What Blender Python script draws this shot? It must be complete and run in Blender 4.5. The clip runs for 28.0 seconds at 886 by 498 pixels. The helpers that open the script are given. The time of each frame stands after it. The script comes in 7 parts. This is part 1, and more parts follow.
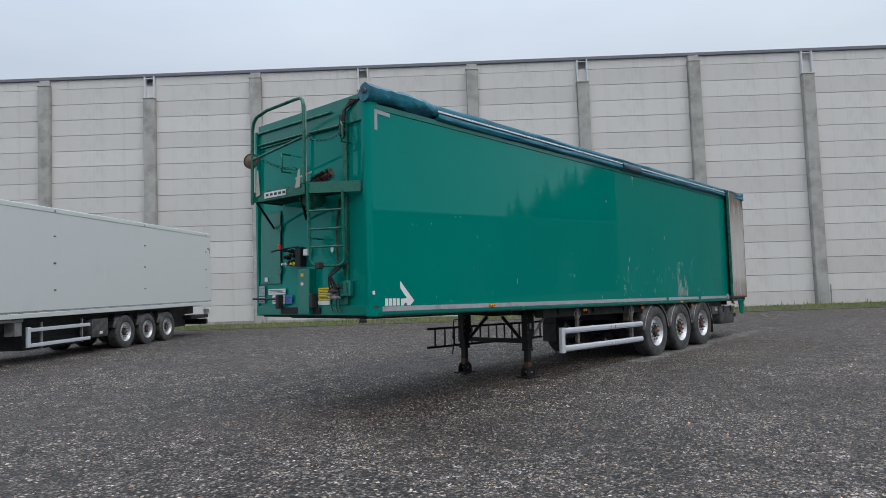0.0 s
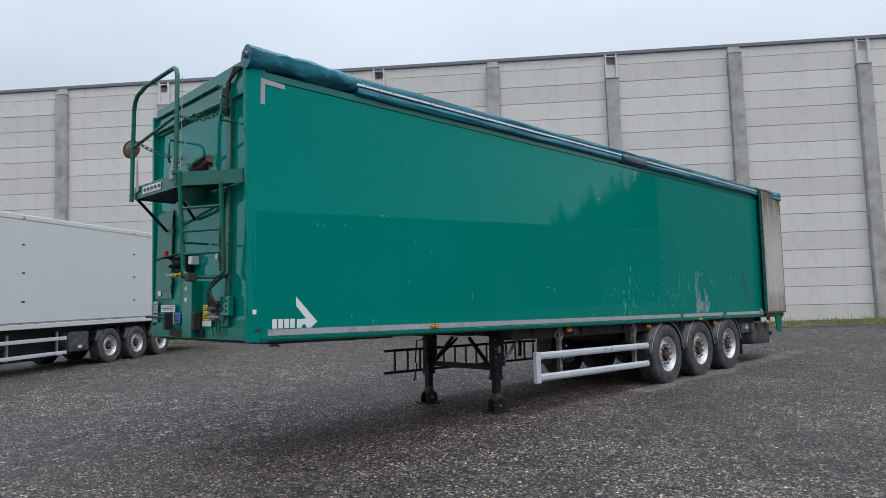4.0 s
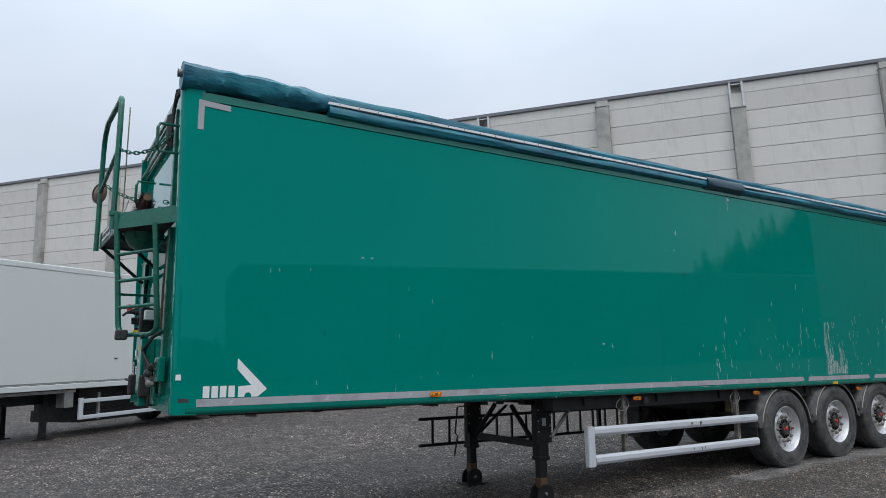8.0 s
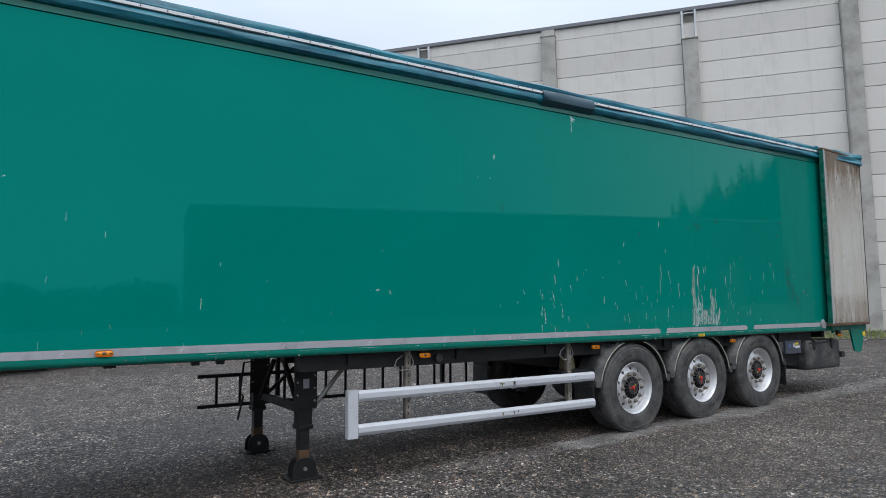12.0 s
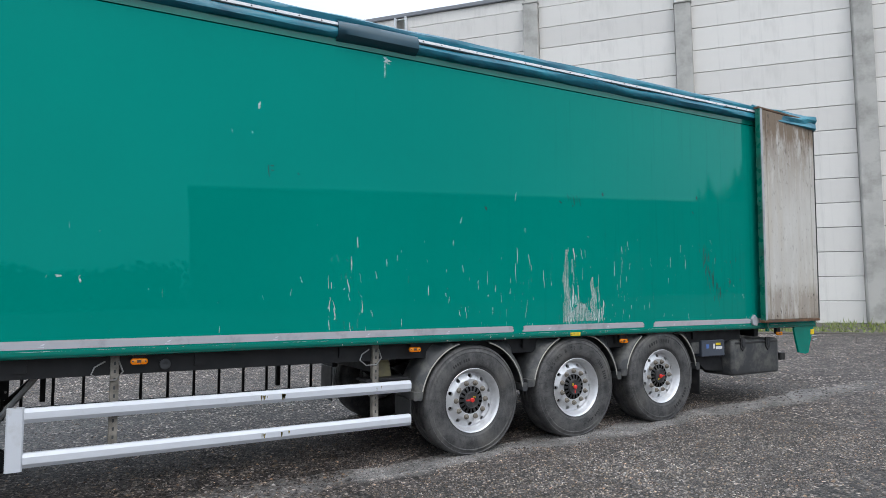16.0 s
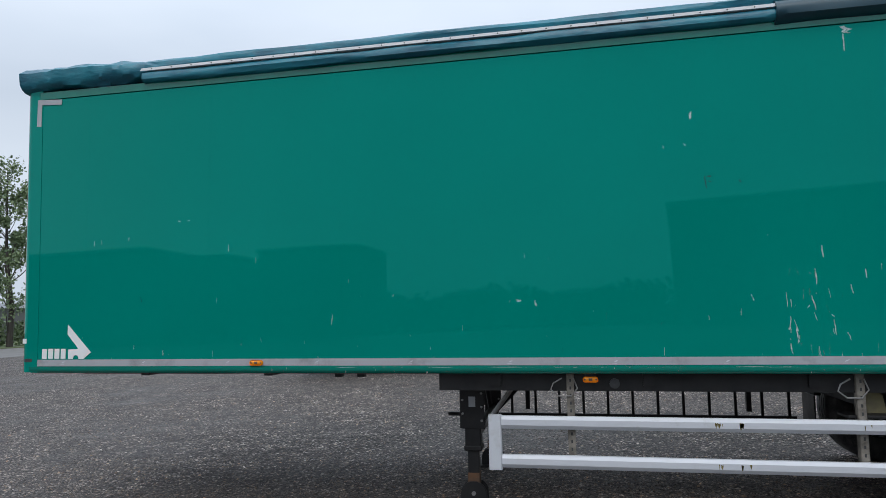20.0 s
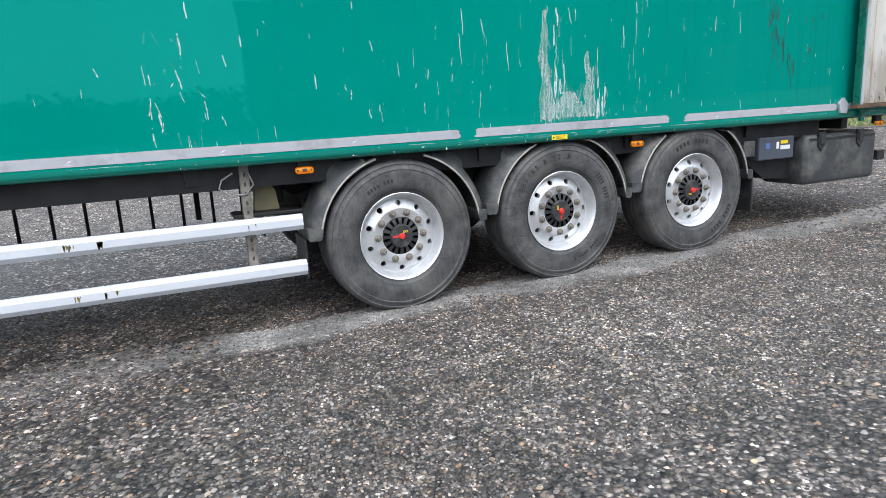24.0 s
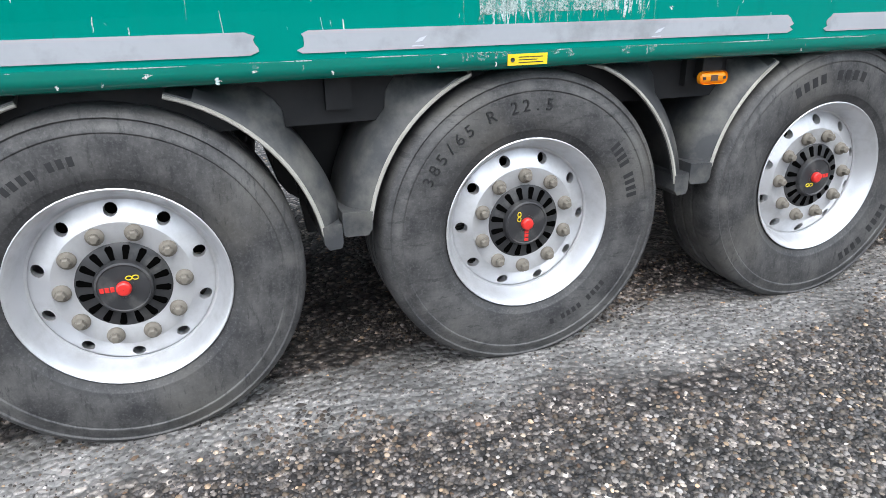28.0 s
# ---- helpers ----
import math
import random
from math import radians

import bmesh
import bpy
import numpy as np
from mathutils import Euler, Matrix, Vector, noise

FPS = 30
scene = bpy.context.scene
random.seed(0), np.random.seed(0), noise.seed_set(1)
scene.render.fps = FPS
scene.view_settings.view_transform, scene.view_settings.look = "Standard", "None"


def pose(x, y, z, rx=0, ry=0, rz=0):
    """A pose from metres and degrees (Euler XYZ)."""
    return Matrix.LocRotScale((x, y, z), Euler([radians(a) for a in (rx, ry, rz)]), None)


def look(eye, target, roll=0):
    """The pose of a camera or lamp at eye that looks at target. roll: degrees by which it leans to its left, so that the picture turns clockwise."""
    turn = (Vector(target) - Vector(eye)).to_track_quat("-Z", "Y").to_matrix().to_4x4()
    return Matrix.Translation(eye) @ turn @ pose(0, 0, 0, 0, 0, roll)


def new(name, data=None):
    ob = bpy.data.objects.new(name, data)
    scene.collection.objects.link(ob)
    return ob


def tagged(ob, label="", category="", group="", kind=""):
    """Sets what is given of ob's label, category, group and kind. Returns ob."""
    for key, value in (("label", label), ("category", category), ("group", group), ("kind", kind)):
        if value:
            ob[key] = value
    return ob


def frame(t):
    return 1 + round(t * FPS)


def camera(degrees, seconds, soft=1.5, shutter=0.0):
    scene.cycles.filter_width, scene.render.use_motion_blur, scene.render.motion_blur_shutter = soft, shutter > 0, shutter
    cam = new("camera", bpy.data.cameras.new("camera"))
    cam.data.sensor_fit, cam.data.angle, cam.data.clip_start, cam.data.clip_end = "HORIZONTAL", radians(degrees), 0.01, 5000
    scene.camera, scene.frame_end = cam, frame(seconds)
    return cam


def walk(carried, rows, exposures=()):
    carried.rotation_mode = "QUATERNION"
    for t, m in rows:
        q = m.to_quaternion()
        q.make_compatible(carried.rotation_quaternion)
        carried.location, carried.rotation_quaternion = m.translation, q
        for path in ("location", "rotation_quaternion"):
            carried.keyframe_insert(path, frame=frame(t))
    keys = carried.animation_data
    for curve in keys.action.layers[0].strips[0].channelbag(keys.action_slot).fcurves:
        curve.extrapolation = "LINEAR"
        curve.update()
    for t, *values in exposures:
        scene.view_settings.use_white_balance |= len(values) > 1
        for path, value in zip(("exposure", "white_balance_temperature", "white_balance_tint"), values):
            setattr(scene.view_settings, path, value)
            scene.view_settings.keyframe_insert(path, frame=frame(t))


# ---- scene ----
cam = camera(68.1, 28.0, soft=0.6)
PATH = [
    (0, (6.01, -4.969, 1.661), (4.675, -3.483, 1.77), -2.1),
    (0.5, (5.943, -4.598, 1.651), (4.607, -3.117, 1.796), -1.7),
    (1, (5.884, -4.271, 1.567), (4.57, -2.769, 1.712), -3.6),
    (1.5, (5.945, -3.931, 1.679), (4.579, -2.472, 1.769), -2.8),
    (2, (5.846, -3.661, 1.663), (4.518, -2.167, 1.679), -2.4),
    (2.5, (5.775, -3.364, 1.607), (4.601, -1.745, 1.589), -1.1),
    (3, (5.829, -3.121, 1.633), (4.546, -1.589, 1.689), -3.1),
    (3.5, (5.825, -2.844, 1.659), (4.442, -1.408, 1.808), -2.4),
    (5.5, (5.516, -2.01, 1.745), (3.998, -0.71, 1.826), -1.6),
    (6, (5.514, -1.748, 1.647), (3.967, -0.481, 1.706), -1.5),
    (6.5, (5.432, -1.447, 1.682), (3.815, -0.275, 1.779), -2.8),
    (7, (5.514, -1.129, 1.664), (3.854, -0.021, 1.783), -3.7),
    (7.5, (5.535, -0.849, 1.696), (3.877, 0.25, 1.906), -3.4),
    (8, (5.508, -0.54, 1.697), (3.832, 0.504, 2.016), -2.0),
    (8.5, (5.545, -0.233, 1.682), (3.83, 0.752, 1.976), -3.6),
    (9, (5.631, 0.138, 1.68), (3.933, 1.159, 1.952), -2.1),
    (9.5, (5.606, 0.467, 1.665), (3.922, 1.519, 1.902), -1.4),
    (10, (5.553, 0.819, 1.684), (3.895, 1.912, 1.924), -1.4),
    (10.5, (5.624, 1.177, 1.675), (3.959, 2.263, 1.891), -0.6),
    (11, (5.642, 1.512, 1.68), (3.958, 2.573, 1.876), -1.5),
    (11.5, (5.523, 1.862, 1.674), (3.837, 2.922, 1.863), -2.0),
    (12, (5.489, 2.218, 1.666), (3.814, 3.3, 1.815), -1.7),
    (12.5, (5.509, 2.604, 1.681), (3.812, 3.656, 1.797), -2.3),
    (14.5, (5.602, 4.017, 1.615), (3.851, 4.982, 1.656), -1.3),
    (15, (5.478, 4.322, 1.662), (3.736, 5.303, 1.72), -1.3),
    (15.5, (5.388, 4.69, 1.66), (3.653, 5.683, 1.733), -1.1),
    (16, (5.373, 5.05, 1.653), (3.646, 6.053, 1.756), -1.2),
    (16.5, (5.271, 5.37, 1.659), (3.528, 6.343, 1.777), -0.7),
    (17, (5.283, 5.609, 1.643), (3.454, 6.41, 1.762), -1.8),
    (17.5, (5.337, 5.766, 1.619), (3.399, 6.228, 1.796), -2.1),
    (18, (5.326, 5.784, 1.613), (3.339, 5.86, 1.835), -2.6),
    (18.5, (5.299, 5.768, 1.597), (3.328, 5.531, 1.841), -2.8),
    (19, (5.291, 5.617, 1.74), (3.351, 5.171, 1.936), -2.9),
    (19.5, (5.308, 5.523, 1.704), (3.405, 4.944, 1.911), -2.6),
    (20, (5.324, 5.417, 1.688), (3.367, 5.051, 1.882), -2.5),
    (20.1, (5.321, 5.407, 1.678), (3.349, 5.128, 1.869), -2.4),
    (20.5, (5.251, 5.426, 1.73), (3.257, 5.48, 1.873), -2.5),
    (21, (5.197, 5.517, 1.7), (3.242, 5.924, 1.808), -2.3),
    (21.5, (5.178, 5.689, 1.559), (3.297, 6.364, 1.648), -1.3),
    (22, (5.082, 5.912, 1.499), (3.266, 6.75, 1.474), -3.1),
    (22.5, (4.865, 6.212, 1.413), (3.053, 7.054, 1.325), -3.7),
    (24.5, (3.98, 7.356, 1.411), (2.188, 8.064, 0.876), -3.5),
    (25, (3.728, 7.657, 1.414), (1.945, 8.341, 0.818), -1.7),
    (25.5, (3.396, 7.851, 1.37), (1.623, 8.482, 0.694), -1.0),
    (26, (3.092, 8.047, 1.364), (1.325, 8.67, 0.663), -2.3),
    (26.5, (2.762, 8.268, 1.414), (1.004, 8.91, 0.707), -1.6),
    (27, (2.516, 8.478, 1.383), (0.739, 9.087, 0.695), -1.5),
    (27.5, (2.186, 8.646, 1.349), (0.434, 9.317, 0.655), -1.0),
    (28, (1.907, 8.841, 1.301), (0.145, 9.425, 0.555), -2.4),
]
EXPOSURES = [(0, 0.02), (3, 0.08), (6, 0.16), (8, 0.06), (9, -0.08), (10, 0.04), (11, 0.12), (14.5, 0.60), (17, 0.66), (18, 0.38), (19.5, 0.14), (20, 0.14), (21, 0.42), (22, 1.01), (25, 1.27), (28, 1.39)]
walk(cam, [(t, look(eye, target, roll)) for t, eye, target, roll in PATH], EXPOSURES)

# ---- world and light ----
world = bpy.data.worlds.new("overcast_sky")
scene.world = world
world.use_nodes = True
wn, wl = world.node_tree.nodes, world.node_tree.links
wn.clear()
w_out = wn.new("ShaderNodeOutputWorld")
w_bg = wn.new("ShaderNodeBackground")
w_sky = wn.new("ShaderNodeTexSky")
w_sky.sky_type, w_sky.sun_disc = "NISHITA", False
w_sky.sun_elevation, w_sky.sun_rotation = radians(50), radians(120)
w_sky.air_density, w_sky.dust_density, w_sky.ozone_density = 1.0, 4.0, 1.0
w_mix = wn.new("ShaderNodeMixRGB")
w_mix.inputs[0].default_value = 0.86
w_co, w_no, w_ra = wn.new("ShaderNodeTexCoord"), wn.new("ShaderNodeTexNoise"), wn.new("ShaderNodeValToRGB")
w_map = wn.new("ShaderNodeMapping")
w_map.inputs["Scale"].default_value = (1.0, 1.0, 2.6)
w_no.inputs["Scale"].default_value, w_no.inputs["Detail"].default_value, w_no.inputs["Roughness"].default_value = 1.5, 4.0, 0.5
w_ra.color_ramp.elements[0].position, w_ra.color_ramp.elements[0].color = 0.30, (5.3, 6.1, 7.2, 1)
w_ra.color_ramp.elements[1].position, w_ra.color_ramp.elements[1].color = 0.70, (7.0, 7.7, 8.6, 1)
wl.new(w_co.outputs["Generated"], w_map.inputs["Vector"])
wl.new(w_map.outputs["Vector"], w_no.inputs["Vector"])
wl.new(w_no.outputs["Fac"], w_ra.inputs["Fac"])
wl.new(w_sky.outputs["Color"], w_mix.inputs[1])
wl.new(w_ra.outputs["Color"], w_mix.inputs[2])
w_sep, w_mr, w_mul = wn.new("ShaderNodeSeparateXYZ"), wn.new("ShaderNodeMapRange"), wn.new("ShaderNodeMixRGB")
w_mr.inputs["From Min"].default_value, w_mr.inputs["From Max"].default_value = 0.30, 1.0
w_mr.inputs["To Min"].default_value, w_mr.inputs["To Max"].default_value = 1.0, 2.3
w_mul.blend_type = "MULTIPLY"
w_mul.inputs[0].default_value = 1.0
wl.new(w_co.outputs["Generated"], w_sep.inputs[0])
wl.new(w_sep.outputs["Z"], w_mr.inputs["Value"])
wl.new(w_mix.outputs["Color"], w_mul.inputs[1])
wl.new(w_mr.outputs[0], w_mul.inputs[2])
wl.new(w_mul.outputs["Color"], w_bg.inputs["Color"])
w_bg.inputs["Strength"].default_value = 0.105
wl.new(w_bg.outputs["Background"], w_out.inputs["Surface"])

sun = new("sun", bpy.data.lights.new("sun", "SUN"))
sun.data.energy, sun.data.angle, sun.data.color = 0.7, radians(25), (1.0, 0.97, 0.92)
sun.matrix_world = look((30, 10, 45), (0, 6, 0))


# ---- materials ----
def nodes_of(name):
    m = bpy.data.materials.new(name)
    m.use_nodes = True
    nt = m.node_tree
    return m, nt.nodes, nt.links, nt.nodes["Principled BSDF"]


def coords(n, l, scale=(1, 1, 1), kind="Object"):
    tc, mp = n.new("ShaderNodeTexCoord"), n.new("ShaderNodeMapping")
    mp.inputs["Scale"].default_value = scale
    l.new(tc.outputs[kind], mp.inputs["Vector"])
    return mp.outputs["Vector"]


def tex_noise(n, l, vec, scale, detail=4, rough=0.55):
    t = n.new("ShaderNodeTexNoise")
    t.inputs["Scale"].default_value, t.inputs["Detail"].default_value, t.inputs["Roughness"].default_value = scale, detail, rough
    l.new(vec, t.inputs["Vector"])
    return t.outputs["Fac"]


def ramp(n, l, fac, stops):
    r = n.new("ShaderNodeValToRGB")
    e = r.color_ramp.elements
    while len(e) < len(stops):
        e.new(0.5)
    for el, (p, c) in zip(e, stops):
        el.position = p
        el.color = (c, c, c, 1) if isinstance(c, (int, float)) else (*c, 1)
    l.new(fac, r.inputs["Fac"])
    return r.outputs["Color"]


def mixc(n, l, fac, a, b, mode="MIX"):
    m = n.new("ShaderNodeMixRGB")
    m.blend_type = mode
    for i, v in ((0, fac), (1, a), (2, b)):
        if isinstance(v, (int, float)):
            m.inputs[i].default_value = v if i == 0 else (v, v, v, 1)
        elif isinstance(v, tuple):
            m.inputs[i].default_value = (*v, 1)
        else:
            l.new(v, m.inputs[i])
    return m.outputs["Color"]


def bump(n, l, bsdf, h, strength=0.3, dist=0.01):
    b = n.new("ShaderNodeBump")
    b.inputs["Strength"].default_value, b.inputs["Distance"].default_value = strength, dist
    l.new(h, b.inputs["Height"])
    l.new(b.outputs["Normal"], bsdf.inputs["Normal"])


def plain(name, col, rough=0.6, metal=0.0, vary=0.15, scale=6.0, bumps=0.1, fine=60.0, coat=0.0, dirt=None, dirt_at=0.6):
    """A surface with blotches, fine grain, and optional dirt."""
    m, n, l, b = nodes_of(name)
    v = coords(n, l)
    big, small = tex_noise(n, l, v, scale, 5), tex_noise(n, l, v, fine, 3)
    lo, hi = tuple(c * (1 - vary) for c in col), tuple(min(1, c * (1 + vary)) for c in col)
    c = mixc(n, l, big, lo, hi)
    c = mixc(n, l, 0.25, c, mixc(n, l, small, lo, hi))
    if dirt:
        d = ramp(n, l, tex_noise(n, l, v, scale * 0.7, 8, 0.65), [(dirt_at - 0.12, 0.0), (dirt_at + 0.12, 0.85)])
        c = mixc(n, l, d, c, dirt)
    l.new(c, b.inputs["Base Color"])
    b.inputs["Metallic"].default_value = metal
    r = ramp(n, l, big, [(0.3, max(0.02, rough * 0.8)), (0.7, min(1, rough * 1.2))])
    l.new(r, b.inputs["Roughness"])
    b.inputs["Coat Weight"].default_value = coat
    b.inputs["Coat Roughness"].default_value = 0.06
    if bumps:
        bump(n, l, b, small, bumps, 0.004)
    return m


def make_green():
    """Glossy green panel paint with flecks, streaks of dirt and a slight unevenness."""
    m, n, l, b = nodes_of("green_panel_paint")
    v = coords(n, l)
    big = tex_noise(n, l, v, 0.7, 3)
    streak = tex_noise(n, l, coords(n, l, (1, 9, 0.35)), 1.6, 6, 0.6)
    c = mixc(n, l, big, (0.0, 0.183, 0.143), (0.0, 0.214, 0.168))
    sx = n.new("ShaderNodeSeparateXYZ")
    l.new(coords(n, l), sx.inputs[0])
    rear = n.new("ShaderNodeMapRange")
    rear.inputs["From Min"].default_value, rear.inputs["From Max"].default_value = 6.5, 11.5
    l.new(sx.outputs["Y"], rear.inputs["Value"])
    s2 = ramp(n, l, streak, [(0.52, 0.0), (0.80, 0.06)])
    mul = n.new("ShaderNodeMath")
    mul.operation = "MULTIPLY"
    l.new(s2, mul.inputs[0])
    l.new(rear.outputs[0], mul.inputs[1])
    c = mixc(n, l, mul.outputs[0], c, (0.05, 0.23, 0.17))
    runs = ramp(n, l, tex_noise(n, l, coords(n, l, (1, 7, 0.32)), 1.9, 5, 0.65), [(0.55, 0.0), (0.70, 0.28)])
    wash = n.new("ShaderNodeMath")
    wash.operation = "MULTIPLY"
    l.new(runs, wash.inputs[0])
    l.new(rear.outputs[0], wash.inputs[1])
    c = mixc(n, l, wash.outputs[0], c, (0.0, 0.120, 0.098))
    l.new(c, b.inputs["Base Color"])
    rr = ramp(n, l, streak, [(0.40, 0.010), (0.80, 0.035)])
    l.new(rr, b.inputs["Roughness"])
    b.inputs["Specular IOR Level"].default_value = 0.36
    b.inputs["Specular Tint"].default_value = (0.12, 1.0, 0.98, 1)
    bump(n, l, b, tex_noise(n, l, coords(n, l, (1, 0.6, 1)), 1.1, 2), 0.020, 0.02)
    return m


def make_gravel():
    """Compacted gravel: stones of two sizes in grey, black and tan, a dusty lane beside the trailer, dark damp patches."""
    m, n, l, b = nodes_of("yard_gravel")
    v = coords(n, l)
    warp = n.new("ShaderNodeVectorMath")
    warp.operation = "ADD"
    wob = n.new("ShaderNodeTexNoise")
    wob.inputs["Scale"].default_value = 40.0
    l.new(v, wob.inputs["Vector"])
    sca = n.new("ShaderNodeVectorMath")
    sca.operation = "SCALE"
    sca.inputs["Scale"].default_value = 0.012
    l.new(wob.outputs["Color"], sca.inputs[0])
    l.new(v, warp.inputs[0])
    l.new(sca.outputs[0], warp.inputs[1])
    vo = n.new("ShaderNodeTexVoronoi")
    vo.inputs["Scale"].default_value = 33.0
    l.new(warp.outputs[0], vo.inputs["Vector"])
    vo2 = n.new("ShaderNodeTexVoronoi")
    vo2.inputs["Scale"].default_value = 80.0
    l.new(v, vo2.inputs["Vector"])
    sc = n.new("ShaderNodeSeparateColor")
    l.new(vo.outputs["Color"], sc.inputs[0])
    stone = ramp(n, l, sc.outputs[0], [(0.0, (0.022, 0.021, 0.022)), (0.40, (0.062, 0.058, 0.056)), (0.68, (0.15, 0.142, 0.132)), (0.87, (0.36, 0.34, 0.31)), (1.0, (0.68, 0.66, 0.60))])
    sc2 = n.new("ShaderNodeSeparateColor")
    l.new(vo2.outputs["Color"], sc2.inputs[0])
    grit = ramp(n, l, sc2.outputs[1], [(0.0, (0.03, 0.029, 0.029)), (0.7, (0.12, 0.113, 0.108)), (1.0, (0.38, 0.36, 0.33))])
    pick = ramp(n, l, tex_noise(n, l, v, 14, 4), [(0.46, 0.0), (0.60, 1.0)])
    c = mixc(n, l, pick, stone, grit)
    # shade between the stones, painted into the colour by cell distance
    gap_shade = ramp(n, l, vo.outputs["Distance"], [(0.34, 0.0), (0.72, 0.95)])
    c = mixc(n, l, gap_shade, c, (0.009, 0.008, 0.008))
    c = mixc(n, l, 1.0, c, (1.16, 1.05, 1.01), "MULTIPLY")
    clump = ramp(n, l, tex_noise(n, l, v, 20, 4, 0.6), [(0.34, 0.45), (0.66, 1.55)])
    c = mixc(n, l, 1.0, c, clump, "MULTIPLY")
    wide = tex_noise(n, l, v, 0.30, 7, 0.62)
    c = mixc(n, l, ramp(n, l, wide, [(0.38, 0.85), (0.58, 0.0)]), c, mixc(n, l, 1.0, c, (0.50, 0.46, 0.44), "MULTIPLY"))
    mid = tex_noise(n, l, v, 5.5, 5, 0.65)
    c = mixc(n, l, 0.8, c, mixc(n, l, ramp(n, l, mid, [(0.36, 0.0), (0.64, 1.0)]), 0.30, 1.48), "MULTIPLY")
    sx = n.new("ShaderNodeSeparateXYZ")
    l.new(v, sx.inputs[0])
    edge = n.new("ShaderNodeMath")
    edge.operation = "MULTIPLY_ADD"
    edge.inputs[1].default_value, edge.inputs[2].default_value = 0.55, 0.0
    l.new(tex_noise(n, l, v, 1.1, 4), edge.inputs[0])
    dx = n.new("ShaderNodeMath")
    dx.operation = "ADD"
    l.new(sx.outputs["X"], dx.inputs[0])
    l.new(edge.outputs[0], dx.inputs[1])
    lane = ramp(n, l, dx.outputs[0], [(0.0, 0.0), (0.03, 0.85), (0.40, 0.80), (0.58, 0.0)])
    along = n.new("ShaderNodeMapRange")
    along.inputs["From Min"].default_value, along.inputs["From Max"].default_value = 5.0, 7.5
    l.new(sx.outputs["Y"], along.inputs["Value"])
    lm = n.new("ShaderNodeMath")
    lm.operation = "MULTIPLY"
    l.new(lane, lm.inputs[0])
    l.new(along.outputs[0], lm.inputs[1])
    beyond = n.new("ShaderNodeMapRange")
    beyond.inputs["From Min"].default_value, beyond.inputs["From Max"].default_value = 13.5, 16.5
    beyond.inputs["To Min"].default_value, beyond.inputs["To Max"].default_value = 1.0, 0.0
    l.new(sx.outputs["Y"], beyond.inputs["Value"])
    lm2 = n.new("ShaderNodeMath")
    lm2.operation = "MULTIPLY"
    l.new(lm.outputs[0], lm2.inputs[0])
    l.new(beyond.outputs[0], lm2.inputs[1])
    lane = lm2.outputs[0]
    c = mixc(n, l, lane, c, mixc(n, l, 0.55, grit, (0.27, 0.262, 0.252)))
    blot = tex_noise(n, l, coords(n, l, (1, 1.0, 1)), 2.1, 8, 0.74)
    c = mixc(n, l, 0.75, c, ramp(n, l, blot, [(0.36, 0.42), (0.50, 0.92), (0.63, 1.75)]), "MULTIPLY")
    l.new(c, b.inputs["Base Color"])
    l.new(ramp(n, l, wide, [(0.35, 0.5), (0.6, 0.85)]), b.inputs["Roughness"])
    inv = n.new("ShaderNodeMath")
    inv.operation = "SUBTRACT"
    inv.inputs[0].default_value = 1.0
    l.new(vo.outputs["Distance"], inv.inputs[1])
    bump(n, l, b, inv.outputs[0], 1.0, 0.02)
    return m


def make_stone():
    m, n, l, b = nodes_of("loose_stone")
    g = n.new("ShaderNodeNewGeometry")
    c = ramp(n, l, g.outputs["Random Per Island"], [(0.0, (0.020, 0.019, 0.020)), (0.30, (0.046, 0.044, 0.043)), (0.58, (0.098, 0.094, 0.090)), (0.80, (0.185, 0.178, 0.168)), (0.93, (0.30, 0.288, 0.268)), (0.98, (0.44, 0.425, 0.39)), (1.0, (0.62, 0.60, 0.56))])
    rk, rf = n.new("ShaderNodeMath"), n.new("ShaderNodeMath")
    rk.operation, rf.operation = "MULTIPLY", "FRACT"
    rk.inputs[1].default_value = 61.7
    l.new(g.outputs["Random Per Island"], rk.inputs[0])
    l.new(rk.outputs[0], rf.inputs[0])
    hue = ramp(n, l, rf.outputs[0], [(0.0, (0.92, 0.98, 1.06)), (0.55, (1.0, 1.0, 1.0)), (0.80, (1.12, 1.02, 0.86)), (0.94, (1.25, 1.02, 0.74)), (1.0, (1.35, 0.92, 0.62))])
    c = mixc(n, l, 1.0, c, hue, "MULTIPLY")
    v = coords(n, l)
    c = mixc(n, l, 0.5, c, mixc(n, l, tex_noise(n, l, v, 150, 3), 0.45, 1.5), "MULTIPLY")
    wide = tex_noise(n, l, v, 0.30, 7, 0.62)
    c = mixc(n, l, ramp(n, l, wide, [(0.38, 0.8), (0.58, 0.0)]), c, mixc(n, l, 1.0, c, (0.50, 0.46, 0.44), "MULTIPLY"))
    brown = ramp(n, l, tex_noise(n, l, v, 1.7, 5, 0.6), [(0.55, 0.0), (0.75, 0.6)])
    c = mixc(n, l, brown, c, mixc(n, l, 1.0, c, (1.05, 0.90, 0.74), "MULTIPLY"))
    c = mixc(n, l, 1.0, c, (0.99, 0.90, 0.865), "MULTIPLY")
    far = tex_noise(n, l, v, 2.1, 8, 0.74)
    c = mixc(n, l, 0.6, c, ramp(n, l, far, [(0.36, 0.50), (0.50, 0.95), (0.63, 1.6)]), "MULTIPLY")
    c = mixc(n, l, 0.8, c, ramp(n, l, tex_noise(n, l, v, 11, 4, 0.6), [(0.36, 0.55), (0.66, 1.45)]), "MULTIPLY")
    l.new(c, b.inputs["Base Color"])
    b.inputs["Roughness"].default_value = 0.6
    return m


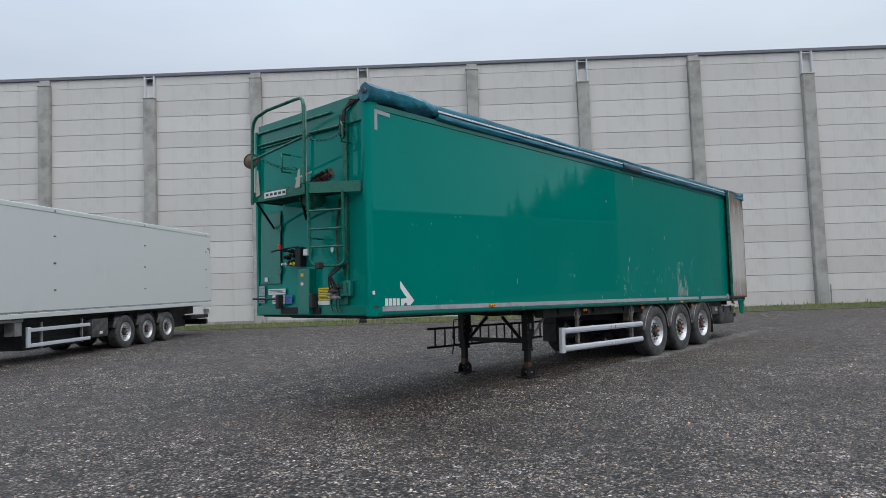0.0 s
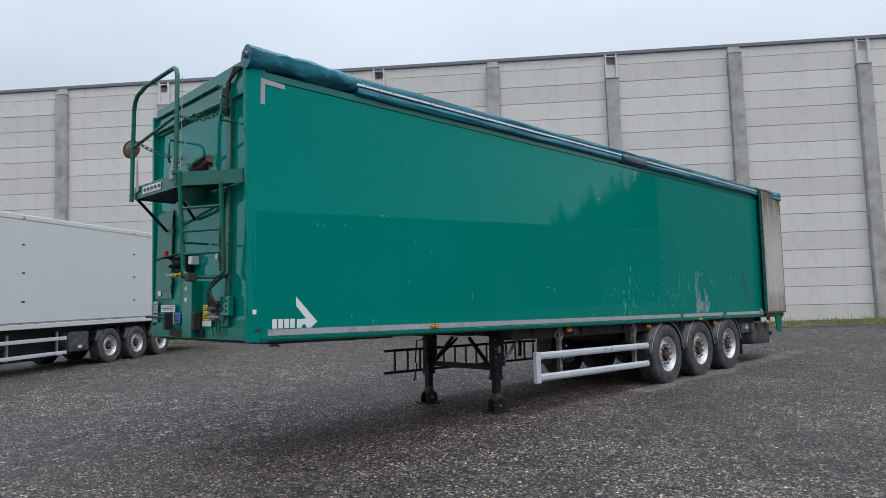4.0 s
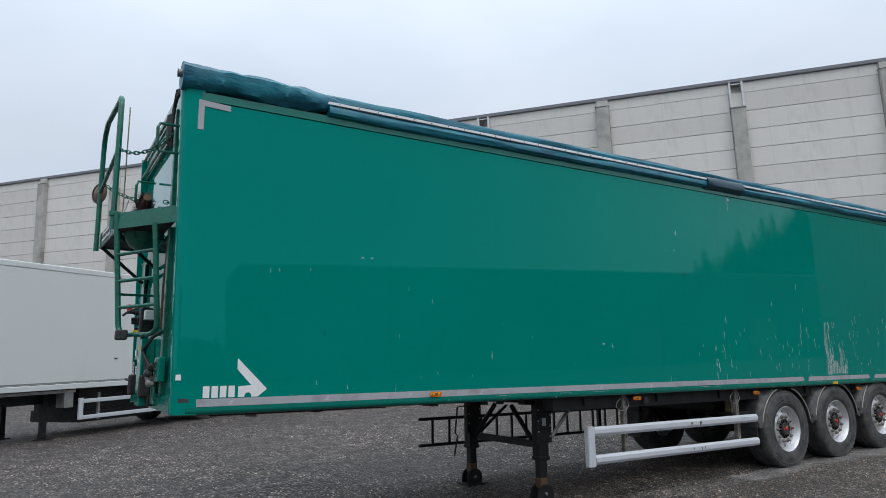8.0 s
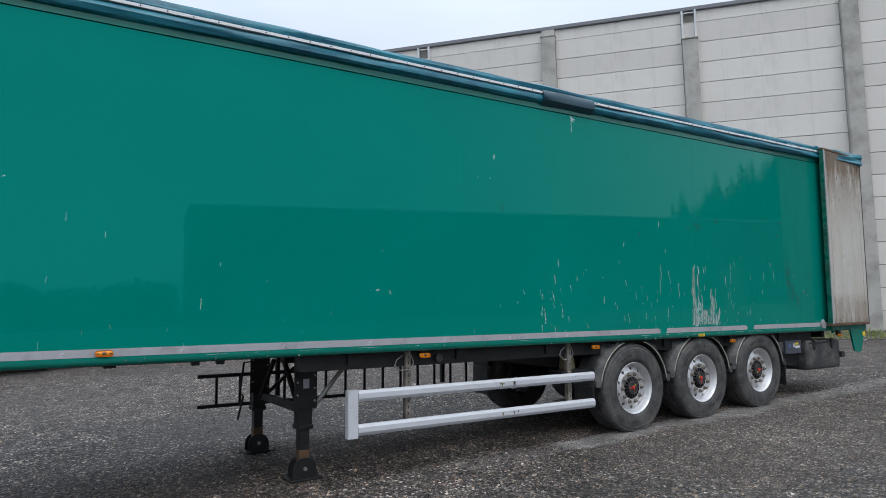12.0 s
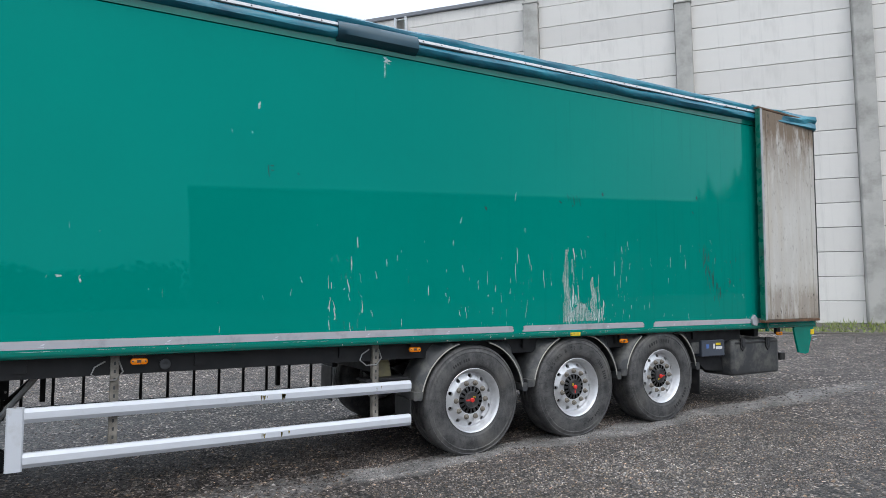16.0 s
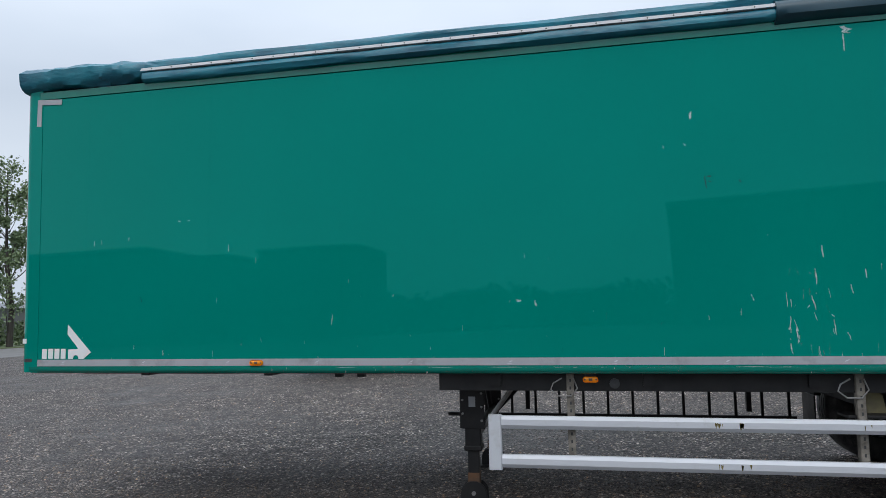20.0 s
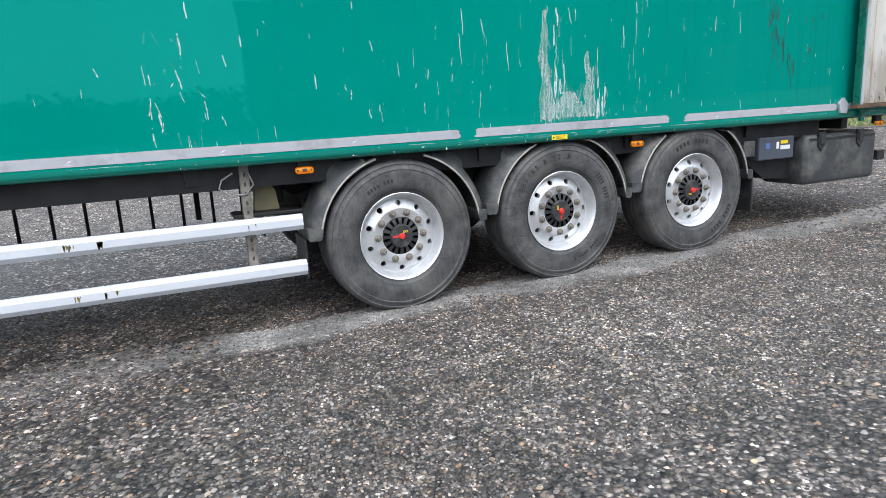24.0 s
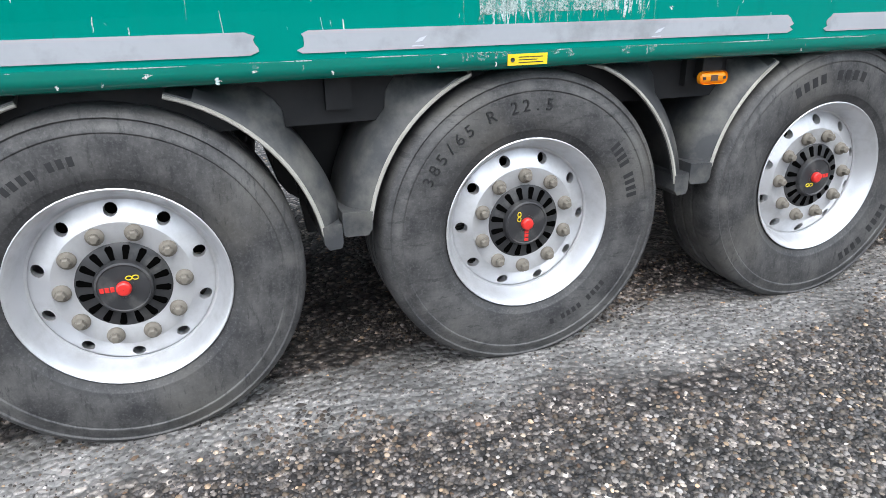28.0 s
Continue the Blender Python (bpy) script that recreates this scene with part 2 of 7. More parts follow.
def make_panel_concrete():
    """Pale concrete panel: each one a little different, with weathering streaks."""
    m, n, l, b = nodes_of("pale_concrete_panel")
    oi = n.new("ShaderNodeObjectInfo")
    v = coords(n, l)
    c = ramp(n, l, oi.outputs["Random"], [(0.0, (0.61, 0.59, 0.56)), (1.0, (0.70, 0.68, 0.645))])
    st = tex_noise(n, l, coords(n, l, (1, 1, 0.25)), 2.4, 7, 0.65)
    c = mixc(n, l, ramp(n, l, st, [(0.52, 0.0), (0.78, 0.4)]), c, (0.40, 0.385, 0.365))
    run = tex_noise(n, l, coords(n, l, (2.2, 1, 0.10)), 1.7, 7, 0.7)
    c = mixc(n, l, ramp(n, l, run, [(0.56, 0.0), (0.72, 0.35)]), c, (0.36, 0.355, 0.34))
    fine = tex_noise(n, l, v, 45, 4)
    c = mixc(n, l, 0.3, c, mixc(n, l, fine, 0.62, 1.25), "MULTIPLY")
    l.new(c, b.inputs["Base Color"])
    b.inputs["Roughness"].default_value = 0.85
    bump(n, l, b, fine, 0.15, 0.004)
    return m


def make_tyre():
    """Worn rubber: dust, rubbed rings round the axle, scuffs."""
    m, n, l, b = nodes_of("worn_tyre_rubber")
    v = coords(n, l)
    big, fine = tex_noise(n, l, v, 6, 7, 0.7), tex_noise(n, l, v, 110, 3)
    sx = n.new("ShaderNodeSeparateXYZ")
    l.new(v, sx.inputs[0])
    flat = n.new("ShaderNodeCombineXYZ")
    l.new(sx.outputs["Y"], flat.inputs[0])
    l.new(sx.outputs["Z"], flat.inputs[1])
    ln = n.new("ShaderNodeVectorMath")
    ln.operation = "LENGTH"
    l.new(flat.outputs[0], ln.inputs[0])
    rings = ramp(n, l, ln.outputs["Value"], [(0.29, 0.35), (0.335, 0.25), (0.37, 0.55), (0.43, 0.50), (0.475, 0.75), (0.505, 0.45), (0.53, 0.60)])
    mul = n.new("ShaderNodeMath")
    mul.operation = "MULTIPLY_ADD"
    mul.inputs[2].default_value = 0.0
    l.new(ramp(n, l, big, [(0.36, 0.02), (0.64, 1.7)]), mul.inputs[0])
    l.new(rings, mul.inputs[1])
    c = mixc(n, l, mul.outputs[0], (0.022, 0.022, 0.024), (0.104, 0.102, 0.099))
    brown = ramp(n, l, tex_noise(n, l, v, 2.6, 6, 0.6), [(0.50, 0.0), (0.70, 0.5)])
    c = mixc(n, l, brown, c, (0.100, 0.093, 0.080))
    scuff = tex_noise(n, l, coords(n, l, (1, 5, 1.4)), 9, 6, 0.7)
    c = mixc(n, l, ramp(n, l, scuff, [(0.54, 0.0), (0.64, 0.75)]), c, (0.022, 0.022, 0.024))
    c = mixc(n, l, ramp(n, l, fine, [(0.52, 0.0), (0.75, 0.45)]), c, (0.125, 0.123, 0.12))
    l.new(c, b.inputs["Base Color"])
    b.inputs["Roughness"].default_value = 0.58
    bump(n, l, b, fine, 0.2, 0.003)
    return m


def make_rim():
    m, n, l, b = nodes_of("brushed_aluminium_rim")
    v = coords(n, l)
    big = tex_noise(n, l, v, 9, 6, 0.65)
    c = mixc(n, l, ramp(n, l, big, [(0.45, 0.0), (0.75, 0.55)]), (0.66, 0.665, 0.68), (0.40, 0.395, 0.38))
    l.new(c, b.inputs["Base Color"])
    b.inputs["Metallic"].default_value = 0.70
    l.new(ramp(n, l, big, [(0.3, 0.32), (0.7, 0.52)]), b.inputs["Roughness"])
    return m


def make_tarp():
    """Dark petrol rolled tarpaulin with creases and faded ridges."""
    m, n, l, b = nodes_of("petrol_tarpaulin")
    v = coords(n, l)
    w = tex_noise(n, l, coords(n, l, (2, 0.8, 2)), 2.5, 6, 0.6)
    c = mixc(n, l, ramp(n, l, w, [(0.4, 0.0), (0.68, 0.9)]), (0.001, 0.088, 0.140), (0.012, 0.205, 0.270))
    l.new(c, b.inputs["Base Color"])
    b.inputs["Roughness"].default_value = 0.42
    bump(n, l, b, w, 0.5, 0.05)
    return m


def make_door_inner():
    """Pale inner face of a cargo door, soiled brown at the top and the bottom edge."""
    m, n, l, b = nodes_of("soiled_door_lining")
    v = coords(n, l)
    sx = n.new("ShaderNodeSeparateXYZ")
    l.new(v, sx.inputs[0])
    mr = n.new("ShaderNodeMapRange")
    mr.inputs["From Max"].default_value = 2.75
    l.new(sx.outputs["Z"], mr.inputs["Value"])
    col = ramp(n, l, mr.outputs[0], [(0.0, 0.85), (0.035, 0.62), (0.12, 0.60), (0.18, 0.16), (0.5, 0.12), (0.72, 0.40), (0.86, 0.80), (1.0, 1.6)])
    stn = ramp(n, l, tex_noise(n, l, coords(n, l, (3.5, 3, 0.8)), 2.4, 9, 0.72), [(0.30, 0.0), (0.52, 1.0)])
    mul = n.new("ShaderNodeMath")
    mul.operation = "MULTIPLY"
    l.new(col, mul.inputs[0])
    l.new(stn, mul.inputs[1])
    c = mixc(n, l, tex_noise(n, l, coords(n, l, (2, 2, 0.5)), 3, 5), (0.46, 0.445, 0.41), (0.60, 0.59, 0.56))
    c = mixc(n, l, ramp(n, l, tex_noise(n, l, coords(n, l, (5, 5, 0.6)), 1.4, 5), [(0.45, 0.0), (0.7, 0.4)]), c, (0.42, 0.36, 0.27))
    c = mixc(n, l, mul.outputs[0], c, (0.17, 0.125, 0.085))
    sp = ramp(n, l, tex_noise(n, l, coords(n, l, (1, 1, 0.45)), 26, 5, 0.6), [(0.60, 0.0), (0.66, 0.9)])
    gate = n.new("ShaderNodeMath")
    gate.operation = "MULTIPLY"
    l.new(sp, gate.inputs[0])
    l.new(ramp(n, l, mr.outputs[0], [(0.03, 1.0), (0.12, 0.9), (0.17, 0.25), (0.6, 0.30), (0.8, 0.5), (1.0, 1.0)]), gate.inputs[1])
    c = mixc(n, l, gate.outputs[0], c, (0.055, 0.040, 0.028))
    l.new(c, b.inputs["Base Color"])
    b.inputs["Roughness"].default_value = 0.6
    bump(n, l, b, tex_noise(n, l, v, 20, 4), 0.15, 0.01)
    return m


def make_leaf(name, lo, hi):
    m, n, l, b = nodes_of(name)
    g = n.new("ShaderNodeNewGeometry")
    l.new(ramp(n, l, g.outputs["Random Per Island"], [(0.0, lo), (1.0, hi)]), b.inputs["Base Color"])
    b.inputs["Roughness"].default_value = 0.55
    return m


M_GREEN = make_green()
M_GRAVEL, M_STONE = make_gravel(), make_stone()
M_PANEL = make_panel_concrete()
M_TYRE, M_RIM, M_TARP, M_DOORIN = make_tyre(), make_rim(), make_tarp(), make_door_inner()
M_GTRIM = plain("green_trim_paint", (0.0, 0.165, 0.125), 0.12, vary=0.12, bumps=0.012, dirt=(0.05, 0.16, 0.12), dirt_at=0.72)
M_GFRAME = plain("weathered_green_steel", (0.003, 0.125, 0.085), 0.28, vary=0.25, bumps=0.05, dirt=(0.025, 0.06, 0.045), dirt_at=0.62)
M_TAPE = plain("grey_reflective_tape", (0.345, 0.36, 0.385), 0.45, vary=0.12, bumps=0.05, dirt=(0.18, 0.19, 0.19), dirt_at=0.64)
M_WHITE = plain("white_marking_film", (0.72, 0.73, 0.73), 0.45, vary=0.05, bumps=0.0)
M_CHASSIS = plain("black_chassis_steel", (0.0045, 0.0048, 0.006), 0.6, vary=0.4, dirt=(0.016, 0.015, 0.014), dirt_at=0.66)
M_BLACK = plain("black_plastic", (0.018, 0.018, 0.019), 0.45, vary=0.3, dirt=(0.07, 0.068, 0.064), dirt_at=0.62)
M_HUBCAP = plain("hub_cap_plastic", (0.028, 0.028, 0.030), 0.5, vary=0.3, scale=14, dirt=(0.11, 0.107, 0.10), dirt_at=0.64)
M_FENDER = plain("dusty_black_fender", (0.040, 0.042, 0.045), 0.48, vary=0.55, scale=9, dirt=(0.145, 0.142, 0.128), dirt_at=0.57)
M_ALU = plain("pale_aluminium_profile", (0.54, 0.56, 0.60), 0.55, metal=0.10, vary=0.06, dirt=(0.36, 0.36, 0.34), dirt_at=0.70)
M_STEEL = plain("galvanised_steel", (0.30, 0.30, 0.30), 0.45, metal=0.5, vary=0.25, dirt=(0.14, 0.12, 0.10), dirt_at=0.6)
M_NUT = plain("dirty_nut_steel", (0.17, 0.152, 0.125), 0.7, metal=0.1, vary=0.4, scale=25)
M_RUST = plain("rusty_steel", (0.075, 0.045, 0.03), 0.8, vary=0.4, dirt=(0.16, 0.08, 0.035), dirt_at=0.55)
M_RED = plain("red_plastic", (0.62, 0.03, 0.025), 0.4, vary=0.1)
M_AMBER = plain("amber_lens", (0.80, 0.27, 0.01), 0.18, vary=0.08)
M_YELLOW = plain("yellow_sticker", (0.75, 0.56, 0.02), 0.45, vary=0.08)
M_BLUEPR = plain("blue_print", (0.08, 0.16, 0.42), 0.5)
M_INK = plain("dark_print", (0.03, 0.032, 0.035), 0.5, bumps=0)
M_PILLAR = plain("weathered_concrete_pillar", (0.42, 0.41, 0.385), 0.9, vary=0.22, scale=1.6, dirt=(0.20, 0.20, 0.18), dirt_at=0.58)
M_JOINT = plain("dark_joint_filler", (0.10, 0.097, 0.095), 0.9)
M_ROOF = plain("grey_roof_edge", (0.17, 0.18, 0.20), 0.5, vary=0.1)
M_ZINC = plain("pale_zinc_bracket", (0.62, 0.64, 0.66), 0.5)
M_BOXWHITE = plain("white_trailer_panel", (0.60, 0.625, 0.615), 0.35, vary=0.03, scale=0.8, bumps=0.02, dirt=(0.55, 0.575, 0.56), dirt_at=0.70)
M_BIN = plain("navy_bin_plastic", (0.012, 0.017, 0.03), 0.4, vary=0.2)
M_EARTH = plain("verge_soil", (0.07, 0.062, 0.05), 0.95, vary=0.3)
M_ASPHALT = plain("pale_worn_asphalt", (0.13, 0.128, 0.125), 0.75, vary=0.25, scale=0.4, dirt=(0.22, 0.215, 0.21), dirt_at=0.6)
M_BARK = plain("bark", (0.05, 0.044, 0.038), 0.9, vary=0.35, scale=3)
M_LEAF = make_leaf("poplar_leaf", (0.075, 0.125, 0.055), (0.20, 0.27, 0.13))
M_CONIFER = make_leaf("conifer_needles", (0.012, 0.030, 0.014), (0.03, 0.06, 0.028))
M_GRASS = make_leaf("verge_grass", (0.10, 0.15, 0.035), (0.27, 0.31, 0.085))
M_SHED = plain("grey_shed_cladding", (0.10, 0.105, 0.11), 0.6, vary=0.1, scale=0.6)
M_HOSE = plain("black_hose_rubber", (0.02, 0.02, 0.02), 0.55)
M_STRAP = plain("faded_webbing", (0.42, 0.39, 0.32), 0.9, vary=0.2)
M_BRUSH = plain("dark_red_bristle", (0.05, 0.018, 0.018), 0.95, vary=0.4, scale=30)


# ---- mesh helpers ----
def bm_box(bm, x0, x1, y0, y1, z0, z1, bevel=0.0, seg=1):
    m = Matrix.LocRotScale(((x0 + x1) / 2, (y0 + y1) / 2, (z0 + z1) / 2), None, (abs(x1 - x0), abs(y1 - y0), abs(z1 - z0)))
    r = bmesh.ops.create_cube(bm, size=1.0, matrix=m)
    if bevel:
        es = list({e for v in r["verts"] for e in v.link_edges})
        bmesh.ops.bevel(bm, geom=es, offset=bevel, segments=seg, affect="EDGES", profile=0.5)
    return bm


def box(x0, x1, y0, y1, z0, z1, bevel=0.0, seg=1):
    return bm_box(bmesh.new(), x0, x1, y0, y1, z0, z1, bevel, seg)


def bm_tube(bm, pts, r, seg=8, cap=True, closed=False):
    """A round bar along a line of points; r is one radius or one for each point."""
    pts = [Vector(p) for p in pts]
    rings, up = [], None
    count = len(pts)
    for i, p in enumerate(pts):
        a = pts[i - 1] if (i > 0 or closed) else p
        c = pts[(i + 1) % count] if (i < count - 1 or closed) else p
        d = (c - a).normalized()
        if up is None:
            up = Vector((0, 0, 1)) if abs(d.z) < 0.9 else Vector((1, 0, 0))
        s = d.cross(up).normalized()
        up = s.cross(d).normalized()
        rad = r[i] if isinstance(r, (list, tuple)) else r
        rings.append([bm.verts.new(p + (s * math.cos(2 * math.pi * k / seg) + up * math.sin(2 * math.pi * k / seg)) * rad) for k in range(seg)])
    pairs = list(zip(rings, rings[1:])) + ([(rings[-1], rings[0])] if closed else [])
    for a, c in pairs:
        for k in range(seg):
            bm.faces.new((a[k], a[(k + 1) % seg], c[(k + 1) % seg], c[k]))
    if cap and not closed:
        bm.faces.new(rings[0][::-1])
        bm.faces.new(rings[-1])
    return bm


def tube(pts, r, seg=8, cap=True, closed=False):
    return bm_tube(bmesh.new(), pts, r, seg, cap, closed)


def lathe(profile, seg=48, bm=None, centre=(0, 0, 0), close=False):
    """Turns a profile of (x, radius) about the x axis."""
    bm = bm or bmesh.new()
    rings = []
    for x, r in profile:
        rings.append([bm.verts.new((centre[0] + x, centre[1] + r * math.cos(2 * math.pi * k / seg), centre[2] + r * math.sin(2 * math.pi * k / seg))) for k in range(seg)])
    pairs = list(zip(rings, rings[1:])) + ([(rings[-1], rings[0])] if close else [])
    for a, c in pairs:
        for k in range(seg):
            bm.faces.new((a[k], a[(k + 1) % seg], c[(k + 1) % seg], c[k]))
    return bm


def cap_disc(bm, x, r, seg=24, centre=(0, 0)):
    bm.faces.new([bm.verts.new((x, centre[0] + r * math.cos(2 * math.pi * k / seg), centre[1] + r * math.sin(2 * math.pi * k / seg))) for k in range(seg)])
    return bm


def prism(points, a0, a1, axis="x"):
    """A flat outline pushed from a0 to a1 along an axis; the outline is given in the other two axes."""
    bm = bmesh.new()
    place = {"x": lambda a, p: (a, p[0], p[1]), "y": lambda a, p: (p[0], a, p[1]), "z": lambda a, p: (p[0], p[1], a)}[axis]
    lo, hi = [bm.verts.new(place(a0, p)) for p in points], [bm.verts.new(place(a1, p)) for p in points]
    bm.faces.new(lo)
    bm.faces.new(hi[::-1])
    for i in range(len(points)):
        j = (i + 1) % len(points)
        bm.faces.new((lo[i], hi[i], hi[j], lo[j]))
    return bm


def finish(name, bm, mat, smooth=False):
    bmesh.ops.recalc_face_normals(bm, faces=bm.faces)
    me = bpy.data.meshes.new(name)
    bm.to_mesh(me)
    bm.free()
    me.materials.append(mat)
    if smooth:
        me.shade_smooth()
        me.set_sharp_from_angle(angle=radians(35))
    return me


def part(name, bm, mat, parent, label="", smooth=False, at=None):
    ob = new(name, finish(name, bm, mat, smooth))
    ob.parent = parent
    if at is not None:
        ob.matrix_local = at
    return tagged(ob, label)


def again(ob, m, parent=None):
    """Another part on the same mesh, at its own place."""
    o = new(ob.name.split(".")[0], ob.data)
    o.parent = parent or ob.parent
    o.matrix_local = m
    if "label" in ob:
        o["label"] = ob["label"]
    return o


def thing(name, m, label, category, group="", kind=""):
    e = new(name)
    e.matrix_world = m
    e.empty_display_size = 0.2
    return tagged(e, label, category, group, kind)


def solid(name, bm, mat, label="", category="", kind="", group="", smooth=False):
    return tagged(new(name, finish(name, bm, mat, smooth)), label, category, group, kind)


def mesh_np(name, verts, faces, mat, smooth=False):
    """A mesh from arrays of vertices and equal faces."""
    me = bpy.data.meshes.new(name)
    verts, faces = np.asarray(verts, np.float32), np.asarray(faces, np.int32)
    k = faces.shape[1]
    me.vertices.add(len(verts))
    me.vertices.foreach_set("co", verts.ravel())
    me.loops.add(faces.size)
    me.loops.foreach_set("vertex_index", faces.ravel())
    me.polygons.add(len(faces))
    me.polygons.foreach_set("loop_start", np.arange(0, faces.size, k, dtype=np.int32))
    me.update(calc_edges=True)
    me.materials.append(mat)
    if smooth:
        me.shade_smooth()
    return me


# ---- ground ----
GX0, GX1, GY0, GY1 = -70.0, 60.0, -70.0, 60.0


def ground_sheet():
    """One sheet to the horizon, finer near the yard, with slight unevenness away from the wheels."""
    bm = bmesh.new()
    xs = [-1200, -400, -150] + [GX0 + 5 * i for i in range(27)] + [150, 400, 1200]
    ys = list(xs)
    grid = [[bm.verts.new((x, y, 0.0)) for y in ys] for x in xs]
    for i in range(len(xs) - 1):
        for j in range(len(ys) - 1):
            bm.faces.new((grid[i][j], grid[i + 1][j], grid[i + 1][j + 1], grid[i][j + 1]))
    return bm


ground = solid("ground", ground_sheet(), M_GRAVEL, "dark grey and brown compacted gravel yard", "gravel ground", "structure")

# ---- warehouse ----
WALL_AZ, BAY = radians(39.82), 5.688
W_DIR = Vector((math.cos(WALL_AZ), math.sin(WALL_AZ), 0))
W_P4 = Vector((-14.883, 21.004, 0))
W_M = Matrix.Translation(W_P4) @ Matrix.Rotation(WALL_AZ, 4, "Z")  # x along the wall, y away from the yard
WALL_TOP, PANEL_H, BASE_Z = 13.09, 0.838, 0.02
FIRST, LAST = -14, 5

wall_core = box(BAY * FIRST, BAY * LAST, 0.45, 12.0, -1.0, WALL_TOP - 0.05)
warehouse = solid("wall_warehouse", wall_core, M_JOINT, "tall windowless warehouse wall of pale concrete panels", "warehouse wall", "structure")
warehouse.matrix_world = W_M
part("roof_edge", box(BAY * FIRST - 0.1, BAY * LAST + 0.1, 0.28, 12.1, WALL_TOP - 0.02, WALL_TOP + 0.15, 0.02), M_ROOF, warehouse, "dark grey metal roof edge")

# ---- green semi-trailer ----
T_LEN, T_W, SLOPE = 13.74, 2.55, 0.0268
T_M = Matrix.Translation((0, 0.40, 1.318)) @ Matrix.Rotation(-math.atan(SLOPE), 4, "X")
trailer = thing("semi_trailer", T_M, "scratched green cargo semi-trailer on landing legs, rear door folded open", "semi-trailer")


def loc(y, z):
    """World y and z to the trailer's own y and z."""
    v = T_M.inverted() @ Vector((0, y, z))
    return v.y, v.z


TOP, LINE, RISE = 2.645, 2.568, 0.0075


def long_box(x0, x1, y0, y1, z0, z1, rise0=0.0, rise1=RISE):
    """A bar along the trailer whose lower and upper edges climb towards the rear."""
    return prism([(y0, z0 + rise0 * y0), (y1, z0 + rise0 * y1), (y1, z1 + rise1 * y1), (y0, z1 + rise1 * y0)], x0, x1, "x")


# side wall facing the camera: a rounded front post, the panel, the bottom rail
side = long_box(-0.06, 0.0, 0.10, T_LEN, 0.035, LINE)
part("side_panel", side, M_GREEN, trailer, "glossy green side panel with scratches and white scuffs")
part("far_side_panel", long_box(-T_W, -T_W + 0.06, 0.10, T_LEN, 0.035, LINE), M_GREEN, trailer)
part("front_wall", box(-T_W + 0.07, -0.07, -0.005, 0.07, 0.0, LINE + 0.02, 0.004), M_GREEN, trailer, "ribbed green front wall")
for xs, nm in ((0.004, "corner_post"), (-T_W - 0.004, "corner_post")):
    s = 1 if xs > -1 else -1
    pts = [(xs, 0.17)] + [(xs - s * 0.07 + s * 0.07 * math.cos(a), 0.055 - 0.07 * math.sin(a)) for a in [i * math.pi / 12 for i in range(0, 7)]] + [(xs - s * 0.10, -0.015), (xs - s * 0.10, 0.17)]
    post = part(nm, prism(pts, -0.01, TOP + 0.06, "z"), M_GREEN, trailer, smooth=False)
    post.data.transform(Matrix(((1, 0, 0, 0), (0, 1, -0.020, -0.01), (0, 0, 1, 0), (0, 0, 0, 1))))
rail = []
for k in range(7):
    a = math.pi / 2 * k / 6
    rail.append((0.012 - 0.05 + 0.05 * math.cos(a), 0.02 - 0.04 * math.sin(a)))
rail = [(-0.12, 0.04), (0.012, 0.04)] + rail + [(-0.12, -0.02)]
part("bottom_rail", prism(rail, 0.08, T_LEN + 0.02, "y"), M_GTRIM, trailer, "rounded green bottom rail", smooth=True)
part("top_rail", long_box(-0.07, 0.006, 0.08, T_LEN + 0.01, LINE + 0.008, TOP, RISE), M_GTRIM, trailer)
part("far_top_rail", long_box(-T_W - 0.006, -T_W + 0.07, 0.08, T_LEN + 0.01, LINE + 0.008, TOP, RISE), M_GTRIM, trailer)
part("floor_pan", box(-T_W + 0.05, -0.13, 0.08, T_LEN, -0.03, 0.10), M_CHASSIS, trailer)

# wheels
AXLES = [8.50, 9.81, 11.12]
HUB_Z, TYRE_R = 0.51, 0.535


def build_wheel():
    prof = [(-0.055, 0.286), (-0.030, 0.296), (-0.012, 0.325), (-0.008, 0.334), (-0.006, 0.336), (-0.004, 0.340), (0.0, 0.385), (0.001, 0.43), (-0.004, 0.462), (-0.001, 0.466), (-0.002, 0.476), (-0.007, 0.482), (-0.010, 0.500), (-0.006, 0.505), (-0.012, 0.516), (-0.024, 0.526), (-0.045, 0.533), (-0.075, 0.535)]
    for g in (0.13, 0.19, 0.25):
        prof += [(-g + 0.012, 0.535), (-g + 0.010, 0.524), (-g - 0.002, 0.524), (-g - 0.004, 0.535)]
    prof += [(-0.31, 0.531), (-0.345, 0.512), (-0.372, 0.46), (-0.385, 0.385), (-0.36, 0.30), (-0.33, 0.286)]
    return lathe(prof, 72)


def rim_x(r):
    """Depth of the wheel disc at a radius."""
    if r > 0.262:
        return -0.045 - (0.285 - r) * 2.0
    if r > 0.205:
        return -0.091 + (0.262 - r) * 0.75
    return -0.046


